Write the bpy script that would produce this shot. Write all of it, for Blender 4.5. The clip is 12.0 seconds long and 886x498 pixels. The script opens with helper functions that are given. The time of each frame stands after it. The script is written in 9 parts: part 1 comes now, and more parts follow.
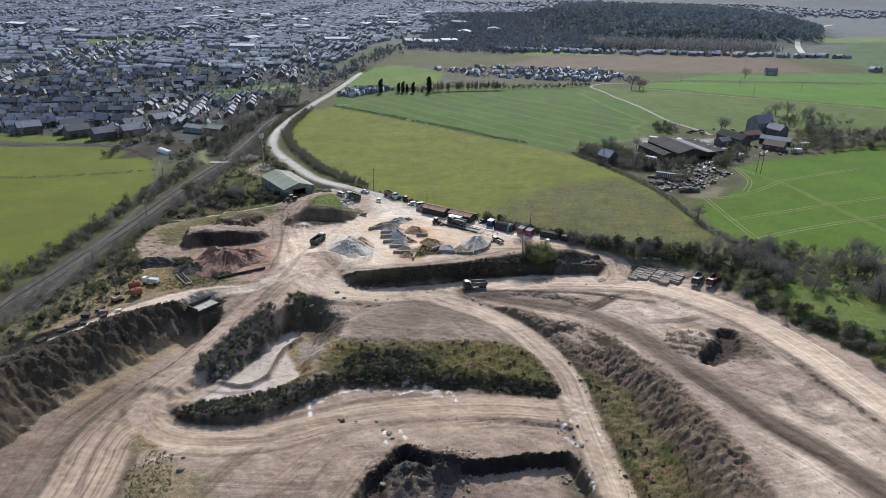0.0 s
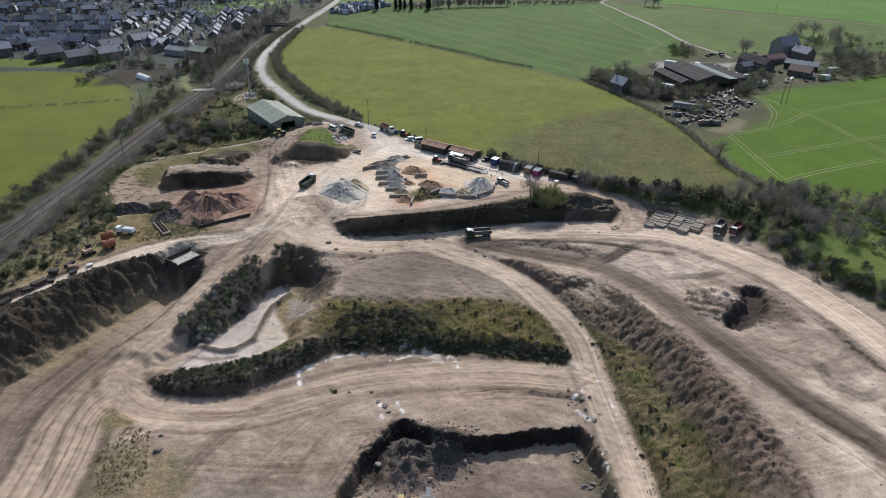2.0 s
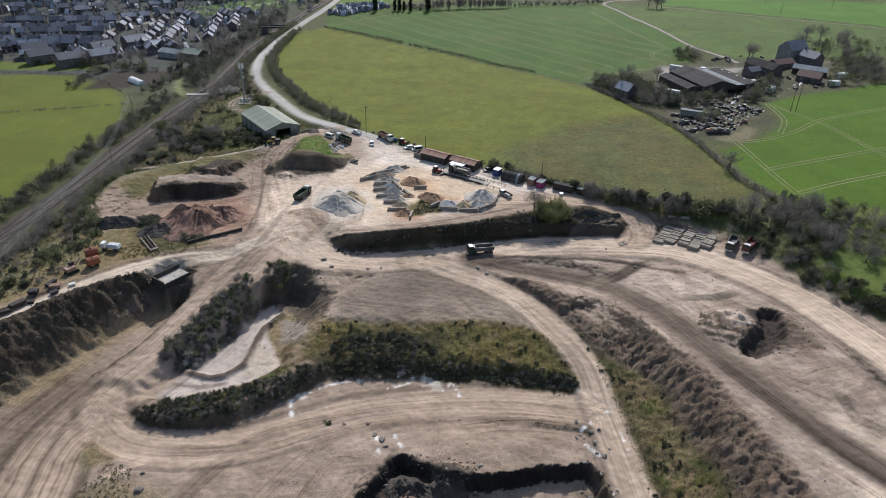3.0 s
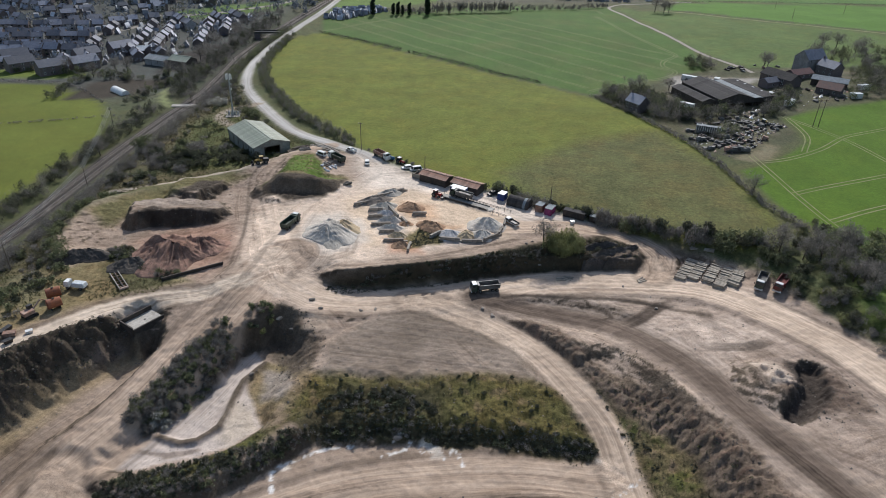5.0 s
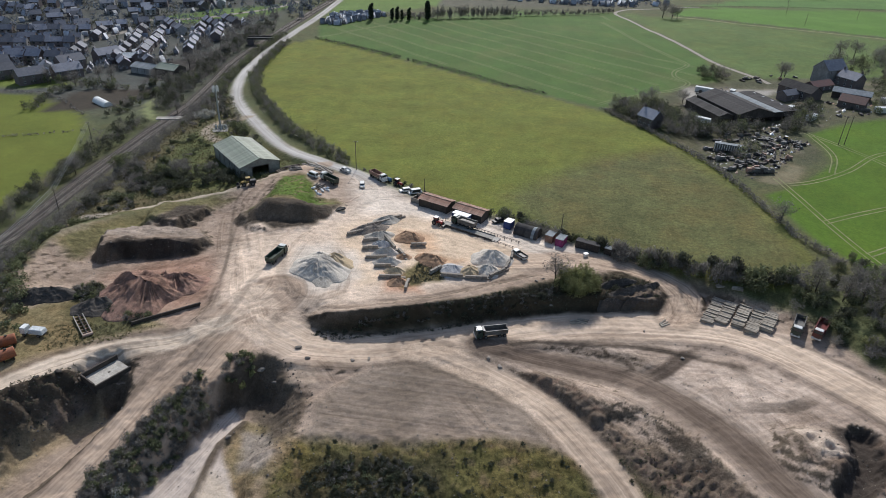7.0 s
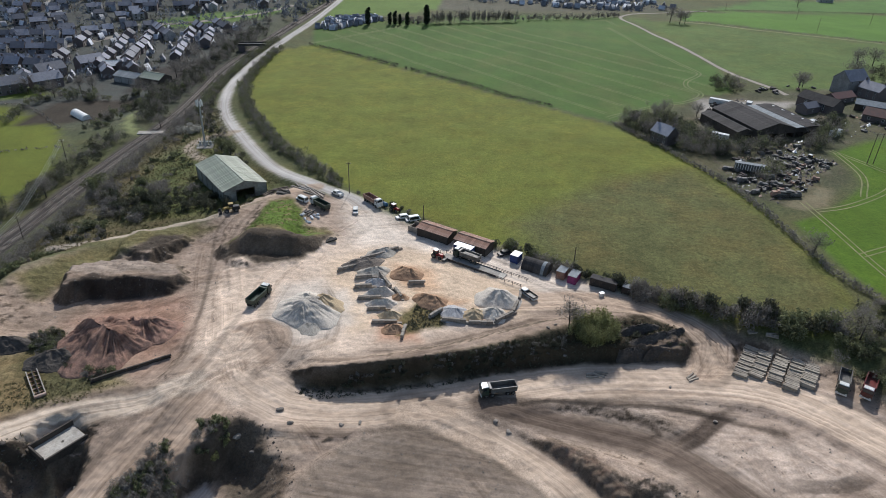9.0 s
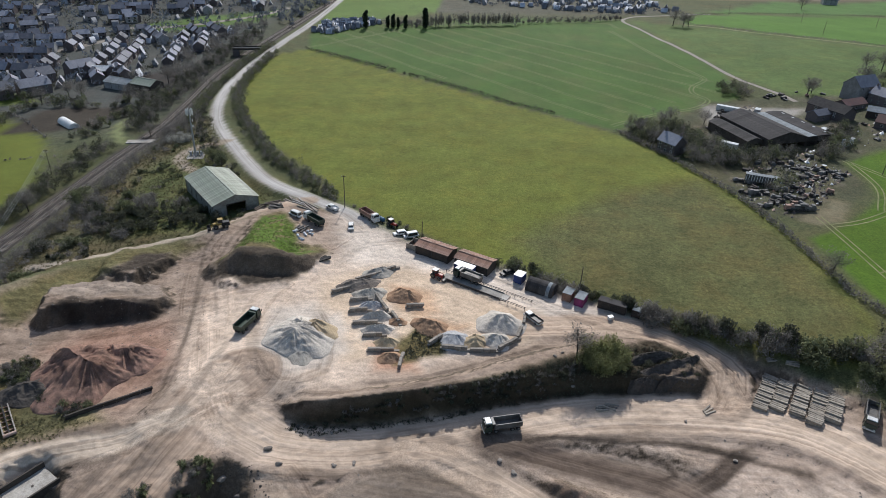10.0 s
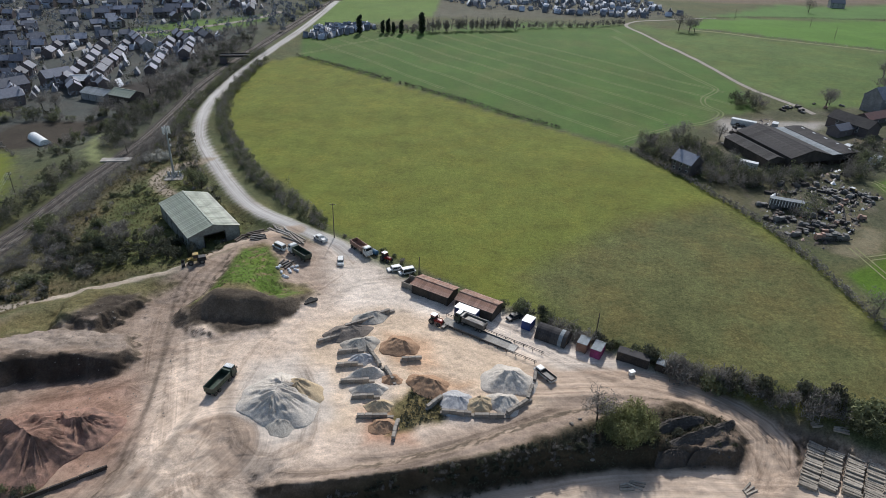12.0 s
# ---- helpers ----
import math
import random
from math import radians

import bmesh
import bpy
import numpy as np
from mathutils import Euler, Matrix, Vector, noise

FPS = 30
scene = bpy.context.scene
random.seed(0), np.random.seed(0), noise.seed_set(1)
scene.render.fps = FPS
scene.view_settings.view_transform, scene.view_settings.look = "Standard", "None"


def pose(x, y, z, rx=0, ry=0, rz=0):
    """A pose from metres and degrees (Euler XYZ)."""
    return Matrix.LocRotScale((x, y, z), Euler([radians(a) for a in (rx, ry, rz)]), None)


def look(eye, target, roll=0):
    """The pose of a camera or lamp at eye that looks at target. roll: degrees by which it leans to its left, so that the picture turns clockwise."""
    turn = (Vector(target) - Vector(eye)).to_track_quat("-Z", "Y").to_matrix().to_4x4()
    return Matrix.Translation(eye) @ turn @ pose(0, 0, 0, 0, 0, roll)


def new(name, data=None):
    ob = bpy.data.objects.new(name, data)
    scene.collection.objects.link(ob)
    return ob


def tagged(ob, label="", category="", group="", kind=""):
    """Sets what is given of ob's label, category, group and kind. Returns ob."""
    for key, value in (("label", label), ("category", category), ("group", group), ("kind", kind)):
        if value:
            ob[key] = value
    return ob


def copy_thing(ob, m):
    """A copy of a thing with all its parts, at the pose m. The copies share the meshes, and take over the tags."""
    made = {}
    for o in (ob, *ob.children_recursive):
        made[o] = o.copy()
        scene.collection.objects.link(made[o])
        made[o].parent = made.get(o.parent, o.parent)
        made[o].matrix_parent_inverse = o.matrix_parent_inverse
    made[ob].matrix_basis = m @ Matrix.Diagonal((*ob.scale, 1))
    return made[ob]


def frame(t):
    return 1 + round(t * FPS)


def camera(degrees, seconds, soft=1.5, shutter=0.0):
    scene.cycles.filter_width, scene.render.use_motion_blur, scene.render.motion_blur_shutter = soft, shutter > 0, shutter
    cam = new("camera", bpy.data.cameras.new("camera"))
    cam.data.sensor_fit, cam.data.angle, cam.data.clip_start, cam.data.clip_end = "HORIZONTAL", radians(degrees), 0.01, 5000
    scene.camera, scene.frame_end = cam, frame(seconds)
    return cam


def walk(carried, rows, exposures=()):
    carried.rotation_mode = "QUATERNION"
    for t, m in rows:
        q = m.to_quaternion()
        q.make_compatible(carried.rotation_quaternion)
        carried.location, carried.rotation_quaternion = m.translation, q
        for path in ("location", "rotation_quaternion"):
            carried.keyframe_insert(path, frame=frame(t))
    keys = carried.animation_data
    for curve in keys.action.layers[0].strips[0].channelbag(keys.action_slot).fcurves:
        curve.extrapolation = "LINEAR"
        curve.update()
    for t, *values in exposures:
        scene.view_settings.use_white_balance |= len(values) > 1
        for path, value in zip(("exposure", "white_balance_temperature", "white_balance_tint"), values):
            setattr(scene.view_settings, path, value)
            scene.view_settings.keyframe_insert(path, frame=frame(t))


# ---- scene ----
cam = camera(68.4, 12.0, 0.7)
PATH = [
    (0, (5.316, -14.275, 100.061), (5.277, -12.426, 99.3), 1.6),
    (0.5, (5.071, -9.325, 100.016), (5.036, -7.506, 99.187), 1.6),
    (1, (5.03, -3.95, 100.35), (4.998, -2.185, 99.41), 1.6),
    (1.5, (4.632, 1.488, 100.469), (4.603, 3.237, 99.499), 1.6),
    (2, (4.469, 7.102, 100.617), (4.439, 8.844, 99.635), 1.7),
    (2.5, (4.009, 12.5, 100.944), (3.982, 14.24, 99.959), 1.8),
    (3, (3.587, 18.013, 101.071), (3.561, 19.754, 100.086), 1.9),
    (5, (2.213, 40.393, 101.183), (2.191, 42.133, 100.197), 2.1),
    (5.5, (1.619, 45.709, 101.217), (1.6, 47.449, 100.231), 2.2),
    (6, (1.55, 51.237, 101.233), (1.529, 52.976, 100.246), 2.1),
    (6.5, (0.949, 56.72, 101.105), (0.932, 58.46, 100.119), 2.3),
    (7, (0.937, 62.268, 100.871), (0.917, 64.009, 99.887), 2.3),
    (9, (-0.315, 84.537, 100.801), (-0.331, 86.278, 99.816), 2.4),
    (9.5, (-0.627, 90.23, 100.768), (-0.642, 91.971, 99.784), 2.4),
    (10, (-0.855, 95.86, 100.641), (-0.868, 97.602, 99.658), 2.4),
    (10.5, (-1.258, 101.592, 100.435), (-1.268, 103.334, 99.452), 2.5),
    (11, (-1.567, 107.166, 100.308), (-1.574, 108.909, 99.326), 2.5),
    (11.5, (-1.718, 112.817, 100.268), (-1.725, 114.56, 99.286), 2.5),
    (12, (-2.28, 118.441, 100.49), (-2.282, 120.183, 99.506), 2.5),
]
walk(cam, [(t, look(eye, target, roll)) for t, eye, target, roll in PATH], ((0, 0.1, 6000, 10), (1.5, 0.0, 6060, 10), (5, -0.03, 6080, 10), (9, -0.07, 6060, 10), (12, -0.09, 6040, 10)))

# ---- daylight: sun ahead of the flight, high over the hill ----
SUN_HIGH, SUN_TURN = 40.0, 4.0
world = bpy.data.worlds.new("sky")
scene.world = world
world.use_nodes = True
sky = world.node_tree.nodes.new("ShaderNodeTexSky")
sky.sky_type, sky.sun_disc = "NISHITA", False
sky.sun_elevation, sky.sun_rotation = radians(SUN_HIGH), radians(SUN_TURN)
sky.air_density, sky.dust_density = 1.2, 2.0
back = world.node_tree.nodes["Background"]
back.inputs["Strength"].default_value = 0.115
world.node_tree.links.new(sky.outputs["Color"], back.inputs["Color"])
sun = new("sun", bpy.data.lights.new("sun", "SUN"))
sun.data.energy, sun.data.angle, sun.data.color = 3.9, radians(0.5), (1.0, 0.955, 0.885)
sun.matrix_world = look((300 * math.sin(radians(SUN_TURN)), 300, 300 * math.tan(radians(SUN_HIGH))), (0, 0, 0))

# ---- materials ----
def nodes_of(name):
    m = bpy.data.materials.new(name)
    m.use_nodes = True
    t = m.node_tree
    return m, t, t.nodes["Principled BSDF"]


def add(t, kind, **values):
    n = t.nodes.new("ShaderNode" + kind)
    for key, value in values.items():
        if key in n.inputs:
            n.inputs[key].default_value = value
    return n


def noise_of(t, source, scale, detail=4.0, rough=0.6):
    n = add(t, "TexNoise", Scale=scale, Detail=detail, Roughness=rough)
    t.links.new(source, n.inputs["Vector"])
    return n.outputs["Fac"]


def maths(t, what, a, b):
    n = t.nodes.new("ShaderNodeMath")
    n.operation = what
    for k, v in enumerate((a, b)):
        if isinstance(v, (int, float)):
            n.inputs[k].default_value = v
        else:
            t.links.new(v, n.inputs[k])
    return n.outputs[0]


def ranged(t, v, a, b, c, d):
    n = add(t, "MapRange")
    for k, w in zip(("From Min", "From Max", "To Min", "To Max"), (a, b, c, d)):
        n.inputs[k].default_value = w
    t.links.new(v, n.inputs["Value"])
    return n.outputs["Result"]


def mixed(t, fac, a, b, blend="MIX"):
    n = t.nodes.new("ShaderNodeMix")
    n.data_type, n.blend_type = "RGBA", blend
    for k, v in ((0, fac), (6, a), (7, b)):
        if isinstance(v, (int, float)):
            n.inputs[k].default_value = v
        elif isinstance(v, tuple):
            n.inputs[k].default_value = (*v, 1.0) if len(v) == 3 else v
        else:
            t.links.new(v, n.inputs[k])
    return n.outputs[2]


def bumped(t, bsdf, v, depth, strength=0.6):
    n = add(t, "Bump", Strength=strength, Distance=depth)
    t.links.new(v, n.inputs["Height"])
    t.links.new(n.outputs["Normal"], bsdf.inputs["Normal"])


def surface(name, colour, other=None, scale=1.0, rough=0.8, metal=0.0, bump=0.02, per_object=0.0, per_island=0.0, fine=6.0, spec=0.3):
    """A weathered surface: two colours mixed by coarse noise, varied by fine noise, with relief."""
    m, t, b = nodes_of(name)
    place = t.nodes.new("ShaderNodeNewGeometry").outputs["Position"] if not per_object else t.nodes.new("ShaderNodeTexCoord").outputs["Object"]
    other = other or tuple(0.65 * c for c in colour)
    coarse, grain = noise_of(t, place, scale), noise_of(t, place, scale * fine, 5.0, 0.65)
    c = mixed(t, ranged(t, coarse, 0.38, 0.64, 0, 1), colour, other)
    c = mixed(t, 1.0, c, mixed(t, ranged(t, grain, 0.3, 0.7, 0, 1), (0.72, 0.72, 0.72), (1.22, 1.22, 1.22)), "MULTIPLY")
    vary = None
    if per_object:
        vary = ranged(t, t.nodes.new("ShaderNodeObjectInfo").outputs["Random"], 0, 1, 1 - per_object, 1 + per_object)
    if per_island:
        vary = ranged(t, t.nodes.new("ShaderNodeNewGeometry").outputs["Random Per Island"], 0, 1, 1 - per_island, 1 + per_island)
    if vary is not None:
        v = t.nodes.new("ShaderNodeVectorMath")
        v.operation = "SCALE"
        t.links.new(c, v.inputs[0])
        t.links.new(vary, v.inputs["Scale"])
        c = v.outputs[0]
    t.links.new(c, b.inputs["Base Color"])
    t.links.new(ranged(t, grain, 0.2, 0.8, max(0.05, rough - 0.12), min(1, rough + 0.1)), b.inputs["Roughness"])
    b.inputs["Metallic"].default_value = metal
    b.inputs["Specular IOR Level"].default_value = spec
    if bump:
        bumped(t, b, grain, bump)
    return m


def ground_material():
    m, t, b = nodes_of("ground")
    place = t.nodes.new("ShaderNodeNewGeometry").outputs["Position"]

    def attr(name, out="Fac"):
        n = t.nodes.new("ShaderNodeAttribute")
        n.attribute_name = name
        return n.outputs[out]

    zone, track, green, lat, lon = attr("zone", "Color"), attr("track"), attr("green"), attr("lat"), attr("lon")
    def streaks(across, on):
        """Long wheel marks: broad bands, fine lines and a few dark ruts that run along a line."""
        both = t.nodes.new("ShaderNodeCombineXYZ")
        t.links.new(across, both.inputs[0])
        t.links.new(maths(t, "MULTIPLY", on, 0.016), both.inputs[1])
        v = both.outputs[0]
        return noise_of(t, v, 0.42, 2.0, 0.5), noise_of(t, v, 1.7, 2.0, 0.55), noise_of(t, v, 0.8, 1.0, 0.5)

    coarse, mid, fine, grit = noise_of(t, place, 0.03, 5.0), noise_of(t, place, 0.13, 6.0, 0.65), noise_of(t, place, 0.7, 6.0, 0.7), noise_of(t, place, 2.4, 5.0, 0.75)
    bare = maths(t, "SUBTRACT", 1.0, green)
    c = mixed(t, 1.0, zone, mixed(t, ranged(t, coarse, 0.35, 0.65, 0, 1), (0.90, 0.895, 0.89), (1.09, 1.09, 1.09)), "MULTIPLY")
    c = mixed(t, ranged(t, attr("rough"), 0.05, 0.5, 0.25, 1.0), c, mixed(t, 1.0, c, mixed(t, ranged(t, mid, 0.32, 0.68, 0, 1), (0.80, 0.79, 0.77), (1.16, 1.16, 1.16)), "MULTIPLY"))
    # old wheel marks sweeping over open bare ground in wide bends
    drift = add(t, "TexNoise", Scale=0.011, Detail=0.0)
    t.links.new(place, drift.inputs["Vector"])
    scrapes = []
    for turn, gate in ((0.5, 0.07), (1.9, 0.055), (1.1, 0.045)):
        warp = t.nodes.new("ShaderNodeVectorMath")
        warp.operation = "MULTIPLY_ADD"
        t.links.new(drift.outputs["Color"], warp.inputs[0])
        warp.inputs[1].default_value = (120, 120, 0)
        t.links.new(place, warp.inputs[2])
        turned = t.nodes.new("ShaderNodeMapping")
        turned.inputs["Rotation"].default_value = (0, 0, turn)
        turned.inputs["Scale"].default_value = (0.026, 0.62, 0.1)
        t.links.new(warp.outputs[0], turned.inputs["Vector"])
        there = ranged(t, noise_of(t, turned.outputs[0], gate * 2.2, 1.0), 0.50, 0.62, 0, 0.8)
        scrapes.append((noise_of(t, turned.outputs[0], 1.0, 3.0, 0.6), there))
    patchy = mixed(t, ranged(t, maths(t, "ADD", maths(t, "MULTIPLY", mid, 0.65), maths(t, "MULTIPLY", fine, 0.35)), 0.40, 0.60, 0, 1), (0.83, 0.815, 0.80), (1.13, 1.13, 1.13))
    open_ground = maths(t, "SUBTRACT", 1.0, maths(t, "MULTIPLY", track, 0.85))
    for lines, there in scrapes:
        patchy = mixed(t, maths(t, "MULTIPLY", there, open_ground), patchy, mixed(t, 1.0, patchy, mixed(t, ranged(t, lines, 0.40, 0.58, 0, 1), (0.82, 0.80, 0.785), (1.09, 1.09, 1.09)), "MULTIPLY"))
    c = mixed(t, maths(t, "MULTIPLY", maths(t, "MULTIPLY", bare, attr("wear")), ranged(t, track, 0, 1, 1.0, 0.5)), c, mixed(t, 1.0, c, patchy, "MULTIPLY"))
    # wheel ruts that follow the roads, and single passes over open ground
    ruts = []
    for across, on, much in ((lat, lon, track), (attr("pass_lat"), attr("pass_lon"), attr("pass_mark"))):
        rut, rut2, deep = streaks(across, on)
        streak = mixed(t, ranged(t, maths(t, "ADD", maths(t, "MULTIPLY", rut, 0.5), maths(t, "MULTIPLY", rut2, 0.5)), 0.39, 0.61, 0, 1), (0.74, 0.715, 0.695), (1.16, 1.16, 1.16))
        streak = mixed(t, ranged(t, deep, 0.35, 0.42, 0.75, 0), streak, mixed(t, 1.0, streak, (0.60, 0.575, 0.56), "MULTIPLY"))
        c = mixed(t, maths(t, "MULTIPLY", much, 0.82), c, mixed(t, 1.0, c, streak, "MULTIPLY"))
        ruts.append(maths(t, "MULTIPLY", maths(t, "ADD", rut2, maths(t, "MULTIPLY", deep, 0.8)), much))
    # tufts on grown ground
    tuft = mixed(t, ranged(t, maths(t, "ADD", maths(t, "MULTIPLY", fine, 0.6), maths(t, "MULTIPLY", grit, 0.4)), 0.36, 0.64, 0, 1), (0.55, 0.575, 0.50), (1.40, 1.36, 1.28))
    c = mixed(t, green, c, mixed(t, 1.0, c, tuft, "MULTIPLY"))
    c = mixed(t, maths(t, "SUBTRACT", 1.0, maths(t, "MULTIPLY", track, 0.7)), c, mixed(t, 1.0, c, mixed(t, ranged(t, grit, 0.32, 0.68, 0, 1), (0.74, 0.735, 0.73), (1.23, 1.23, 1.235)), "MULTIPLY"))
    c = mixed(t, maths(t, "MULTIPLY", green, ranged(t, noise_of(t, place, 0.055, 5.0, 0.7), 0.45, 0.66, 0, 0.8)), c, mixed(t, 1.0, c, (1.30, 1.06, 1.0), "MULTIPLY"))
    t.links.new(c, b.inputs["Base Color"])
    b.inputs["Roughness"].default_value = 0.92
    b.inputs["Specular IOR Level"].default_value = 0.15
    relief = maths(t, "ADD", maths(t, "MULTIPLY", fine, attr("rough")), maths(t, "MULTIPLY", maths(t, "ADD", *ruts), 0.22))
    relief = maths(t, "ADD", relief, maths(t, "MULTIPLY", grit, 0.16))
    for lines, there in scrapes:
        relief = maths(t, "ADD", relief, maths(t, "MULTIPLY", maths(t, "MULTIPLY", lines, there), maths(t, "MULTIPLY", attr("wear"), 0.08)))
    bumped(t, b, relief, 0.55, 0.8)
    return m


def leaf_surface(name, colour, other, scale):
    """Twigs and leaves: varied from blade to blade, letting some light through."""
    m = surface(name, colour, other, scale, 0.85, per_island=0.45, bump=0, spec=0.15)
    t = m.node_tree
    b, out = t.nodes["Principled BSDF"], t.nodes["Material Output"]
    tr, mix = t.nodes.new("ShaderNodeBsdfTranslucent"), t.nodes.new("ShaderNodeMixShader")
    t.links.new(b.inputs["Base Color"].links[0].from_socket, tr.inputs["Color"])
    mix.inputs[0].default_value = 0.27
    t.links.new(b.outputs[0], mix.inputs[1])
    t.links.new(tr.outputs[0], mix.inputs[2])
    t.links.new(mix.outputs[0], out.inputs["Surface"])
    return m


M = {"ground": ground_material()}

# ---- ground form: levels, banks and roads ----
def smooth(a, b, v):
    w = np.clip((v - a) / (b - a), 0, 1)
    return w * w * (3 - 2 * w)


def inside_distance(poly, x, y):
    """Distance to a polygon's edge, positive inside."""
    pts = np.array(poly, float)
    best, odd = np.full(x.shape, 1e9), np.zeros(x.shape, bool)
    for (ax, ay), (bx, by) in zip(pts, np.roll(pts, -1, 0)):
        ex, ey = bx - ax, by - ay
        w = np.clip(((x - ax) * ex + (y - ay) * ey) / (ex * ex + ey * ey + 1e-9), 0, 1)
        best = np.minimum(best, np.hypot(x - ax - w * ex, y - ay - w * ey))
        if ay != by:
            odd ^= ((ay > y) != (by > y)) & (x < ex * (y - ay) / ey + ax)
    return np.where(odd, best, -best)


def rounded(points, step=4.0):
    """A line through points (x, y, ...) as a smooth curve with a point about every step metres."""
    pts = [np.array(p, float) for p in points]
    if len(pts) < 3:
        return np.array(pts)
    pts = [2 * pts[0] - pts[1], *pts, 2 * pts[-1] - pts[-2]]
    out = []
    for a, b, c, d in zip(pts, pts[1:], pts[2:], pts[3:]):
        n = max(1, int(np.hypot(*(c - b)[:2]) / step))
        for k in range(n):
            u = k / n
            out.append(0.5 * (2 * b + (c - a) * u + (2 * a - 5 * b + 4 * c - d) * u * u + (3 * b - a - 3 * c + d) * u ** 3))
    return np.array(out + [pts[-2]])


def along(line, x, y):
    """Sideways offset from a line, distance along it, and the line's height there."""
    best, side, far, high = np.full(x.shape, 1e9), np.zeros(x.shape), np.zeros(x.shape), np.zeros(x.shape)
    run = 0.0
    for a, b in zip(line, line[1:]):
        e = (b - a)[:2]
        length = np.hypot(*e) + 1e-9
        w = np.clip(((x - a[0]) * e[0] + (y - a[1]) * e[1]) / length ** 2, 0, 1)
        dx, dy = x - a[0] - w * e[0], y - a[1] - w * e[1]
        d = np.hypot(dx, dy)
        near = d < best
        best = np.where(near, d, best)
        side = np.where(near, d * np.sign(e[0] * dy - e[1] * dx), side)
        far = np.where(near, run + w * length, far)
        if len(a) > 2:
            high = np.where(near, a[2] + w * (b[2] - a[2]), high)
        run += length
    return side, far, high


def ripple(x, y, size, seed=0.0):
    """Uneven ground: a cheap sum of crossing waves, about -1 to 1."""
    out, a, f = np.zeros(np.shape(x)), 0.5, 1.0 / size
    for k in range(5):
        c, s = math.cos(1.3 * k + seed), math.sin(1.3 * k + seed)
        u, v = (c * x - s * y) * f * 6.28, (s * x + c * y) * f * 6.28
        out += a * np.sin(u + 1.7 * np.sin(0.63 * v + seed + k)) * np.cos(0.8 * v + 1.3 * np.sin(0.7 * u + 2 * k))
        a, f = a * 0.6, f * 1.9
    return out


# outlines of the plan, in metres
QUARRY = [(-122, 40), (-128, 120), (-118, 158), (-108, 178), (-112, 200), (-122, 216), (-122, 240), (-110, 256), (-80, 274), (-68, 288), (-58, 300),
          (-36, 294), (-14, 276), (30, 252), (56, 234), (76, 226), (98, 210), (103, 196), (112, 176), (124, 158), (140, 130), (150, 40)]
LOWER_FLOOR = [(-118, 40), (-104, 129), (-97, 145), (-87, 163), (-78, 176), (-68, 182), (-52, 184), (-36, 180), (-8, 186), (22, 178), (34, 162), (42, 150), (45, 136), (46, 105), (48, 40)]
TERRACE = [(-29, 161), (-29, 175), (-17, 188), (-3, 191), (13, 185), (21, 176), (27, 163), (16, 160), (5, 162), (-11, 160)]
RIGHT_TERRACE = [(47, 186), (58, 165), (62, 150), (64, 138), (67, 119), (70, 40), (170, 40), (140, 130), (112, 176), (100, 200), (74, 222), (66, 214)]
WEST_YARD = [(-110, 218), (-84, 206), (-66, 204), (-58, 216), (-62, 245), (-66, 258), (-80, 262), (-104, 254)]
CUT = [(-17, 98), (-13, 111), (-9, 116), (-6, 121), (-2, 119), (4, 115), (10, 116), (35, 121), (39, 112), (42, 80), (-22, 80)]
POND = [(-49, 178), (-46, 174), (-48, 166), (-44, 158), (-40, 151), (-45, 145), (-52, 141), (-62, 137), (-73, 136), (-68, 142), (-64, 148), (-60, 153), (-57, 160), (-54, 165), (-52, 173)]
POND_RIM = [(-45, 173, -10.3), (-48.5, 166, -10.3), (-49, 158, -10.3), (-49.5, 150, -10.2), (-53, 145.4, -10.3), (-57, 144.6, -10.5), (-63, 146.5, -10.4)]
APRON = [(-38, 147), (-29, 152), (2, 154.5), (13, 154), (24, 152), (36, 148.5), (33, 158), (29, 167), (16, 167), (-11, 165), (-29, 166), (-36, 159)]
SCARP = [(21, 187), (29, 187), (36, 179), (45, 168), (56, 160), (62, 151), (66, 144), (69, 132), (74, 112), (78, 60), (68, 60), (62, 112), (58, 132), (57, 143), (51, 150), (45, 157), (40, 164), (33, 173), (24, 182)]
WEST_FACE = [(-83, 178), (-86, 181), (-96, 174), (-100, 166), (-106, 157), (-114, 146), (-124, 128), (-128, 100), (-116, 100), (-110, 128), (-102, 138), (-97, 150), (-92, 160), (-86, 168), (-81, 174)]
WEST_VERGE = [(-132, 140), (-112, 162), (-100, 176), (-84, 188), (-66, 197), (-64, 206), (-84, 208), (-106, 208), (-122, 194), (-136, 168)]
ROAD_FORK = [(-12, 193), (10, 198), (40, 204), (64, 212), (70, 200), (58, 184), (44, 178), (30, 178), (14, 188)]
BAY_PIT = [(-84.4, 178.4), (-79.0, 175.0), (-74.2, 182.4), (-79.4, 185.8)]
MOUND = [(-68, 257), (-64, 252), (-56, 248), (-46, 250), (-40, 258), (-37, 266), (-40, 270), (-48, 270), (-49, 278), (-54, 290), (-58, 293), (-63, 289), (-62, 279), (-64, 266)]
MOUND_CRESTS = [[(-67, 256, 1.8), (-60, 258.5, 6.4), (-53, 258, 7.0), (-47, 256.5, 6.0), (-43, 260, 4.4), (-39, 265, 2.2)], [(-56, 259, 6.4), (-57, 270, 4.4), (-59, 281, 2.8), (-60, 290, 1.4)]]
BENCH = [(-104, 231), (-99, 234), (-88, 236), (-79, 236), (-76, 240), (-80, 246), (-96, 248), (-108, 242)]
BENCH_B = [(-100, 252), (-90, 251), (-84, 262), (-86, 270), (-100, 266)]

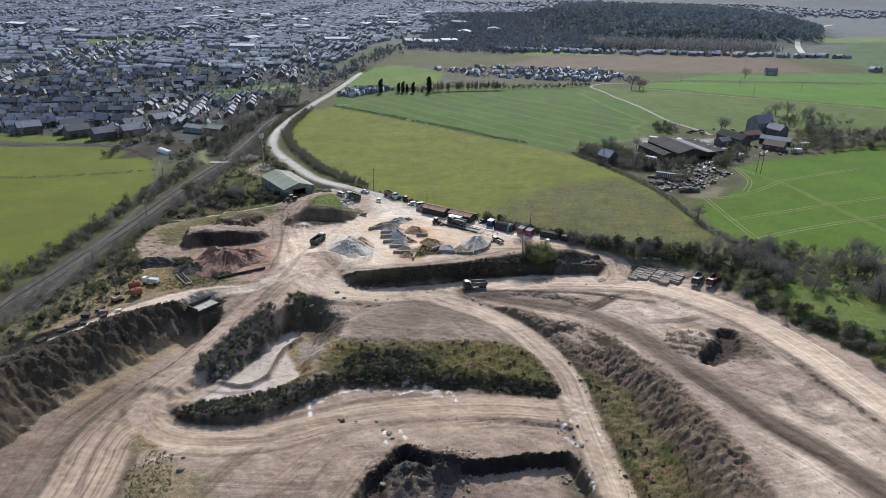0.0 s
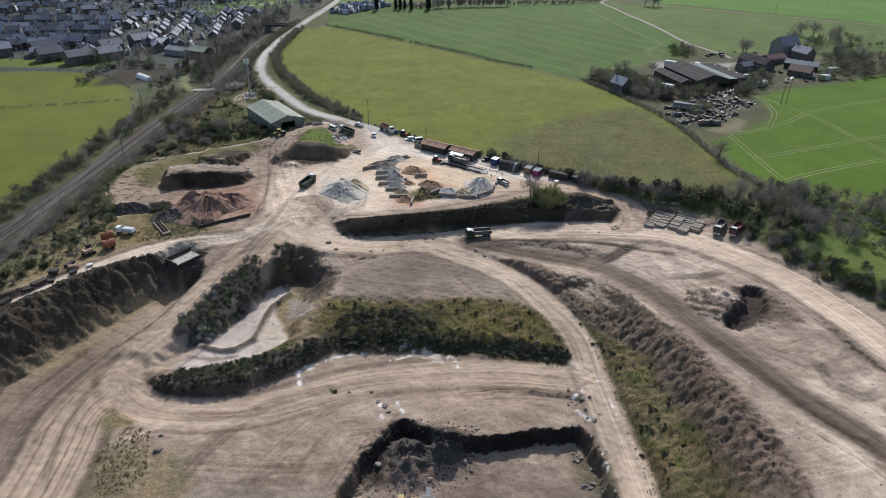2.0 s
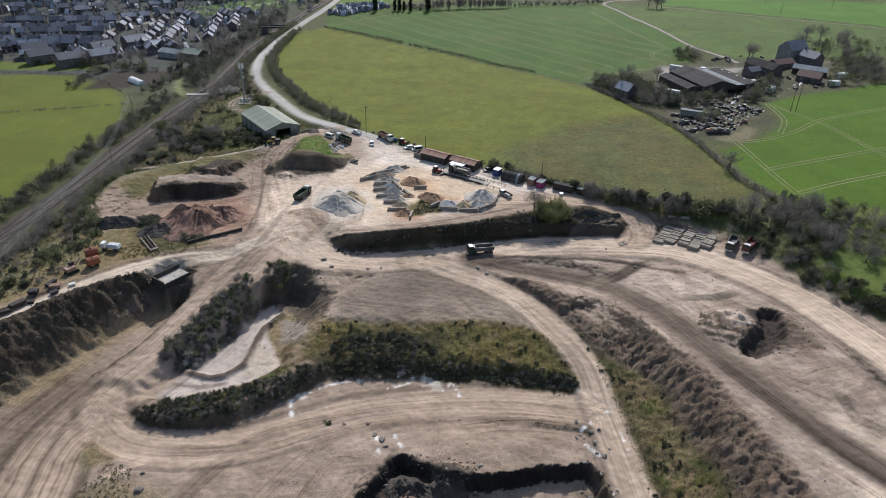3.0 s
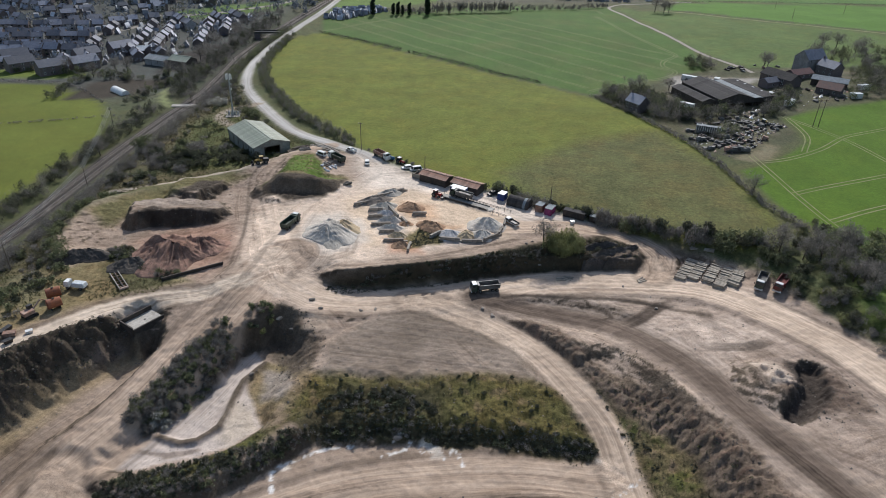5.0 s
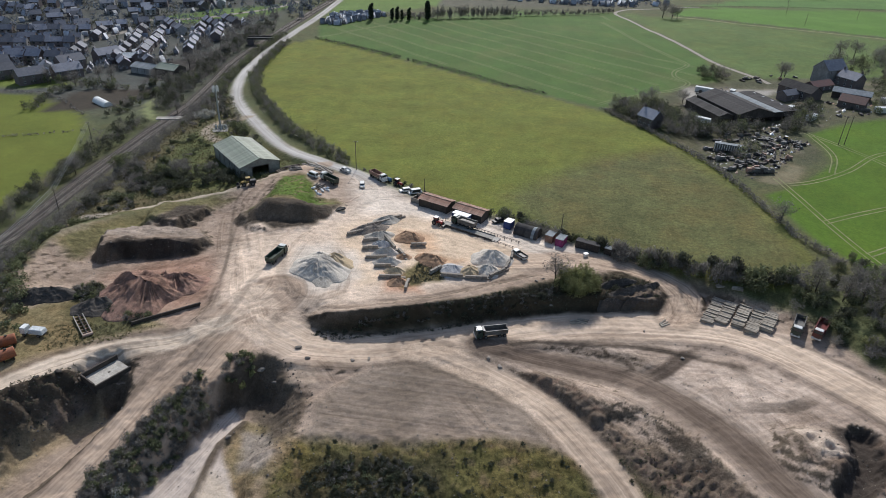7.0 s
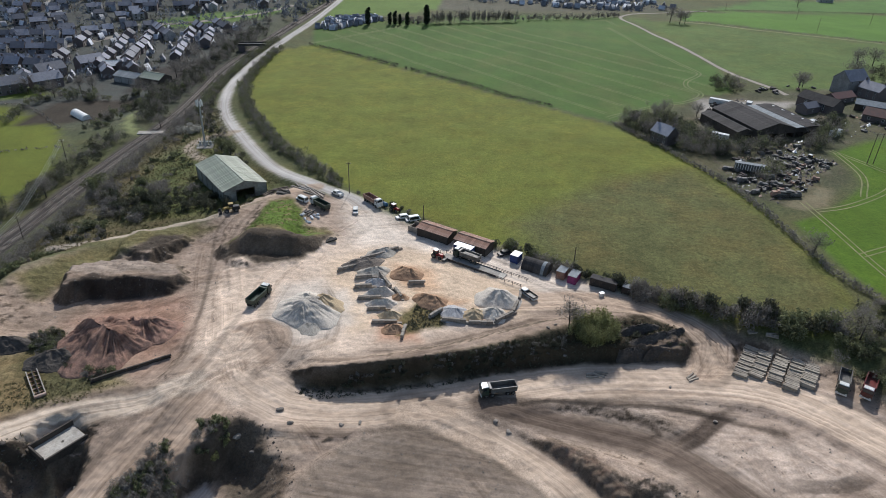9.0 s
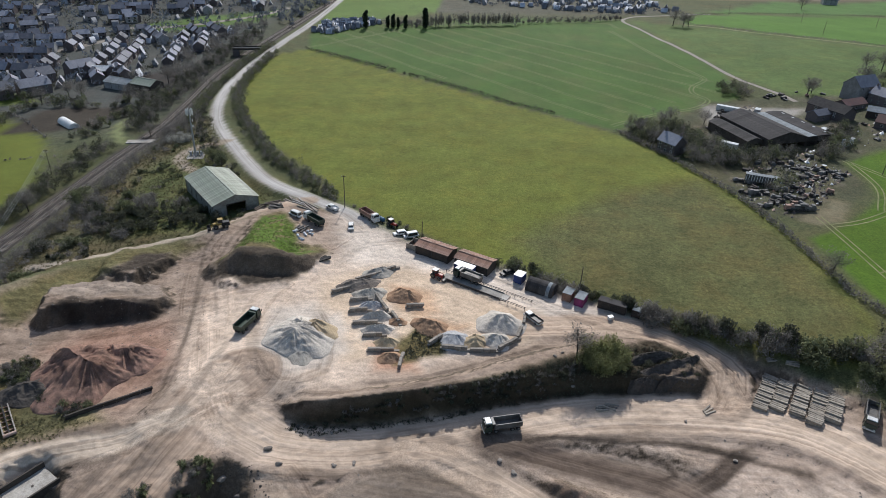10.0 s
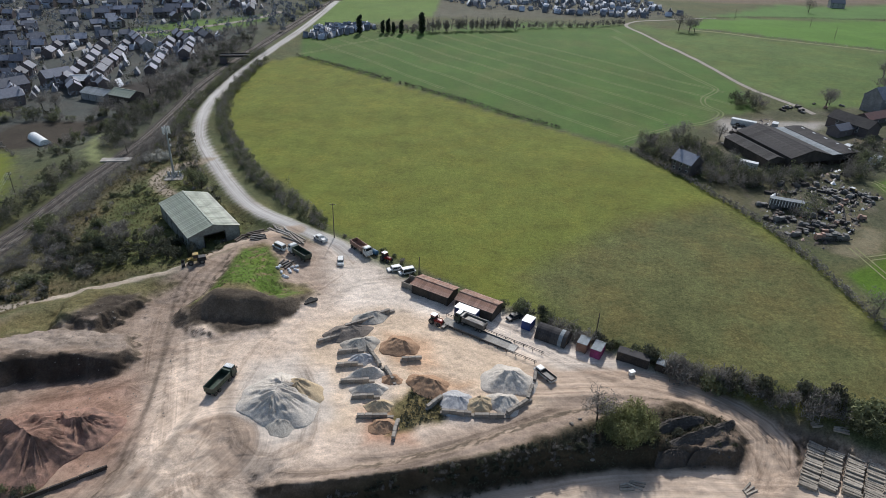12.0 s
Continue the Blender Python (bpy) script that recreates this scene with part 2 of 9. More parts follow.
HAUL_WEST = [(-46, 212, 1), (-52, 202, -0.5), (-55, 192, -1.5), (-60, 178, -3.5), (-65, 162, -6), (-71, 147, -8.5), (-78, 134, -10), (-82, 119, -10.8), (-80, 104, -11.2), (-76, 60, -11.3)]
HAUL_LOOP = [(-79, 134, -10.5), (-75, 127, -11.2), (-67, 122, -11.4), (-56, 121, -11.4), (-43, 123, -11.4), (-32, 128, -11.4), (-17, 135, -11.4), (3, 139, -11.2), (20, 140, -10.8), (40, 138, -10.2)]
UPPER_WEST = [(-52, 200, -0.6), (-60, 195, -1.2), (-68, 191, -1.5), (-79, 187, -1.5), (-90, 180, -1.5), (-99, 171, -1.5), (-106, 163, -2), (-111, 155, -2.5), (-119, 143, -3), (-130, 125, -3.5)]
HAUL_EAST = [(-52, 208, 0.2), (-49, 201, -1), (-43, 197, -2), (-36, 194, -3), (-25, 194, -4), (-11, 196, -4), (13, 202, -3.6), (36, 207, -3), (61, 207, -2), (78, 203, -1), (91, 191, 0), (103, 174, 1), (110, 157, 1.5), (113, 145, 2), (122, 110, 2), (130, 60, 2)]
DESCENT = [(-8, 195, -4), (1, 192.5, -4.3), (13, 186, -4.7), (25, 177, -5.5), (34, 164, -6.6), (40, 153, -8.2), (42, 139, -10), (44, 123, -11), (46, 108, -12), (49, 70, -13)]
TERRACE_TRACK = [(10, 198, -3.9), (31, 192, -4.3), (48, 186, -3.6), (61, 170, -1.5), (70, 149, 0.3), (78, 133, 1), (85, 120, 1.4), (93, 108, 1.5), (112, 70, 1.5)]
YARD_LOOP = [(20, 234, 1), (45, 236, 1), (61, 230, 0.3), (69, 221, -0.8), (64, 211, -2)]
LANE = [(-30, 288, 1.2), (-35, 294, 1), (-52, 307, 0.5), (-71, 323, -0.5), (-93, 357, -2), (-113, 394, -3.5), (-124, 430, -4), (-128, 465, -4), (-128, 516, -4), (-124, 564, -3), (-117, 640, -2), (-112, 758, -1)]
RAILWAY = [(-152, 60, -7), (-149, 177, -7), (-147, 210, -7), (-145, 250, -7), (-144, 304, -7), (-142, 350, -7), (-139, 395, -7), (-141, 440, -7), (-144, 500, -7), (-136, 614, -6), (-119, 782, -5), (-88, 1000, -4)]
ROADS = [(HAUL_WEST, 8.0, 5.0), (HAUL_LOOP, 5.0, 3.0), (UPPER_WEST, 3.2, 1.5), (HAUL_EAST, 6.0, 3.0), (DESCENT, 4.2, 3.0), (TERRACE_TRACK, 3.8, 5.0), (YARD_LOOP, 4.5, 2.5), (LANE, 3.0, 3.0)]
RIDGES = [([(-50, 190, -2.5), (-55, 178, -3.5), (-59, 166, -5), (-62, 154, -7.2), (-66, 145, -9)], 2.5, 6.0),
          ([(-66, 130, -9.5), (-57, 131, -8.6), (-48, 135, -8.4), (-39, 142, -8.0), (-32, 150, -7.5)], 1.8, 5.0),
          ([(11, 147.5, -10.6), (25, 146, -10.3), (38, 144.5, -10.0)], 0.8, 1.5),
          ([(-30, 198.5, 1.6), (-10, 205, 2.4), (7, 211, 2.6), (27, 220.5, 2.8), (40, 224.5, 2.4), (51, 227, 1.9), (60, 225, 0.6)], 1.5, 4.0)]


ROUNDED = {}


def level(x, y):
    """Height of the ground."""
    x, y = np.asarray(x, float), np.asarray(y, float)
    z = 0.5 + np.clip(0.035 * x, -8, 7.5) * (1 - smooth(500, 900, y)) + 0.8 * ripple(x, y, 160, 1.0) * smooth(300, 380, y)
    hill = np.clip(1 - ((x - 500) / 330) ** 2 - ((y - 1720) / 470) ** 2, 0, 1)
    z = z + 50 * hill ** 0.7 + 18 * np.clip(1 - ((x - 100) / 330) ** 2 - ((y - 1800) / 420) ** 2, 0, 1)
    z = z + 20 * smooth(800, 1500, y) * smooth(500, 1000, x)
    z = z + 70 * smooth(2800, 4700, y) + 25 * smooth(2600, 3600, y) * ripple(x, y, 1500, 2.0)
    shape = x.shape
    near = (np.abs(x) < 260) & (y > 20) & (y < 800)
    u, v, h = x[near], y[near], z[near].copy()

    wave = 1.3 * ripple(u, v, 26, 0.5) + 0.7 * ripple(u, v, 8, 4.0)

    def patch(poly, high, width):
        nonlocal h
        w = np.clip(1 + (inside_distance(poly, u, v) + wave) / width, 0, 1)
        h = h + (high - h) * (0.65 * w + 0.35 * w * w * (3 - 2 * w))

    def strip(line, half, edge):
        nonlocal h
        if id(line) not in ROUNDED:
            ROUNDED[id(line)] = rounded(line)
        line = ROUNDED[id(line)]
        lo, hi = line.min(0) - half - edge, line.max(0) + half + edge
        m = (u > lo[0]) & (u < hi[0]) & (v > lo[1]) & (v < hi[1])
        side, far, high = along(line, u[m], v[m])
        h[m] += (high - h[m]) * smooth(-half - edge, -half, -np.abs(side))

    strip(RAILWAY, 6, 12)
    patch(QUARRY, 1.0, 8)
    east = np.clip(1 - 0.07 * ((85 - u) + 0.5 * (v - 150)), -3.6, 1.2)
    patch(RIGHT_TERRACE, east, 6)
    patch(LOWER_FLOOR, -11.3, 10)
    # the eastern batter: a gentle grown slope under a steeper scarp
    low, high = -inside_distance(LOWER_FLOOR, u, v), -inside_distance(RIGHT_TERRACE, u, v)
    ROUNDED[id(DESCENT)] = rounded(DESCENT)
    _, _, road = along(ROUNDED[id(DESCENT)], u, v)
    s = low / (low + high + 1e-6)
    s = 0.5 * s + 0.5 * smooth(0.55, 1.0, s)
    m = (low > 0) & (high > 0) & (u > 18) & (u < 76) & (v > 42) & (v < 192)
    h = np.where(m, road + (east - road) * s, h)
    patch(TERRACE, -4.0 - 0.06 * (188 - v), 12)
    patch(APRON, -5.3 - 0.19 * np.clip(166 - v, 0, 16) + 0.5 * ripple(u, v, 9, 3.0), 6.5)
    patch(WEST_YARD, np.clip(-3.2 + 0.12 * (u + 88), -3.2, 0.4), 16)
    patch(WEST_VERGE, -1.4, 6)
    patch(ROAD_FORK, np.clip(-4.0 + 0.03 * u, -4.4, -2.0), 5)
    patch([(-41, 191), (-28, 192), (-24, 186), (-29, 180), (-36, 181)], -3.6 - 0.16 * np.clip(190 - v, 0, 20), 5)
    for line, half, edge in RIDGES[:3]:
        strip(line, half, edge)
    for line, half, edge in ROADS:
        strip(line, half, edge)
    strip(*RIDGES[3])
    strip(*ROADS[3])
    patch([(-76, 186), (-66, 191), (-60, 186), (-63, 178), (-70, 174)], -2.4 - 0.16 * np.clip(188 - v, 0, 14), 5)
    patch([(-60, 197), (-57, 190), (-48, 191), (-40, 196), (-38, 204), (-44, 212), (-54, 211)], -0.4 + 0.12 * (v - 203) - 0.08 * (u + 50), 7)
    patch(BAY_PIT, -4.6, 2.4)
    patch(POND, -11.2, 3.0)
    strip(POND_RIM, 0.4, 1.0)
    patch(CUT, -15.5 + 0.02 * (v - 100), 1.6)
    patch(MOUND, 1.6 + 0.6 * ripple(u, v, 10, 6.0), 4)
    strip(MOUND_CRESTS[0], 0.8, 4.6)
    strip(MOUND_CRESTS[1], 2.0, 7.0)
    patch(BENCH, 1.6 - 0.15 * np.clip(v - 237, 0, 20) + 0.4 * ripple(u, v, 15, 6.0) + 0.25 * ripple(u, v, 6, 2.0), 3.4)
    patch(BENCH_B, 0.8 - 0.10 * np.clip(v - 254, 0, 20) + 0.4 * ripple(u, v, 12, 2.0) + 0.25 * ripple(u, v, 5, 1.0), 3.2)
    # hole and spoil on the right terrace
    lumpy = 1.6 * ripple(u, v, 6, 1.0)
    side, _, _ = along(np.array([(91.0, 166.5), (88.0, 158.0), (80.5, 151.0)]), u, v)
    h -= (2.5 + 0.5 * lumpy) * smooth(3.8, 1.2, np.abs(side) + 0.7 * lumpy)
    h += 0.35 * smooth(16, 4, np.hypot(u - 88, v - 160)) * lumpy
    h += (1.9 + 0.5 * lumpy) * smooth(8.5, 3.5, np.hypot(0.9 * (u - 78.5), 0.8 * (v - 160.5)) + 0.7 * lumpy)
    # low dark spoil in the cut and at its rim
    h += (3.4 * smooth(9, 1, np.hypot(u + 4, v - 112)) + 2.2 * smooth(7, 1, np.hypot(u - 5, v - 115))) * (1 + 0.5 * ripple(u, v, 5, 7.0))
    h += 0.9 * smooth(6, 0, np.abs(inside_distance(CUT, u, v))) * np.clip(ripple(u, v, 6, 3.0), -0.6, 1) * (u < 12)
    # slumped earth on the scarp, the western face and the grown slope
    near_road = np.ones(u.shape)
    for line, half, edge in ROADS:
        side, _, _ = along(ROUNDED[id(line)], u, v)
        near_road = np.minimum(near_road, smooth(half, half + 4, np.abs(side)))
    for poly, size in ((SCARP, 1.5), (WEST_FACE, 1.6), (BENCH, 0.2), (MOUND, 0.15)):
        w = smooth(-2, 3, inside_distance(poly, u, v)) * near_road
        h += size * w * (0.6 * ripple(u, v, 11, 8.0) + 0.5 * ripple(u, v, 5, 3.0) + 0.3 * ripple(u, v, 2.6, 6.0))
    w = smooth(-2, 4, inside_distance([(47, 166), (58, 152), (63, 138), (70, 60), (50, 60), (46, 136)], u, v)) * near_road
    h += w * (0.6 * ripple(u, v, 12, 5.0) + 0.35 * ripple(u, v, 5, 1.0))
    w = smooth(-1, 3, inside_distance([(40, 213), (66, 217), (64, 226), (52, 230), (40, 224)], u, v)) * near_road
    h += w * (0.8 * ripple(u, v, 7, 2.0) + 0.5 * ripple(u, v, 3, 5.0))
    q = smooth(-10, 4, inside_distance(QUARRY, u, v))
    h += q * (0.22 * ripple(u, v, 9, 2.0) + 0.16 * ripple(u, v, 3.4, 5.0))

    z[near] = h
    return z.reshape(shape)


def height(x, y):
    return float(level(np.array([float(x)]), np.array([float(y)]))[0])

# ---- the ground: one sheet to the horizon ----
FIELD = [(-40, 308), (-17, 290), (14, 266), (40, 246), (56, 238), (75, 229), (98, 219), (112, 238), (112, 262), (111, 282), (104, 320), (89, 356), (73, 384), (46, 408), (-27, 478), (-100, 548),
         (-116, 540), (-124, 506), (-118, 449), (-103, 404), (-81, 366), (-54, 332)]
FIELD_NORTH = [(-26, 482), (47, 412), (75, 388), (98, 410), (130, 428), (152, 442), (160, 490), (150, 578), (140, 672), (60, 672), (-16, 658), (-60, 640), (-112, 604), (-102, 552)]
FIELD_TRACKSIDE = [(143, 676), (155, 578), (164, 490), (180, 446), (230, 450), (300, 465), (400, 495), (372, 550), (290, 596), (185, 656)]
FIELD_EAST = [(118, 250), (116, 284), (124, 288), (140, 300), (156, 316), (160, 330), (160, 350), (184, 365), (218, 378), (295, 425), (420, 470), (420, 120), (190, 100), (150, 160), (128, 220)]
FIELD_FAR = [(190, 668), (300, 608), (460, 515), (700, 560), (760, 790), (493, 762), (265, 734), (200, 706)]
BROWN_FIELD = [(60, 850), (180, 838), (330, 850), (407, 862), (490, 900), (490, 1080), (323, 1049), (123, 992)]
GREENS_WEST = [(-300, 130), (-160, 160), (-160, 325), (-182, 368), (-226, 402), (-300, 395), (-420, 330)]
GREEN_BEYOND = [(-112, 640), (-20, 690), (-16, 780), (-76, 830), (-112, 790)]
PARKS = [[(-255, 610), (-210, 660), (-150, 690), (-160, 640), (-215, 600)], [(-600, 980), (-430, 1000), (-420, 1060), (-600, 1040)], [(-330, 900), (-240, 920), (-240, 960), (-330, 940)]]
PLOT = [(-205, 372), (-168, 380), (-166, 418), (-208, 410)]
ALLOTMENT = [(-180, 430), (-150, 440), (-152, 500), (-186, 480)]
FARMYARD = [(96, 350), (108, 302), (122, 296), (136, 303), (150, 317), (157, 330), (158, 350), (183, 367), (216, 380), (290, 427), (262, 440), (200, 446), (130, 436), (100, 392)]
GRASS_SLOPE = [(38, 170), (47, 166), (58, 152), (63, 138), (67, 119), (70, 60), (50, 60), (48, 105), (46, 136), (43, 152)]
TERRACE_GREEN = [(-36, 152), (-31, 164), (-11, 164), (5, 166), (16, 166), (30, 163), (37, 148), (33, 142), (16, 148), (-4, 150), (-24, 147)]
DUST = [(-40, 300), (-30, 262), (-8, 250), (26, 236), (52, 236), (20, 258), (-14, 274), (-34, 294)]
RED_SOIL = [(-99, 220), (-70, 200), (-62, 214), (-72, 232), (-88, 232)]
BRACKEN = [(-140, 60), (-126, 120), (-118, 158), (-108, 180), (-114, 204), (-124, 216), (-124, 250), (-100, 272), (-72, 286), (-66, 310), (-88, 332), (-118, 400), (-134, 400), (-136, 300), (-138, 200)]

# wheel marks on open ground: a line, half its width, and how much paler or darker it is
PASSES_FLOOR = [
    ([(-99.4, 120.9), (-93.9, 136.0), (-89.3, 151.0)], 6, 0.95),
    ([(-92.2, 107.2), (-89.8, 121.0), (-87.3, 135.1), (-85.1, 152.3)], 5, 0.92),
    ([(-73.2, 108.1), (-66.4, 113.9), (-59.3, 118.9)], 1, 1.3),
    ([(-53.1, 97.3), (-49.9, 108.0), (-44.4, 118.6), (-36.1, 127.9), (-22.9, 132.7), (-9.0, 136.8)], 2, 0.8),
    ([(-38.0, 97.6), (-31.8, 110.7), (-25.1, 121.7), (-22.5, 129.8)], 3, 0.9),
    ([(-21.9, 98.9), (-16.8, 111.5), (-11.7, 122.5)], 3, 0.9),
    ([(-61.2, 120.5), (-41.4, 121.8), (-22.5, 129.8), (-5.9, 134.8)], 2, 0.85),
    ([(-28.8, 98.4), (-24.6, 112.6), (-20.8, 120.1), (-8.6, 118.2)], 3, 0.9),
    ([(-77.4, 95.6), (-82.3, 110.9), (-83.5, 127.3), (-82.3, 143.7)], 1, 0.8),
]
PASSES_FLOOR_MORE = [
    ([(-68.9, 96.1), (-72.7, 109.7), (-76.1, 126.3)], 0.8, 0.8),
    ([(5.7, 131.5), (19.9, 133.9), (34.1, 133.2)], 3, 1.05),
    ([(-65.1, 160.4), (-62.3, 175.7), (-57.5, 189.6), (-53.7, 200.4)], 0.8, 0.82),
]
PASSES_TERRACE = [
    ([(94.3, 136.9), (93.6, 126.8), (99.0, 122.2), (105.4, 125.3)], 1.5, 0.75),
    ([(99.5, 130.9), (102.8, 129.4), (106.6, 129.3)], 2.5, 1.25),
    ([(98.9, 135.2), (104.1, 140.0), (108.0, 134.8)], 1.2, 0.8),
    ([(73.9, 193.9), (73.9, 175.5), (76.6, 153.9)], 2.2, 0.85),
    ([(93.6, 105.7), (85.2, 114.7), (77.2, 131.9), (68.8, 148.2)], 2.0, 0.75),
    ([(48.4, 186.2), (55.9, 189.5), (62.3, 195.0), (68.2, 197.8)], 1.8, 0.62),
    ([(63.8, 193.0), (66.2, 179.8), (67.8, 163.8), (70.0, 152.9)], 2.5, 0.82),
    ([(67.4, 176.0), (79.9, 175.6), (88.0, 179.7)], 1.8, 0.65),
    ([(32.1, 198.2), (40.5, 196.2), (47.1, 193.2), (48.0, 190.5), (42.1, 189.2)], 0.7, 0.7),
]
PASSES_TERRACE_MORE = [
    ([(14.4, 196.7), (24.9, 199.7), (39.4, 198.5), (53.7, 197.5), (66.7, 193.1)], 0.6, 0.6),
    ([(36.5, 181.4), (48.1, 173.7), (56.9, 162.4), (61.8, 151.4)], 0.9, 1.25),
    ([(50.3, 234.1), (59.1, 229.2), (63.8, 220.8), (63.9, 212.6), (60.0, 207.0)], 2.6, 0.85),
    ([(57.0, 234.6), (63.8, 228.1), (69.4, 219.6), (70.0, 209.8)], 2.2, 0.8),
    ([(66.0, 184.0), (74.0, 166.0), (78.0, 154.0)], 2.2, 0.84),
    ([(70.0, 190.0), (80.0, 178.0), (84.0, 168.0)], 2.2, 0.8),
    ([(86.0, 146.0), (96.0, 148.0), (104.0, 142.0), (104.0, 132.0), (96.0, 130.0), (92.0, 138.0)], 2.0, 0.8),
    ([(80.0, 142.0), (92.0, 134.0), (102.0, 122.0), (108.0, 108.0)], 2.6, 0.82),
    ([(76.0, 118.0), (86.0, 108.0), (96.0, 92.0)], 2.4, 1.15),
]
PASSES_TERRACE_REST = [
    ([(98.0, 160.0), (106.0, 146.0), (112.0, 128.0)], 2.0, 0.82),
]
PASSES_YARD = [
    ([(-47.0, 196.0), (-53.0, 206.0), (-60.0, 226.0), (-66.5, 244.0), (-70.5, 262.0), (-67.0, 286.0)], 7.5, 0.99),
    ([(-58.0, 194.0), (-50.0, 212.0), (-49.0, 230.0), (-45.0, 248.0), (-34.0, 264.0), (-24.0, 280.0)], 5.0, 1.0),
    ([(3.1, 178.9), (13.2, 164.7)], 3, 1.15),
    ([(-37.4, 186.9), (-30.6, 187.8), (-23.6, 179.1)], 3, 1.1),
    ([(-68.9, 175.5), (-61.5, 184.4), (-56.6, 200.1), (-52.9, 225.2)], 1, 0.8),
    ([(-63.0, 198.8), (-63.8, 209.9), (-64.6, 222.5), (-67.7, 237.8), (-72.2, 254.8), (-75.3, 271.0), (-70.4, 285.5)], 0.5, 0.75),
    ([(-61.5, 200.1), (-62.7, 212.6), (-65.3, 227.8), (-68.1, 242.1), (-70.2, 253.8)], 0.4, 0.78),
    ([(-58.4, 229.2), (-64.8, 246.3), (-67.7, 253.5), (-68.7, 270.5), (-63.9, 292.3)], 0.45, 0.8),
]
PASSES_YARD_MORE = [
    ([(-50.0, 235.0), (-47.5, 222.1), (-41.9, 212.0), (-34.1, 208.3), (-28.4, 212.8), (-29.7, 226.6), (-34.9, 237.8)], 1.6, 0.85),
    ([(-21.0, 209.0), (-10.0, 210.7), (-0.6, 213.6), (13.0, 219.9), (25.9, 226.8)], 1.0, 0.8),
    ([(-39.4, 207.1), (-28.9, 204.9), (-18.3, 206.3), (-7.6, 207.5), (4.5, 212.6)], 1.0, 0.82),
    ([(-34.5, 256.3), (-25.0, 273.3), (-5.9, 275.4), (-0.8, 258.8)], 1.5, 0.92),
    ([(-58.3, 202.6), (-52.7, 210.7), (-50.9, 225.7), (-50.5, 241.3), (-40.5, 257.9), (-29.0, 279.4)], 3, 1.06),
    ([(-45.3, 196.2), (-41.4, 205.8), (-29.6, 201.2), (-11.2, 201.5)], 1.2, 0.82),
    ([(-76.0, 278.0), (-86.0, 274.0), (-104.0, 266.0), (-118.0, 254.0)], 2.4, 1.15),
    ([(-40.0, 250.0), (-36.0, 262.0), (-28.0, 276.0), (-34.0, 288.0)], 3.0, 0.92),
]
PASSES_YARD_REST = [
    ([(-4.0, 266.0), (14.0, 254.0), (30.0, 242.0), (44.0, 236.0)], 2.6, 0.9),
    ([(-96.0, 226.0), (-84.0, 228.0), (-72.0, 230.0), (-64.0, 224.0)], 2.0, 0.88),
]

LIME = [[(-9, 148), (-7, 150)], [(-12, 143.5), (-6, 146), (-5, 148)], [(0, 149), (3, 144)], [(-33, 133), (-34, 138), (-29, 142), (-24, 145), (-18, 146)], [(-12, 128), (-11, 122)], [(-8, 128), (-6, 125)], [(3, 143), (5, 147), (7, 142)],
        [(36, 132), (45, 139)], [(36, 128), (39, 124)], [(45, 132), (46, 125)], [(40, 115), (41, 110)], [(-3, 147), (-1, 144)]]


def axis(lo, hi, step, a, b, grow, start):
    fine = list(np.arange(a, b, step))
    out, v, s = [], a, start
    while v > lo:
        v -= s
        s *= grow
        out.append(max(v, lo))
    up, v, s = [], fine[-1], start
    while v < hi:
        v += s
        s *= grow
        up.append(min(v, hi))
    return np.array(out[::-1] + fine + up)


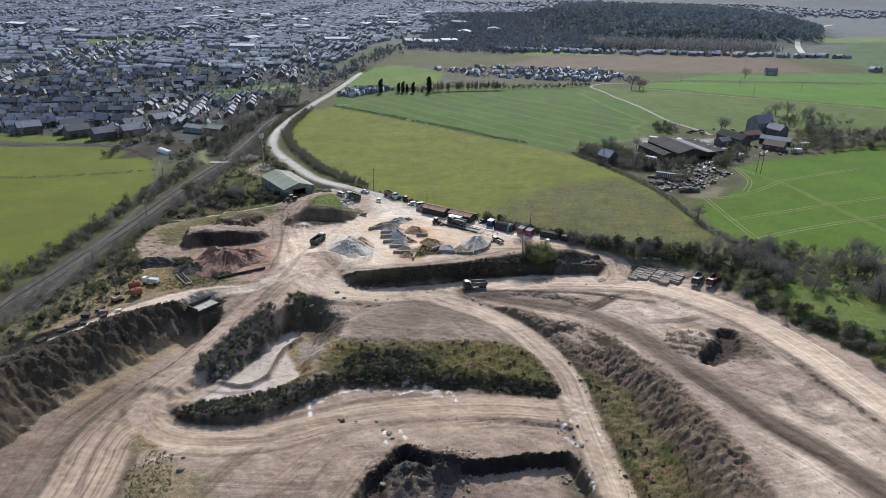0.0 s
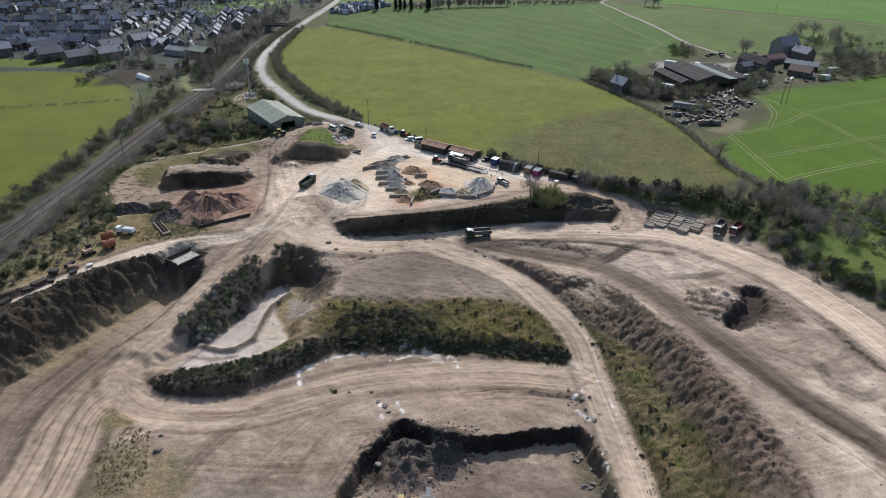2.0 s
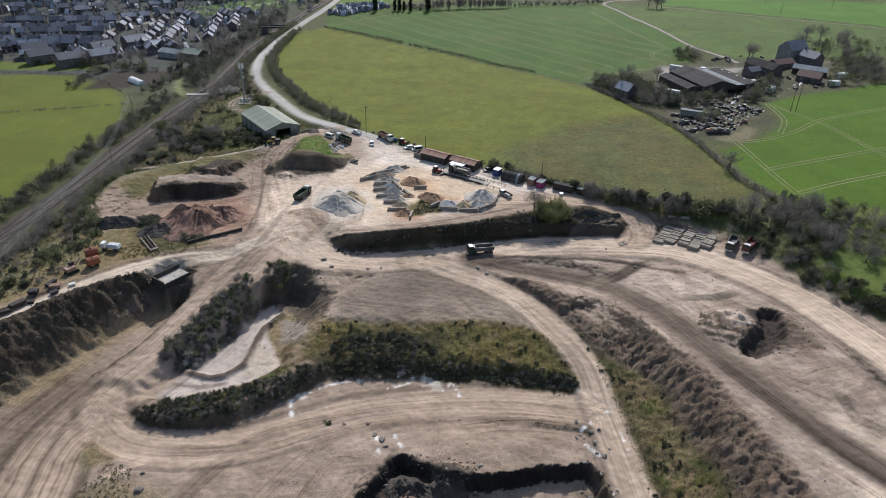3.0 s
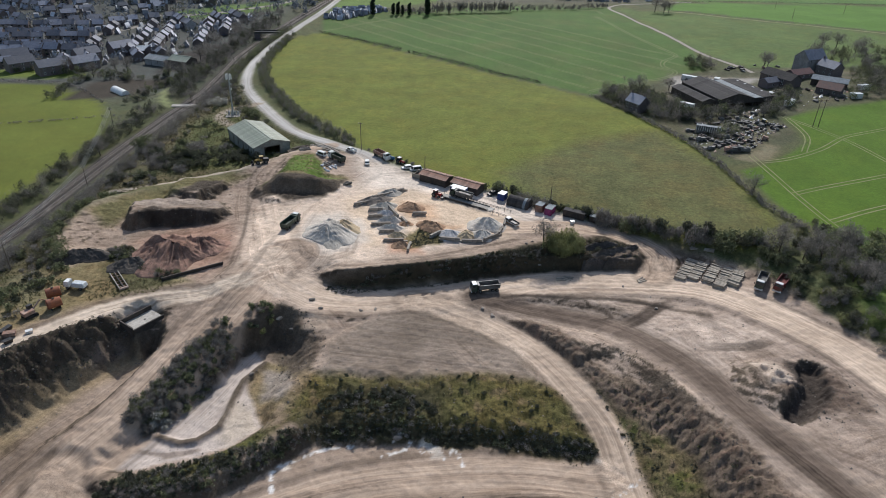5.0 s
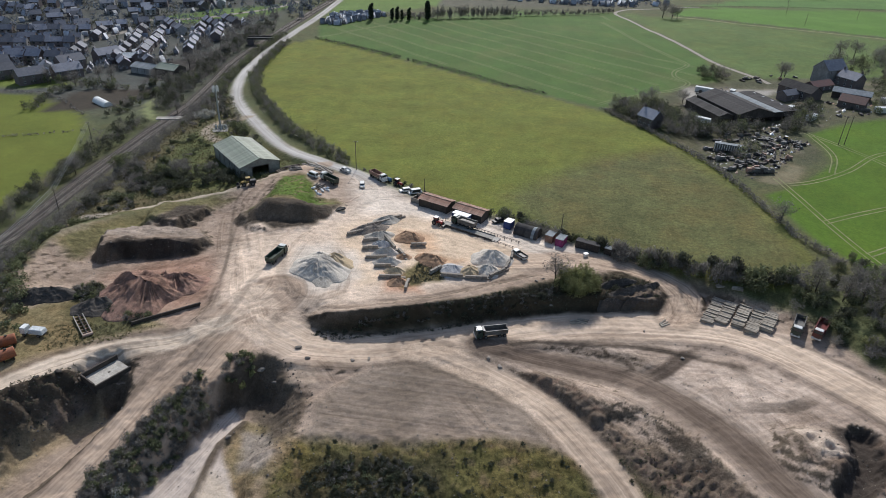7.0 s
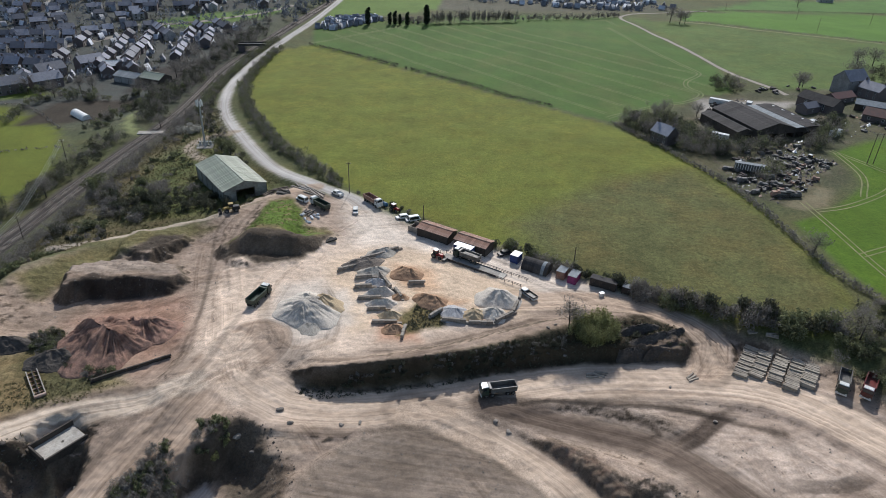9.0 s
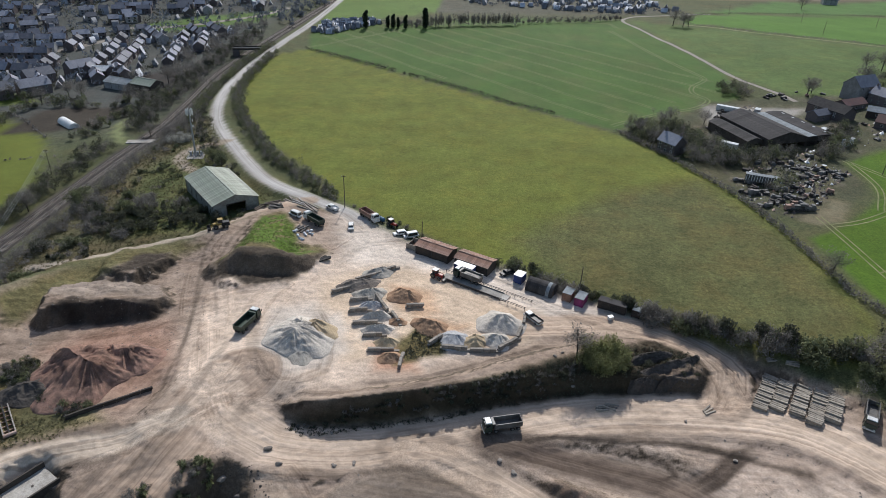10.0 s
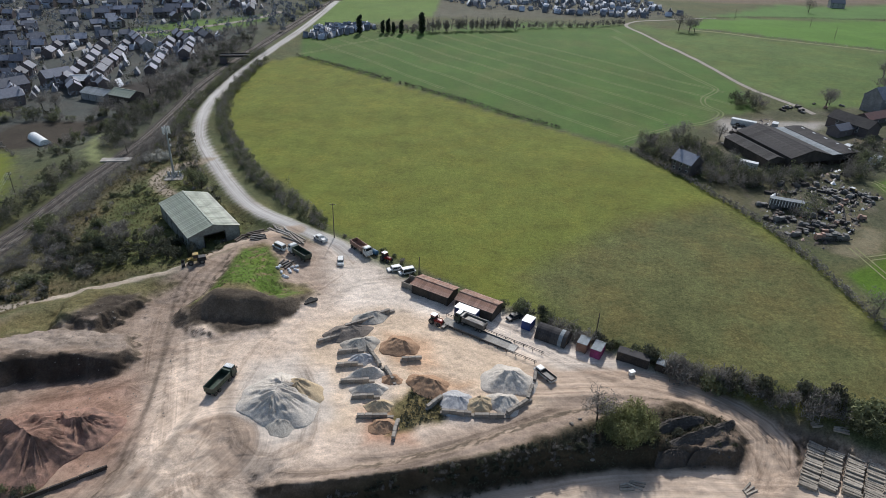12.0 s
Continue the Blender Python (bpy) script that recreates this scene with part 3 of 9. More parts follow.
def build_ground():
    xs = axis(-4200, 4200, 0.45, -120, 118, 1.06, 0.7)
    ys = axis(-1500, 4900, 0.45, 98, 290, 1.035, 0.7)
    x, y = np.meshgrid(xs, ys)
    z = level(x, y)
    gy, gx = np.gradient(z, ys, xs)
    steep = np.hypot(gx, gy)
    colour = np.zeros((*x.shape, 3))
    green, rough, track, wear = np.zeros(x.shape), np.full(x.shape, 0.25), np.zeros(x.shape), np.zeros(x.shape)
    lat, lon = x.copy() * 0.5, y.copy()
    colour[:] = (0.085, 0.095, 0.045)
    green[:] = 0.9
    wob = 1.2 * ripple(x, y, 18, 3.0)

    def lay(poly, tint, g, r, edge=2.0, much=1.0, wobble=1.0):
        w = much * smooth(-edge, edge, inside_distance(poly, x, y) + wobble * wob)
        for k in range(3):
            colour[..., k] += (tint[k] - colour[..., k]) * w
        green[:] += (g - green) * w
        rough[:] += (r - rough) * w
        return w

    def shade(w, tint, g=None, r=None):
        for k in range(3):
            colour[..., k] += (tint[k] - colour[..., k]) * w
        if g is not None:
            green[:] += (g - green) * w
        if r is not None:
            rough[:] += (r - rough) * w

    # fields, with the town's ground beyond
    shade(smooth(380, 460, y - 0.25 * x) * smooth(-120, -170, x + 0 * y), (0.072, 0.078, 0.074), 0.7)
    # far ground blends to blue-grey: haze put into its colour
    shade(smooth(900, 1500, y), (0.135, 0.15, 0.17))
    lay([(200, 1440), (330, 1300), (520, 1260), (720, 1310), (850, 1600), (790, 1980), (500, 2180), (230, 1920)], (0.07, 0.085, 0.085), 0.5, 0.5, 8)
    lay([(-90, 1010), (60, 1000), (240, 1120), (230, 1320), (200, 1900), (-100, 1800), (-60, 1350)], (0.11, 0.115, 0.11), 0.5, 0.5, 10)
    lay(FIELD, (0.130, 0.150, 0.028), 0.6, 0.36, 1.5, wobble=0.4)
    w = lay([(30, 248), (98, 219), (112, 238), (112, 282), (95, 330), (60, 318), (20, 280)], (0.102, 0.108, 0.043), 1.0, 0.6, 9)
    lay(FIELD_NORTH, (0.066, 0.122, 0.026), 0.45, 0.12, 2, wobble=0.4)
    lay(FIELD_TRACKSIDE, (0.090, 0.135, 0.040), 0.8, 0.3, 3, wobble=0.4)
    lay(FIELD_EAST, (0.076, 0.138, 0.013), 0.5, 0.12, 2, wobble=0.4)
    lay(FIELD_FAR, (0.085, 0.17, 0.026), 0.2, 0.1, 3)
    lay([(215, 724), (265, 746), (493, 776), (760, 806), (1400, 860), (1400, 930), (490, 890), (407, 850), (330, 838)], (0.085, 0.16, 0.04), 0.2, 0.1, 3)
    lay([(464, 512), (700, 552), (1400, 700), (1400, 400), (700, 430), (430, 470)], (0.07, 0.15, 0.03), 0.2, 0.1, 3)
    lay([(-20, 690), (140, 700), (200, 720), (200, 830), (0, 840), (-90, 830)], (0.10, 0.10, 0.075), 0.7, 0.5, 6)
    lay([(600, 905), (800, 880), (1500, 900), (1500, 1200), (760, 1330), (560, 1080)], (0.085, 0.13, 0.06), 0.2, 0.1, 8)
    lay([(680, 1340), (1500, 1240), (1500, 1400), (740, 1420)], (0.16, 0.21, 0.09), 0.2, 0.1, 8)
    lay(BROWN_FIELD, (0.15, 0.115, 0.085), 0.1, 0.2, 5)
    lay([(90, 1000), (230, 1030), (240, 1110), (80, 1080)], (0.12, 0.18, 0.06), 0.2, 0.1, 8)
    lay(GREENS_WEST, (0.118, 0.140, 0.024), 0.3, 0.12, 2)
    lay(GREEN_BEYOND, (0.11, 0.17, 0.04), 0.3, 0.12, 3)
    for p in PARKS:
        lay(p, (0.10, 0.16, 0.04), 0.3, 0.12, 4)
    lay([(-330, 408), (-236, 412), (-214, 424), (-232, 432), (-330, 430)], (0.12, 0.155, 0.03), 0.4, 0.15, 2)
    lay(PLOT, (0.05, 0.042, 0.032), 0.2, 0.4, 1.5)
    lay(ALLOTMENT, (0.045, 0.04, 0.035), 0.2, 0.4, 2)
    lay(FARMYARD, (0.078, 0.082, 0.048), 0.8, 0.6, 2)
    shade(smooth(0.1, 0.5, ripple(x, y, 22, 4.0)) * smooth(0, 3, inside_distance(FARMYARD, x, y)), (0.125, 0.115, 0.085))
    lay([(118, 297), (124, 293), (134, 298), (142, 311), (138, 314), (126, 304)], (0.17, 0.155, 0.10), 0.5, 0.3, 2)
    lay([(120, 398), (132, 392), (152, 410), (170, 414), (180, 426), (150, 424), (128, 430)], (0.30, 0.28, 0.25), 0.1, 0.2, 3)
    lay([(120, 205), (112, 186), (128, 160), (150, 118), (260, 90), (260, 190), (140, 232)], (0.10, 0.14, 0.035), 0.7, 0.4, 3)
    lay(BRACKEN, (0.112, 0.104, 0.06), 1.0, 0.9, 4)
    lay([(-110, 276), (-72, 286), (-66, 310), (-90, 330), (-112, 372), (-122, 330)], (0.10, 0.115, 0.045), 1.0, 0.9, 5)

    # bare ground of the quarry
    q = lay(QUARRY, (0.33, 0.272, 0.225), 0.0, 0.35, 2.5)
    lay(RIGHT_TERRACE, (0.36, 0.302, 0.258), 0.0, 0.4, 4)
    lay([(-118, 40), (-60, 40), (-62, 112), (-86, 118), (-90, 158), (-104, 130)], (0.21, 0.172, 0.142), 0.0, 0.4, 6)
    lay([(-60, 40), (44, 40), (44, 112), (-30, 104), (-62, 108)], (0.262, 0.222, 0.188), 0.0, 0.4, 6)
    lay([(78, 128), (104, 128), (132, 60), (84, 60)], (0.54, 0.465, 0.395), 0.0, 0.4, 8)
    lay([(6, 190), (30, 184), (46, 178), (62, 176), (72, 190), (62, 202), (36, 202), (12, 198)], (0.40, 0.34, 0.29), 0.0, 0.6, 3)
    lay([(51, 185), (64, 194), (78, 189), (88, 181), (80, 176), (71, 162), (61, 173)], (0.50, 0.43, 0.375), 0.0, 0.4, 3)
    lay([(-4, 128), (30, 128), (38, 136), (14, 144), (-6, 142)], (0.40, 0.325, 0.262), 0.0, 0.3, 5)
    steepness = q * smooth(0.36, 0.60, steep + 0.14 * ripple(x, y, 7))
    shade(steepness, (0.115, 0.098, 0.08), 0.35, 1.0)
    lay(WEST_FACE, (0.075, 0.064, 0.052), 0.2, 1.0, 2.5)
    lay([(-96, 148), (-92, 161), (-85, 169), (-81, 175), (-76, 172), (-86, 160), (-90, 150), (-98, 132), (-104, 132)], (0.30, 0.25, 0.17), 0.3, 0.6, 3)
    lay([(-89, 168), (-83, 175), (-81, 174), (-86, 167)], (0.16, 0.13, 0.11), 0.0, 1.0, 1.5)
    lay(TERRACE, (0.242, 0.208, 0.177), 0.1, 0.3, 2)
    lay(TERRACE_GREEN, (0.105, 0.102, 0.042), 1.0, 0.5, 2)
    shade(smooth(0.1, 0.6, ripple(x, y, 9, 7.0)) * smooth(-1, 2, inside_distance(TERRACE_GREEN, x, y)), (0.145, 0.125, 0.075))
    lay([(-25, 161), (2, 162), (2, 153), (-14, 152), (-27, 155)], (0.058, 0.056, 0.032), 1.0, 0.6, 3)
    # terrace foot: dark weedy strip, its unlit side put into the colour
    lay([(-34, 150), (-24, 147), (-4, 148), (16, 146), (34, 142), (38, 146), (25, 149.5), (13, 150.5), (0, 150.5), (-16, 151), (-30, 154)], (0.075, 0.072, 0.045), 0.7, 1.0, 1.5)
    lay([(-45, 173), (-36, 176), (-31, 164), (-33, 157), (-37, 150), (-41, 151), (-45, 157), (-48.5, 161)], (0.21, 0.18, 0.115), 0.8, 0.8, 2)
    lay([(-44, 170), (-38, 170), (-34, 161), (-37, 156), (-42, 160)], (0.30, 0.275, 0.25), 0.2, 1.0, 1.5)
    lay([(-46, 188), (-37, 185), (-34, 179), (-30, 178), (-31, 167), (-34, 163), (-40, 173), (-47, 178)], (0.115, 0.098, 0.08), 0.3, 1.0, 1.5)
    lay([(-37, 187), (-31, 187), (-29, 182), (-36, 181)], (0.42, 0.35, 0.285), 0.0, 0.5, 1.5)
    lay(GRASS_SLOPE, (0.125, 0.112, 0.065), 1.0, 0.6, 3)
    w = smooth(-1, 3, inside_distance(GRASS_SLOPE, x, y))
    shade(w * smooth(0.0, 0.5, ripple(x, y, 16, 2.0)), (0.085, 0.098, 0.036))
    shade(w * smooth(0.15, 0.6, ripple(x, y, 8, 6.0)), (0.165, 0.135, 0.095))
    shade(w * smooth(0.35, 0.75, ripple(x, y, 6, 9.0)), (0.06, 0.06, 0.036))
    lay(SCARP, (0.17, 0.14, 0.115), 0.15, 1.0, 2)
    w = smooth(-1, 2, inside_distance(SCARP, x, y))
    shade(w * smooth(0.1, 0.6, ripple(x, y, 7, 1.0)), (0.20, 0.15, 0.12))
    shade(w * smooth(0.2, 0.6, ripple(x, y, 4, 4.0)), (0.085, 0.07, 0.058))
    lay([(-66, 132), (-56, 130), (-48, 134), (-39, 141), (-33, 150), (-30, 152), (-40, 146), (-52, 138)], (0.085, 0.09, 0.035), 1.0, 1.0, 2)
    lay([(-130, 140), (-112, 164), (-100, 178), (-84, 190), (-72, 196), (-80, 204), (-104, 206), (-120, 196), (-134, 168)], (0.19, 0.17, 0.10), 0.7, 0.5, 3)
    pond = lay(POND, (0.50, 0.455, 0.425), 0.0, 0.05, 0.8, wobble=0.5)
    lay([(-50, 160), (-45, 158), (-41, 151), (-45, 145), (-49, 147)], (0.50, 0.45, 0.39), 0.0, 0.5, 1.5)
    side, far, _ = along(rounded(POND_RIM), x, y)
    shade(smooth(1.1, 0.4, np.abs(side) + 0.25 * wob), (0.13, 0.11, 0.09), 0.1, 0.8)
    side, far, _ = along(rounded([(-74, 140), (-66, 142), (-58, 141), (-52, 143)]), x, y)
    shade(0.7 * smooth(0.9, 0.3, np.abs(side) + 0.4 * wob), (0.17, 0.14, 0.12))
    for lx, ly, lr in ((0.5, 146.5, 1.3), (1.5, 144.0, 1.2), (2.6, 142.2, 0.9), (-1.2, 148.0, 1.1), (35.5, 141.5, 1.2), (37.5, 143.5, 1.0), (34, 138.8, 0.9), (-32, 139.5, 1.0), (-33.5, 142.5, 0.9)):
        shade(smooth(lr + 0.5, lr - 0.5, np.hypot((x - lx) * 0.8, y - ly) + 0.5 * wob), (0.68, 0.66, 0.62))
    lay(RED_SOIL, (0.33, 0.225, 0.175), 0.0, 0.5, 6)
    lay([(-62, 258), (-66, 236), (-60, 206), (-50, 196), (-40, 204), (-28, 206), (20, 228), (30, 236), (-20, 270), (-44, 262)], (0.66, 0.565, 0.475), 0.0, 0.2, 6)
    lay(DUST, (0.70, 0.645, 0.58), 0.0, 0.15, 6)
    lay([(-34, 226), (-24, 216), (22, 228), (24, 240), (0, 258), (-20, 262), (-36, 250)], (0.62, 0.515, 0.40), 0.0, 0.2, 4)
    lay([(-44, 222), (-36, 213), (-28, 216), (-28, 232), (-36, 240), (-46, 236)], (0.58, 0.54, 0.49), 0.0, 0.2, 4)
    # spilt sand and stone round the stock bays
    for spill, tint in (([(-17, 251), (-5, 248), (-2, 238), (-8, 236), (-14, 240)], (0.52, 0.36, 0.24)), ([(-18, 223), (-8, 223), (-7, 214), (-17, 213)], (0.44, 0.26, 0.175)), ([(-2, 235), (6, 233), (4, 229), (-6, 229)], (0.50, 0.34, 0.22)),
                        ([(-3, 229), (5, 230), (5, 221), (-3, 221)], (0.46, 0.47, 0.49)), ([(-46, 232), (-28, 236), (-24, 220), (-34, 211), (-46, 218)], (0.60, 0.565, 0.52)), ([(-24, 242), (-15, 240), (-12, 226), (-22, 226)], (0.56, 0.52, 0.47))):
        lay(spill, tint, 0.0, 0.3, 2.5, 0.8)
    # yard bank: dark soil and weeds, with the bank's shade in the colour
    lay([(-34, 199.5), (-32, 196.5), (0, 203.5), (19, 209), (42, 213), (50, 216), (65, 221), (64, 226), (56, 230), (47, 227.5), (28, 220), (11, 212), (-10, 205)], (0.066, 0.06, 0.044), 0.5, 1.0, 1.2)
    lay([(46, 213), (58, 213), (66, 219), (64, 224), (54, 219), (47, 217)], (0.19, 0.155, 0.125), 0.0, 1.0, 1.5)
    lay([(-12, 216), (0, 221), (1, 229), (-8, 232), (-12, 226)], (0.12, 0.115, 0.06), 0.9, 0.6, 1.5)
    lay(MOUND, (0.15, 0.135, 0.075), 0.7, 0.9, 2)
    # mound's south face: dark earth with its shade painted in
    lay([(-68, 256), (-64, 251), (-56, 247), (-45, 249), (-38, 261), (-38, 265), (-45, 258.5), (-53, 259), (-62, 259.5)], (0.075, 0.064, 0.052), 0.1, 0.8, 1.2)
    lay([(-66, 259), (-60, 264), (-52, 263), (-44, 259), (-40, 264), (-48, 270), (-49, 278), (-56, 290), (-62, 288), (-63, 275)], (0.085, 0.145, 0.026), 0.8, 0.4, 1.5)
    shade(smooth(0.2, 0.6, ripple(x, y, 7, 3.0)) * smooth(0, 3, inside_distance(MOUND, x, y)) * (y > 260), (0.16, 0.14, 0.085))
    lay([(-110, 236), (-104, 240), (-80, 244), (-76, 239), (-80, 250), (-98, 252)], (0.20, 0.165, 0.14), 0.0, 0.6, 2)
    lay([(-122, 236), (-112, 228), (-104, 246), (-86, 262), (-76, 270), (-86, 274), (-108, 262)], (0.14, 0.135, 0.07), 0.7, 0.6, 3)
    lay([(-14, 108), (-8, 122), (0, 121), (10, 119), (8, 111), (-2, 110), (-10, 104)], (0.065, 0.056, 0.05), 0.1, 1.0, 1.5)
    # steep north wall of the cut: coal-dark earth, with its shadow painted in
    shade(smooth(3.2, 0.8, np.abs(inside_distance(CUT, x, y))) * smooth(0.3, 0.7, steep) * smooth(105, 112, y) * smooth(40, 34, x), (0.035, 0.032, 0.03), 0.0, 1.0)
    lay([(-14, 80), (-8, 112), (30, 114), (34, 104), (38, 80)], (0.225, 0.18, 0.155), 0.0, 0.5, 2)
    lay([(33, 118), (40, 118), (44, 100), (38, 96), (35, 108)], (0.15, 0.135, 0.105), 0.4, 1.0, 2)
    lay([(-90, 181), (-86, 177), (-80, 173.5), (-77.5, 176.5), (-82, 181), (-84, 186)], (0.075, 0.064, 0.054), 0.2, 1.0, 1.2)
    lay([(76, 160), (84, 168), (96, 166), (98, 152), (86, 150)], (0.14, 0.11, 0.09), 0.0, 0.9, 3)
    lay([(76, 168), (84, 168), (84, 160), (78, 159)], (0.40, 0.35, 0.305), 0.0, 0.6, 1.5)
    # hole: the pit's shade painted over its earth as a near-black patch
    lay([(86, 170), (94, 169), (92, 158), (84, 149), (77, 149), (80, 154), (85, 161)], (0.055, 0.047, 0.042), 0.0, 0.8, 1.2)
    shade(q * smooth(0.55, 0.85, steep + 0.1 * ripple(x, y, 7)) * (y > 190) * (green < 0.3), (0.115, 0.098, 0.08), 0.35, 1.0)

    lay([(-108, 238), (-99, 236), (-88, 238.5), (-79, 238), (-75, 241), (-82, 247), (-98, 250), (-110, 246)], (0.27, 0.235, 0.205), 0.0, 0.4, 2)
    # dark faces of both benches, their shade put into the earth colour
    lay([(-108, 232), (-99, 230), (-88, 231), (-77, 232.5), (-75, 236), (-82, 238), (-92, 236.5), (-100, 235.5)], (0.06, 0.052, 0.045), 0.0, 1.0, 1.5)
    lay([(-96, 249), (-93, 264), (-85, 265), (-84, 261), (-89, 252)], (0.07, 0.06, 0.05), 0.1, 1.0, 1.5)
    lay([(-104, 212), (-99, 217), (-90, 205), (-84, 206), (-77, 200), (-79, 194), (-88, 189), (-100, 200)], (0.10, 0.10, 0.055), 0.9, 0.8, 2)

    # roads
    reach = {0: 16, 3: 16, 5: 14}
    paints = [(0.41, 0.335, 0.272), (0.42, 0.345, 0.28), (0.54, 0.475, 0.40), (0.55, 0.465, 0.385), (0.49, 0.41, 0.335), (0.15, 0.122, 0.102), (0.50, 0.41, 0.33), (0.44, 0.42, 0.395)]
    nearest = np.full(x.shape, 40.0)
    for k, ((line, half, edge), tint) in enumerate(zip(ROADS, paints)):
        line = rounded(line)
        lo, hi = line.min(0)[:2] - 40, line.max(0)[:2] + 40
        m = (x > lo[0]) & (x < hi[0]) & (y > lo[1]) & (y < hi[1])
        side, far, _ = along(line, x[m], y[m])
        d = np.abs(side)
        closer = d / half < nearest[m]
        lat[m], lon[m] = np.where(closer, side + 37 * k, lat[m]), np.where(closer, far + 211 * k, lon[m])
        nearest[m] = np.minimum(nearest[m], d / half)
        w = smooth(half + 0.9, half - 1.2, d + 0.45 * wob[m])
        rim = smooth(1.9, 0.4, np.abs(d - half - 0.6)) * (k < 7) * q[m] * smooth(20, 30, np.hypot(x[m] + 48, y[m] - 207))
        for j in range(3):
            colour[..., j][m] *= 1 - 0.28 * rim
            colour[..., j][m] += (tint[j] - colour[..., j][m]) * w
        green[m] *= 1 - w
        rough[m] += (0.12 - rough[m]) * w
        track[m] = np.maximum(track[m], w)
    for line, half, tint in (([(-86, 322), (-98, 330), (-108, 338), (-114, 348), (-110, 360), (-100, 366)], 2.4, (0.34, 0.285, 0.22)), ([(-76, 284), (-66, 294), (-58, 300), (-50, 304)], 3.0, (0.40, 0.32, 0.25)), ([(62, 195), (56, 190), (47, 186)], 2.2, (0.20, 0.165, 0.14)), ([(10, 198), (30, 199.5), (50, 198.5), (62, 195), (74, 190)], 0.9, (0.16, 0.135, 0.115)), ([(-138, 374), (-150, 372), (-156, 384), (-160, 400)], 2.0, (0.20, 0.22, 0.10)), ([(-124, 258), (-104, 266), (-88, 274), (-76, 278)], 2.2, (0.36, 0.31, 0.25))):
        side, far, _ = along(rounded(line), x, y)
        shade(smooth(half + 0.8, half - 0.8, np.abs(side) + 0.5 * wob), tint, 0.1, 0.3)
    lay([(-76, 122), (-68, 118), (-72, 114), (-77, 116)], (0.17, 0.155, 0.10), 0.8, 0.8, 1.5)
    lay([(-71, 107), (-66, 111), (-55, 109), (-49, 102), (-50, 92), (-70, 94)], (0.19, 0.17, 0.12), 0.7, 0.8, 3)
    pass_lat, pass_lon, pass_mark, edge_of = x * 0.5, y.copy(), np.zeros(x.shape), np.full(x.shape, 9.0)
    for k, (line, half, much) in enumerate(PASSES_FLOOR + PASSES_FLOOR_MORE + PASSES_TERRACE + PASSES_TERRACE_MORE + PASSES_TERRACE_REST + PASSES_YARD + PASSES_YARD_MORE + PASSES_YARD_REST):
        line = rounded(line)
        lo, hi = line.min(0)[:2] - 8, line.max(0)[:2] + 8
        m = (x > lo[0]) & (x < hi[0]) & (y > lo[1]) & (y < hi[1])
        side, far, _ = along(line, x[m], y[m])
        w = smooth(half + 0.4, max(0.0, half - 0.4 - 0.3 * (half > 2)), np.abs(side) + 0.12 * wob[m]) * (1 - green[m])
        w *= smooth(-0.5, 6, far) * smooth(-0.5, 6, far.max() - far)
        near = (np.abs(side) / (half + 1.5) < edge_of[m]) & (np.abs(side) < half + 2.5)
        edge_of[m] = np.where(near, np.abs(side) / (half + 1.5), edge_of[m])
        pass_lat[m], pass_lon[m] = np.where(near, side + 91 * k, pass_lat[m]), np.where(near, far + 57 * k, pass_lon[m])
        pass_mark[m] = np.maximum(pass_mark[m], w)
        for j in range(3):
            colour[..., j][m] *= 1 + ((much ** 1.7 if half < 1.9 else much) - 1) * w
    for jx, jy, jr in ((-50, 203, 17), (-79, 132, 10), (6, 196, 9), (64, 212, 8), (41, 139, 7), (-44, 226, 9)):
        track *= 1 - 0.3 * smooth(jr, jr * 0.45, np.hypot(x - jx, y - jy) + wob)
    def no_seams(across, much):
        """Fades the marks out where two lines of travel meet."""
        jump = np.maximum(np.abs(np.gradient(across, xs, axis=1)), np.abs(np.gradient(across, ys, axis=0))) > 2.2
        for _ in range(2):
            jump[1:] |= jump[:-1]
            jump[:-1] |= jump[1:]
            jump[:, 1:] |= jump[:, :-1]
            jump[:, :-1] |= jump[:, 1:]
        much[jump] = 0

    no_seams(pass_lat, pass_mark)
    wear[:] = q * (1 - 0.85 * pond) * (1 - 0.6 * smooth(-4, 4, inside_distance([(-60, 212), (-20, 206), (40, 228), (40, 250), (-30, 300), (-50, 260)], x, y)))
    for j, (on, off) in enumerate(((1.035, 1.0), (0.97, 1.0), (0.905, 1.0))):
        colour[..., j] *= off + (on - off) * q
    w = smooth(0, 8, inside_distance(FIELD_NORTH, x, y)) * smooth(-0.1, 0.5, ripple(x, y, 90, 2.0))
    shade(0.45 * w, (0.100, 0.124, 0.040))
    w = smooth(0, 4, inside_distance(TERRACE, x, y)) * (1 - green)
    lat[:], lon[:] = np.where(w > 0.02, 0.9 * y + 0.1 * x, lat), np.where(w > 0.02, x, lon)
    track[:] = np.where(w > 0.02, 0.9 * w, track)
    # lime spilt in thin dribbles
    for line in LIME:
        side, far, _ = along(rounded(line, 1.5), x, y)
        shade(0.95 * smooth(0.75, 0.3, np.abs(side) + 0.4 * np.abs(wob)) * smooth(-0.15, 0.2, ripple(x, y, 4.5, 2.0)), (0.76, 0.74, 0.71), 0.0)
    track[:] = np.maximum(track, 0.8 * q * smooth(3.6, 1.0, nearest) * (1 - green))
    no_seams(lat, track)
    side, far, _ = along(rounded(RAILWAY), x, y)
    w = smooth(5.2, 4.0, np.abs(side))
    shade(w, (0.085, 0.075, 0.068), 0.1, 0.5)

    rows, cols = x.shape
    mesh = bpy.data.meshes.new("ground")
    idx = np.arange(rows * cols).reshape(rows, cols)
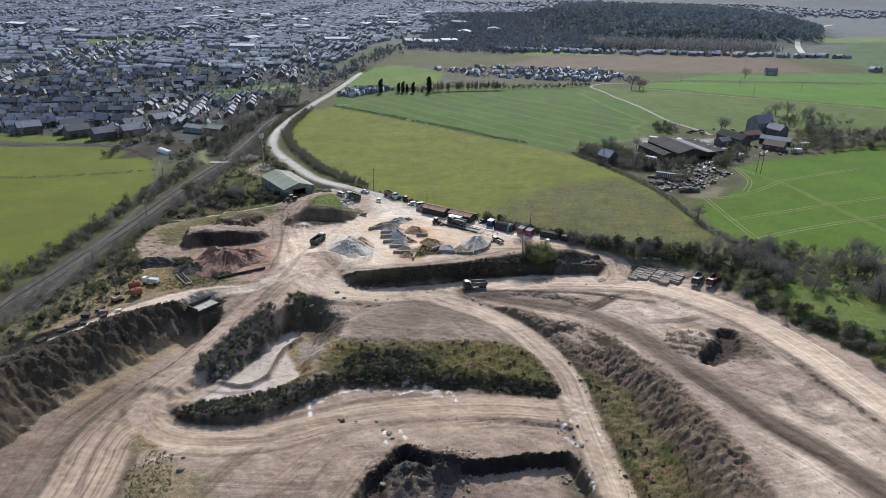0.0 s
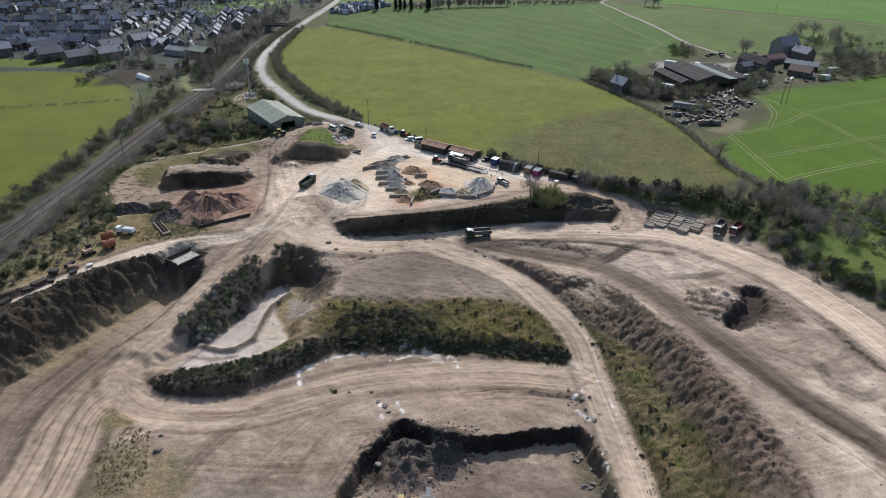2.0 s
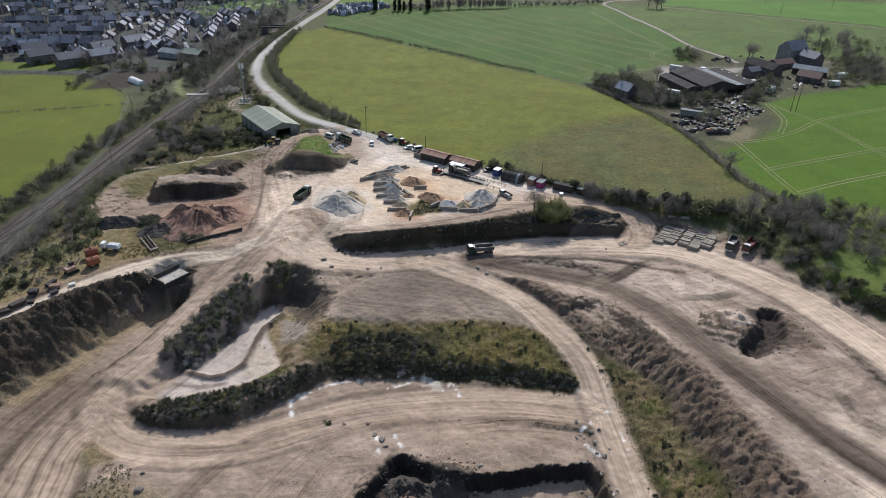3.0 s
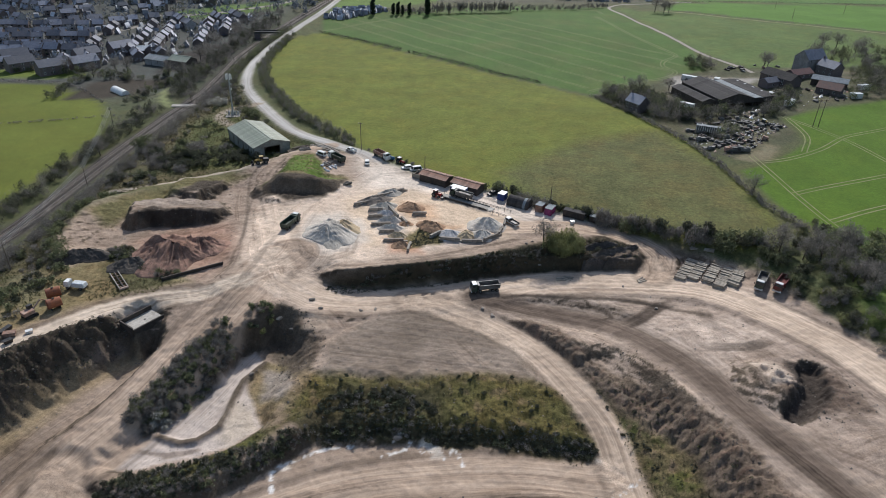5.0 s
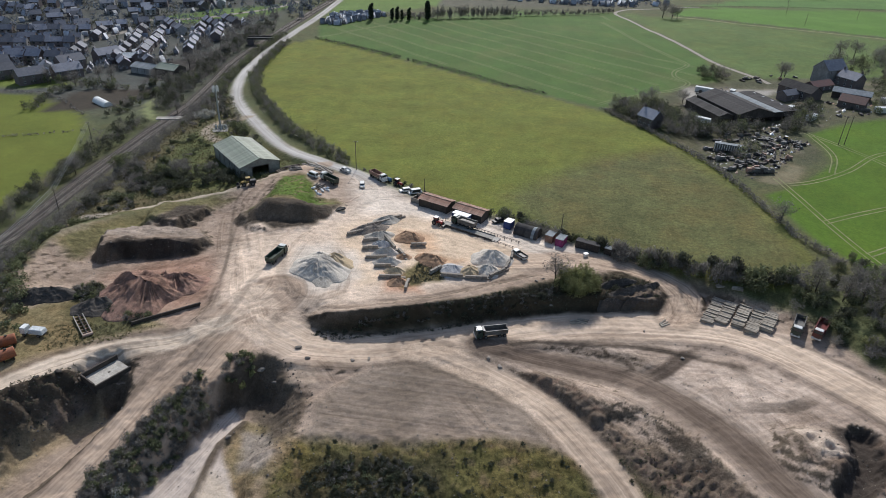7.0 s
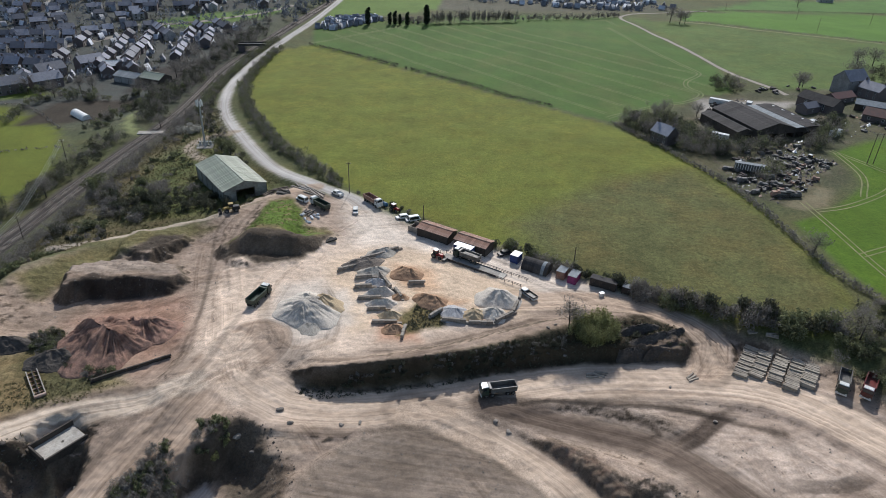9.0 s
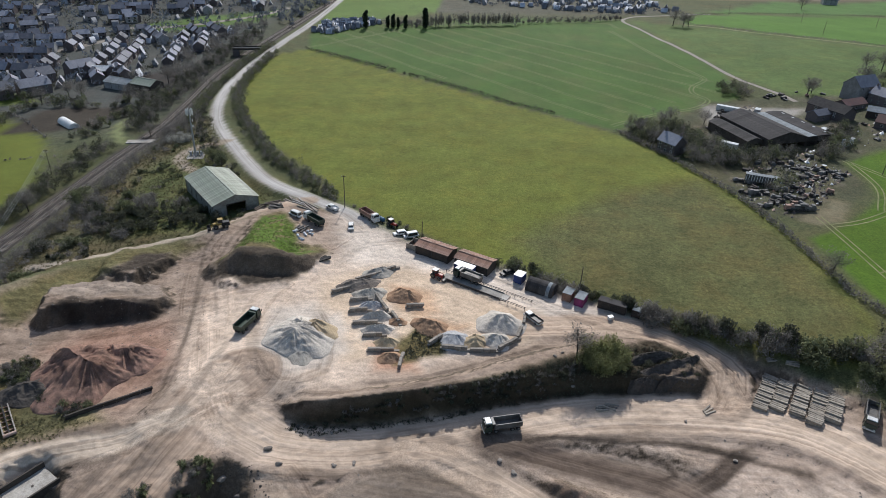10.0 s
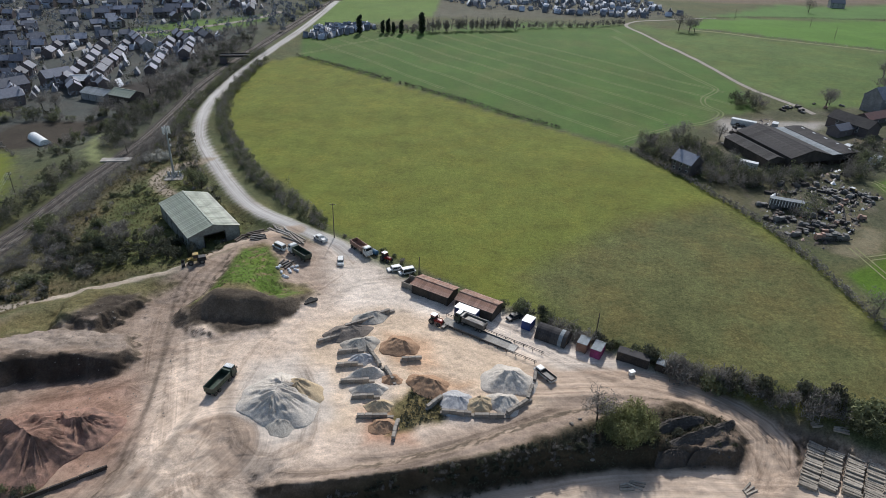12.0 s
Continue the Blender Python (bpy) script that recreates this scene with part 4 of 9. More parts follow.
    quads = np.stack([idx[:-1, :-1], idx[:-1, 1:], idx[1:, 1:], idx[1:, :-1]], -1).reshape(-1, 4)
    mesh.vertices.add(rows * cols)
    mesh.vertices.foreach_set("co", np.stack([x, y, z], -1).ravel())
    mesh.loops.add(quads.size)
    mesh.loops.foreach_set("vertex_index", quads.ravel())
    mesh.polygons.add(len(quads))
    mesh.polygons.foreach_set("loop_start", np.arange(0, quads.size, 4))
    mesh.update(calc_edges=True)
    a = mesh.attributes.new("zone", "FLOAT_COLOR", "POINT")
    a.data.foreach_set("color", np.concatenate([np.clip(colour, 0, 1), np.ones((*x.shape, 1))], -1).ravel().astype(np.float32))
    for name, values in (("pass_lat", pass_lat), ("pass_lon", pass_lon), ("pass_mark", pass_mark), ("wear", wear), ("green", green), ("rough", rough), ("track", track), ("lat", lat), ("lon", lon)):
        a = mesh.attributes.new(name, "FLOAT", "POINT")
        a.data.foreach_set("value", values.ravel().astype(np.float32))
    mesh.polygons.foreach_set("use_smooth", np.ones(len(quads), bool))
    mesh.materials.append(M["ground"])
    ob = tagged(new("ground", mesh), "worked earth of a quarry among green spring fields", "ground", kind="structure")
    return ob, xs, ys, z


ground, GRID_X, GRID_Y, GRID_Z = build_ground()


def level(x, y):
    """Height of the ground sheet as built."""
    x, y = np.asarray(x, float), np.asarray(y, float)
    i = np.clip(np.searchsorted(GRID_X, x) - 1, 0, len(GRID_X) - 2)
    j = np.clip(np.searchsorted(GRID_Y, y) - 1, 0, len(GRID_Y) - 2)
    u = (x - GRID_X[i]) / (GRID_X[i + 1] - GRID_X[i])
    v = (y - GRID_Y[j]) / (GRID_Y[j + 1] - GRID_Y[j])
    low = GRID_Z[j, i] * (1 - u) + GRID_Z[j, i + 1] * u
    return low * (1 - v) + (GRID_Z[j + 1, i] * (1 - u) + GRID_Z[j + 1, i + 1] * u) * v


# ---- kit: shapes, parts, plants ----
M.update({
    "steel_white": surface("steel_white", (0.72, 0.72, 0.70), (0.55, 0.54, 0.50), 0.6, 0.4, per_object=0.06, bump=0.004),
    "steel_dark": surface("steel_dark", (0.03, 0.03, 0.032), (0.06, 0.052, 0.045), 0.8, 0.5, bump=0.004),
    "truck_green": surface("truck_green", (0.035, 0.06, 0.04), (0.06, 0.07, 0.055), 0.5, 0.38, per_object=0.1, bump=0.004),
    "truck_red": surface("truck_red", (0.16, 0.03, 0.028), (0.10, 0.05, 0.04), 0.5, 0.4, per_object=0.1, bump=0.004),
    "body_grey": surface("body_grey", (0.16, 0.155, 0.145), (0.09, 0.08, 0.07), 0.6, 0.5, per_object=0.15, bump=0.01),
    "rubber": surface("rubber", (0.018, 0.018, 0.018), (0.05, 0.045, 0.04), 1.5, 0.85, bump=0.01),
    "glass_dark": surface("glass_dark", (0.02, 0.025, 0.03), (0.03, 0.035, 0.04), 0.4, 0.08, bump=0, spec=0.6),
    "paint_red": surface("paint_red", (0.34, 0.025, 0.025), (0.25, 0.04, 0.03), 0.8, 0.4, bump=0.004),
    "paint_blue": surface("paint_blue", (0.02, 0.05, 0.20), (0.03, 0.05, 0.13), 0.6, 0.45, per_object=0.2, bump=0.006),
    "paint_teal": surface("paint_teal", (0.04, 0.13, 0.24), (0.05, 0.10, 0.16), 0.8, 0.45, bump=0.006),
    "paint_pink": surface("paint_pink", (0.30, 0.05, 0.17), (0.20, 0.04, 0.11), 0.8, 0.5, bump=0.006),
    "paint_yellow": surface("paint_yellow", (0.42, 0.29, 0.07), (0.25, 0.18, 0.07), 0.8, 0.5, bump=0.006),
    "lamp_clear": surface("lamp_clear", (0.6, 0.6, 0.58), (0.5, 0.5, 0.48), 2.0, 0.15, bump=0),
    "rust": surface("rust", (0.27, 0.15, 0.105), (0.42, 0.31, 0.25), 0.35, 0.8, per_object=0.25, bump=0.02),
    "rust_orange": surface("rust_orange", (0.34, 0.12, 0.055), (0.20, 0.09, 0.06), 0.6, 0.75, per_object=0.1, bump=0.02),
    "corrugated": surface("corrugated", (0.27, 0.30, 0.23), (0.36, 0.37, 0.30), 0.12, 0.55, per_object=0.13, bump=0.01),
    "cladding": surface("cladding", (0.24, 0.26, 0.24), (0.17, 0.17, 0.15), 0.3, 0.6, bump=0.02),
    "roof_sheet_dark": surface("roof_sheet_dark", (0.05, 0.047, 0.048), (0.075, 0.07, 0.066), 0.15, 0.88, per_object=0.2, bump=0.02, spec=0.12),
    "roof_sheet_pale": surface("roof_sheet_pale", (0.26, 0.28, 0.29), (0.20, 0.22, 0.23), 0.2, 0.8, per_object=0.12, bump=0.02, spec=0.15),
    "roof_light": surface("roof_light", (0.62, 0.64, 0.64), (0.5, 0.52, 0.52), 0.3, 0.35, bump=0),
    "dark_timber": surface("dark_timber", (0.05, 0.042, 0.036), (0.08, 0.066, 0.055), 0.5, 0.8, per_object=0.2, bump=0.02),
    "timber": surface("timber", (0.14, 0.115, 0.09), (0.09, 0.072, 0.058), 0.8, 0.85, per_object=0.25, bump=0.02),
    "concrete": surface("concrete", (0.42, 0.39, 0.345), (0.30, 0.275, 0.24), 0.5, 0.9, per_object=0.18, bump=0.02),
    "concrete_dark": surface("concrete_dark", (0.24, 0.21, 0.178), (0.32, 0.285, 0.24), 0.6, 0.9, per_object=0.2, bump=0.03),
    "tarmac": surface("tarmac", (0.07, 0.07, 0.072), (0.10, 0.098, 0.095), 0.1, 0.85, bump=0.02),
    "brick": surface("brick", (0.155, 0.125, 0.118), (0.13, 0.112, 0.11), 0.4, 0.85, per_object=0.25, bump=0.01),
    "render_wall": surface("render_wall", (0.34, 0.335, 0.33), (0.25, 0.245, 0.24), 0.3, 0.85, per_object=0.2, bump=0.01),
    "roof_tile": surface("roof_tile", (0.17, 0.178, 0.212), (0.215, 0.22, 0.25), 0.5, 0.7, per_object=0.5, bump=0.03, spec=0.25),
    "roof_red": surface("roof_red", (0.15, 0.075, 0.06), (0.12, 0.07, 0.06), 0.5, 0.6, per_object=0.25, bump=0.03),
    # far roofs and walls: slate and brick tones paled blue-grey as painted haze
    "roof_far_hazed": surface("roof_far_hazed", (0.14, 0.16, 0.21), (0.21, 0.225, 0.27), 0.08, 0.85, per_island=0.45, bump=0.0, spec=0.2),
    "wall_far_hazed": surface("wall_far_hazed", (0.21, 0.205, 0.225), (0.33, 0.335, 0.36), 0.05, 0.85, per_island=0.4, bump=0.0),
    "roof_white": surface("roof_white", (0.42, 0.43, 0.45), (0.30, 0.31, 0.33), 0.05, 0.8, per_island=0.7, bump=0.0, spec=0.15),
    "pvc": surface("pvc", (0.75, 0.75, 0.73), (0.65, 0.65, 0.63), 0.6, 0.45, bump=0.004),
    "galvanised": surface("galvanised", (0.42, 0.44, 0.45), (0.34, 0.36, 0.37), 1.0, 0.4, 0.4, bump=0.004),
    "gravel_pale": surface("gravel_pale", (0.60, 0.54, 0.465), (0.45, 0.40, 0.34), 0.35, 0.95, bump=0.15, fine=9),
    "gravel_blue": surface("gravel_blue", (0.36, 0.355, 0.36), (0.45, 0.44, 0.43), 0.5, 0.95, bump=0.12, fine=9),
    "spoil_brown": surface("spoil_brown", (0.24, 0.20, 0.165), (0.16, 0.135, 0.112), 0.3, 0.95, bump=0.4, fine=8),
    "gravel_grey": surface("gravel_grey", (0.36, 0.325, 0.275), (0.44, 0.40, 0.34), 0.5, 0.95, bump=0.12, fine=9),
    "sand": surface("sand", (0.50, 0.39, 0.25), (0.42, 0.32, 0.20), 0.5, 0.95, bump=0.1, fine=9),
    "sand_orange": surface("sand_orange", (0.40, 0.25, 0.15), (0.31, 0.19, 0.115), 0.5, 0.95, bump=0.12, fine=9),
    "spoil_red": surface("spoil_red", (0.37, 0.22, 0.16), (0.17, 0.108, 0.084), 0.45, 0.95, bump=0.6, fine=8),
    "spoil_dark": surface("spoil_dark", (0.062, 0.054, 0.047), (0.10, 0.085, 0.072), 0.3, 0.95, bump=0.4, fine=7),
    "rock": surface("rock", (0.27, 0.235, 0.20), (0.19, 0.165, 0.14), 0.8, 0.9, per_object=0.25, bump=0.06),
    "bag": surface("bag", (0.62, 0.64, 0.66), (0.45, 0.46, 0.48), 1.5, 0.6, per_object=0.15, bump=0.03),
    "beam": surface("beam", (0.36, 0.315, 0.255), (0.24, 0.205, 0.165), 0.7, 0.9, per_object=0.3, bump=0.03),
    "ballast": surface("ballast", (0.075, 0.066, 0.06), (0.05, 0.045, 0.042), 0.4, 0.95, bump=0.08, spec=0.03),
    "rail": surface("rail", (0.20, 0.16, 0.14), (0.26, 0.24, 0.22), 0.4, 0.4, 0.6, bump=0),
    "bark": surface("bark", (0.075, 0.062, 0.052), (0.11, 0.095, 0.08), 1.0, 0.9, bump=0.03),
    "leaf_bare": leaf_surface("leaf_bare", (0.25, 0.23, 0.205), (0.175, 0.163, 0.145), 0.25),
    "leaf_olive": leaf_surface("leaf_olive", (0.19, 0.205, 0.105), (0.145, 0.152, 0.09), 0.22),
    "leaf_dark": leaf_surface("leaf_dark", (0.08, 0.088, 0.056), (0.105, 0.103, 0.074), 0.25),
    "leaf_fresh": leaf_surface("leaf_fresh", (0.27, 0.275, 0.12), (0.20, 0.205, 0.095), 0.25),
    "leaf_blossom": leaf_surface("leaf_blossom", (0.58, 0.56, 0.50), (0.30, 0.29, 0.24), 0.35),
    "leaf_conifer": leaf_surface("leaf_conifer", (0.03, 0.045, 0.03), (0.05, 0.06, 0.04), 0.3),
    "leaf_poplar": leaf_surface("leaf_poplar", (0.33, 0.315, 0.30), (0.26, 0.255, 0.25), 0.05),
    # far and hill foliage: haze put into a paler blue-grey leaf colour
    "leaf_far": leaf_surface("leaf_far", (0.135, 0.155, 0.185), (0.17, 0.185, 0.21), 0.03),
    "leaf_hill_hazed": leaf_surface("leaf_hill_hazed", (0.165, 0.20, 0.222), (0.195, 0.225, 0.245), 0.01),
    "grass_blade": leaf_surface("grass_blade", (0.145, 0.145, 0.065), (0.185, 0.16, 0.095), 0.2),
    "crop_line": surface("crop_line", (0.15, 0.17, 0.06), (0.11, 0.145, 0.045), 0.08, 0.9, bump=0),
    "earth_line": surface("earth_line", (0.23, 0.22, 0.11), (0.15, 0.17, 0.06), 0.08, 0.95, bump=0.02),
})


class Shape:
    """Collects boxes, prisms and tubes for one mesh."""

    def __init__(self):
        self.v, self.f = [], []

    def take(self, verts, faces):
        n = len(self.v)
        self.v += [tuple(p) for p in verts]
        self.f += [tuple(n + i for i in f) for f in faces]
        return self

    def box(self, x, y, z, sx, sy, sz, turn=0.0, taper=1.0, lean=0.0):
        """A box centred on x, y with its foot at z. taper: the top's size; lean: the top's shift in x."""
        c, s, out = math.cos(turn), math.sin(turn), []
        for k, (h, w) in enumerate(((0, 1.0), (sz, taper))):
            for a, b in ((-1, -1), (1, -1), (1, 1), (-1, 1)):
                u, v = a * sx / 2 * w + k * lean, b * sy / 2 * w
                out.append((x + c * u - s * v, y + s * u + c * v, z + h))
        return self.take(out, [(3, 2, 1, 0), (4, 5, 6, 7), (0, 1, 5, 4), (1, 2, 6, 5), (2, 3, 7, 6), (3, 0, 4, 7)])

    def tube(self, points, radius, sides=6, radius_end=None):
        pts = [Vector(p) for p in points]
        rings, r1 = [], radius if radius_end is None else radius_end
        for k, p in enumerate(pts):
            way = (pts[min(k + 1, len(pts) - 1)] - pts[max(k - 1, 0)]).normalized()
            a = way.orthogonal().normalized()
            b = way.cross(a)
            r = radius + (r1 - radius) * k / max(1, len(pts) - 1)
            rings.append([p + r * (math.cos(6.2832 * j / sides) * a + math.sin(6.2832 * j / sides) * b) for j in range(sides)])
        faces = [tuple(range(sides))[::-1], tuple(range((len(pts) - 1) * sides, len(pts) * sides))]
        for k in range(len(pts) - 1):
            for j in range(sides):
                faces.append((k * sides + j, k * sides + (j + 1) % sides, (k + 1) * sides + (j + 1) % sides, (k + 1) * sides + j))
        return self.take([p for ring in rings for p in ring], faces)

    def prism(self, outline, x0, x1):
        """An outline in y, z drawn out along x."""
        n = len(outline)
        verts = [(x0, *p) for p in outline] + [(x1, *p) for p in outline]
        return self.take(verts, [tuple(range(n))[::-1], tuple(range(n, 2 * n))] + [(k, (k + 1) % n, n + (k + 1) % n, n + k) for k in range(n)])

    def mesh(self, name, material, smooth_faces=False, bevel=0.0):
        me = bpy.data.meshes.new(name)
        me.from_pydata(self.v, [], self.f)
        bm = bmesh.new()
        bm.from_mesh(me)
        bmesh.ops.recalc_face_normals(bm, faces=bm.faces)
        if bevel:
            bmesh.ops.bevel(bm, geom=bm.edges, offset=bevel, segments=1, affect="EDGES", clamp_overlap=True)
        bm.to_mesh(me)
        bm.free()
        if smooth_faces:
            me.polygons.foreach_set("use_smooth", np.ones(len(me.polygons), bool))
        me.materials.append(M[material])
        return me


def thing(name, x, y, turn=0.0, z=None, label="", category="", group=""):
    """An Empty at a thing's base, on the ground."""
    ob = new(name)
    ob.empty_display_size = 0.2
    ob.matrix_basis = pose(x, y, height(x, y) if z is None else z, 0, 0, turn)
    return tagged(ob, label, category, group)


def part(name, shape, material, parent, label="", **more):
    me = shape if isinstance(shape, bpy.types.Mesh) else shape.mesh(name, material, **more)
    ob = new(name, me)
    ob.parent = parent
    return tagged(ob, label)


def again(name, ob, parent, x=0.0, y=0.0, z=0.0, turn=0.0, scale=(1, 1, 1)):
    """The same mesh once more, as another part."""
    o = new(name, ob if isinstance(ob, bpy.types.Mesh) else ob.data)
    o.parent = parent
    o.matrix_basis = pose(x, y, z, 0, 0, turn) @ Matrix.Diagonal((*scale, 1))
    return o


def at(x, y, turn=0.0, size=1.0, tall=None, sink=0.0):
    return pose(x, y, height(x, y) - sink, 0, 0, turn) @ Matrix.Diagonal((size, size, tall or size, 1))


def quick_mesh(name, verts, faces, material, sides=4):
    me = bpy.data.meshes.new(name)
    me.vertices.add(len(verts))
    me.vertices.foreach_set("co", np.asarray(verts, np.float32).ravel())
    me.loops.add(faces.size)
    me.loops.foreach_set("vertex_index", faces.ravel().astype(np.int32))
    me.polygons.add(len(faces))
    me.polygons.foreach_set("loop_start", np.arange(0, faces.size, sides, dtype=np.int32))
    me.update(calc_edges=True)
    me.materials.append(M[material])
    return me


def leaves(rng, centres, radii, count, size, upward=0.0, slim=0.45):
    """Sprays of twig and leaf round clump centres: corners of count four-sided blades for each clump."""
    n = len(centres) * count
    c, r = np.repeat(np.asarray(centres, float), count, 0), np.repeat(np.asarray(radii, float), count, 0)
    d = rng.normal(size=(n, 3))
    d /= np.linalg.norm(d, axis=1)[:, None]
    p = c + d * r * (rng.random((n, 1)) ** 0.45)
    a = rng.normal(size=(n, 3)) + 0.8 * d + (0, 0, upward)
    a /= np.linalg.norm(a, axis=1)[:, None]
    b = np.cross(a, rng.normal(size=(n, 3)))
    b /= np.linalg.norm(b, axis=1)[:, None] + 1e-9
    s = size * (0.5 + rng.random((n, 1)))
    return np.stack([p - a * s, p + b * s * slim, p + a * s, p - b * s * slim], 1).reshape(-1, 3)


def blades_mesh(name, corners, material):
    return quick_mesh(name, corners, np.arange(len(corners)).reshape(-1, 4), material)


def bush_corners(rng, lumps=9, count=36, size=0.13, tall=1.2, upward=0.2, slim=0.45):
    """A bush about 1 m in radius: uneven lumps on a spread foot."""
    ang, d = rng.random(lumps) * 6.283, np.sqrt(rng.random(lumps)) * 0.68
    z = tall * (0.28 + 0.5 * rng.random(lumps) * (1 - 0.5 * d))
    centres = np.stack([d * np.cos(ang), d * np.sin(ang), z], 1)
    radii = np.stack([0.3 + 0.22 * rng.random(lumps)] * 2 + [0.28 + 0.25 * rng.random(lumps)], 1)
    radii[:, 2] = np.minimum(radii[:, 2], centres[:, 2] + 0.05)
    return leaves(rng, centres, radii, count, size, upward, slim)


BUSHES = {}
for kind, (count, size, slim) in {"leaf_bare": (95, 0.125, 0.13), "leaf_olive": (80, 0.095, 0.42), "leaf_dark": (80, 0.095, 0.45), "leaf_fresh": (110, 0.085, 0.42), "leaf_blossom": (120, 0.075, 0.45)}.items():
    BUSHES[kind] = []
    for k in range(4):
        rng = np.random.default_rng(100 * len(kind) + k)
        BUSHES[kind].append(blades_mesh("shrub", bush_corners(rng, 8 + k, count, size, slim=slim), kind))
WORDS = {"leaf_bare": "leafless brown thorn shrub", "leaf_olive": "olive-green shrub in spring leaf", "leaf_dark": "dark green bramble thicket",
         "leaf_fresh": "yellow-green willow shrub", "leaf_blossom": "blackthorn shrub in pale blossom"}
shrub_count = [0]


def shrub(x, y, size, kind, rng, tall=1.0, where="on rough ground"):
    ob = new("shrub", BUSHES[kind][int(rng.integers(4))])
    ob.matrix_basis = at(x, y, rng.random() * 360, size, size * tall * (0.8 + 0.4 * rng.random()), 0.15 * size)
    shrub_count[0] += 1
    return tagged(ob, WORDS[kind] + " " + where, "shrub", "shrubs " + where)


def thicket(name, spots, kind, seed, label, count=10, size=0.35, lumps=5, slim=0.34):
    """Many shrubs that nobody could count, as one mesh. Spots are x, y, radius, height."""
    rng = np.random.default_rng(seed)
    spots = np.asarray(spots, float)
    z = level(spots[:, 0], spots[:, 1])
    n = len(spots)
    ang, d = rng.random((n, lumps)) * 6.283, np.sqrt(rng.random((n, lumps))) * 0.7
    rad, tall = spots[:, 2:3], spots[:, 3:4]
    c = np.stack([spots[:, :1] + rad * d * np.cos(ang), spots[:, 1:2] + rad * d * np.sin(ang), z[:, None] + tall * (0.3 + 0.45 * rng.random((n, lumps)) * (1 - 0.4 * d))], -1).reshape(-1, 3)
    r = np.stack([(rad * (0.3 + 0.25 * rng.random((n, lumps)))).ravel()] * 2 + [(tall * (0.25 + 0.2 * rng.random((n, lumps)))).ravel()], -1)
    ob = new(name, blades_mesh(name, leaves(rng, c, r, count, size, 0.5, 0.16 if kind == "leaf_bare" else slim), kind))
    return tagged(ob, label, "scrub", kind="stuff")


def limbs(rng, tall, spread, count=9, thick=0.2):
    """A tapered, slightly bent trunk with limbs; returns the shape and the limb ends."""
    s, ends = Shape(), []
    bend = rng.normal(size=2) * 0.06 * tall
    s.tube([(0, 0, -0.3), (0.2 * bend[0], 0.2 * bend[1], 0.3 * tall), (0.6 * bend[0], 0.6 * bend[1], 0.6 * tall), (bend[0], bend[1], 0.92 * tall)], thick, 6, thick * 0.15)
    for k in range(count):
        h = tall * (0.28 + 0.55 * k / count)
        a = 2.4 * k + rng.random()
        reach = spread * (1.05 - 0.6 * k / count) * (0.7 + 0.5 * rng.random())
        p = Vector((0.5 * bend[0], 0.5 * bend[1], h))
        q = p + Vector((math.cos(a) * reach, math.sin(a) * reach, reach * (0.6 + 0.5 * rng.random())))
        m = (p + q) / 2 + Vector((0, 0, -0.08 * reach))
        s.tube([p, m, q], thick * 0.38, 4, thick * 0.08)
        ends += [m, q]
    return s, np.array([tuple(e) for e in ends])


TREES = {}
for kind in ("leaf_bare", "leaf_olive", "leaf_fresh"):
    for k in range(3):
        rng = np.random.default_rng(31 + k + 7 * len(kind))
        s, ends = limbs(rng, 1.0, 0.42, 10, 0.03)
        more = ends[rng.integers(len(ends), size=26)] * (0.75 + 0.4 * rng.random((26, 1))) + rng.normal(size=(26, 3)) * 0.07
        ends = np.concatenate([ends, more])
        r = np.full((len(ends), 3), 0.15) * (0.7 + 0.7 * rng.random((len(ends), 1)))
        crown = leaves(rng, ends, r, 26, 0.045, 0.5, 0.12 if kind == "leaf_bare" else 0.4)
        TREES[kind, k] = (s.mesh("trunk", "bark", True), blades_mesh("crown", crown, kind))


def tree(x, y, tall, kind, rng, label, wide=1.0, category="tree", group=""):
    trunk, crown = TREES[kind, int(rng.integers(3))]
    ob = new("tree")
    ob.empty_display_size = 0.2
    ob.matrix_basis = pose(x, y, height(x, y) - 0.1, 0, 0, rng.random() * 360) @ Matrix.Diagonal((tall * wide, tall * wide, tall, 1))
    tagged(ob, label, category, group)
    for name, me in (("trunk", trunk), ("crown", crown)):
        o = new(name, me)
        o.parent = ob
    return ob


def hedge(line, half, tall, kind, seed, label, gaps=0.0, step=0.8, count=12, size=0.3, name="hedge"):
    """A field hedge along a line, one mesh with an uneven top and thin places."""
    rng = np.random.default_rng(seed)
    pts = rounded(line, step)
    pts = pts[rng.random(len(pts)) > gaps]
    x, y = pts[:, 0] + rng.normal(size=len(pts)) * half * 0.4, pts[:, 1] + rng.normal(size=len(pts)) * half * 0.4
    h = tall * (0.65 + 0.6 * rng.random(len(pts)))
    z = level(x, y)
    c = np.stack([x, y, z + 0.5 * h], -1)
    r = np.stack([half * (0.7 + 0.6 * rng.random(len(pts)))] * 2 + [0.52 * h], -1)
    ob = new(name, blades_mesh(name, leaves(rng, c, r, count, size, 0.3), kind))
    return tagged(ob, label, "hedge")


def scatter(rng, poly, count):
    pts = np.array(poly, float)
    lo, hi = pts.min(0), pts.max(0)
    out = np.zeros((0, 2))
    while len(out) < count:
        p = lo + rng.random((count * 3, 2)) * (hi - lo)
        out = np.concatenate([out, p[inside_distance(poly, p[:, 0], p[:, 1]) > 0]])
    return out[:count]


def beside(rng, line, spacing, spread):
    pts = rounded([p[:2] for p in line], spacing)
    return pts + rng.normal(size=pts.shape) * spread


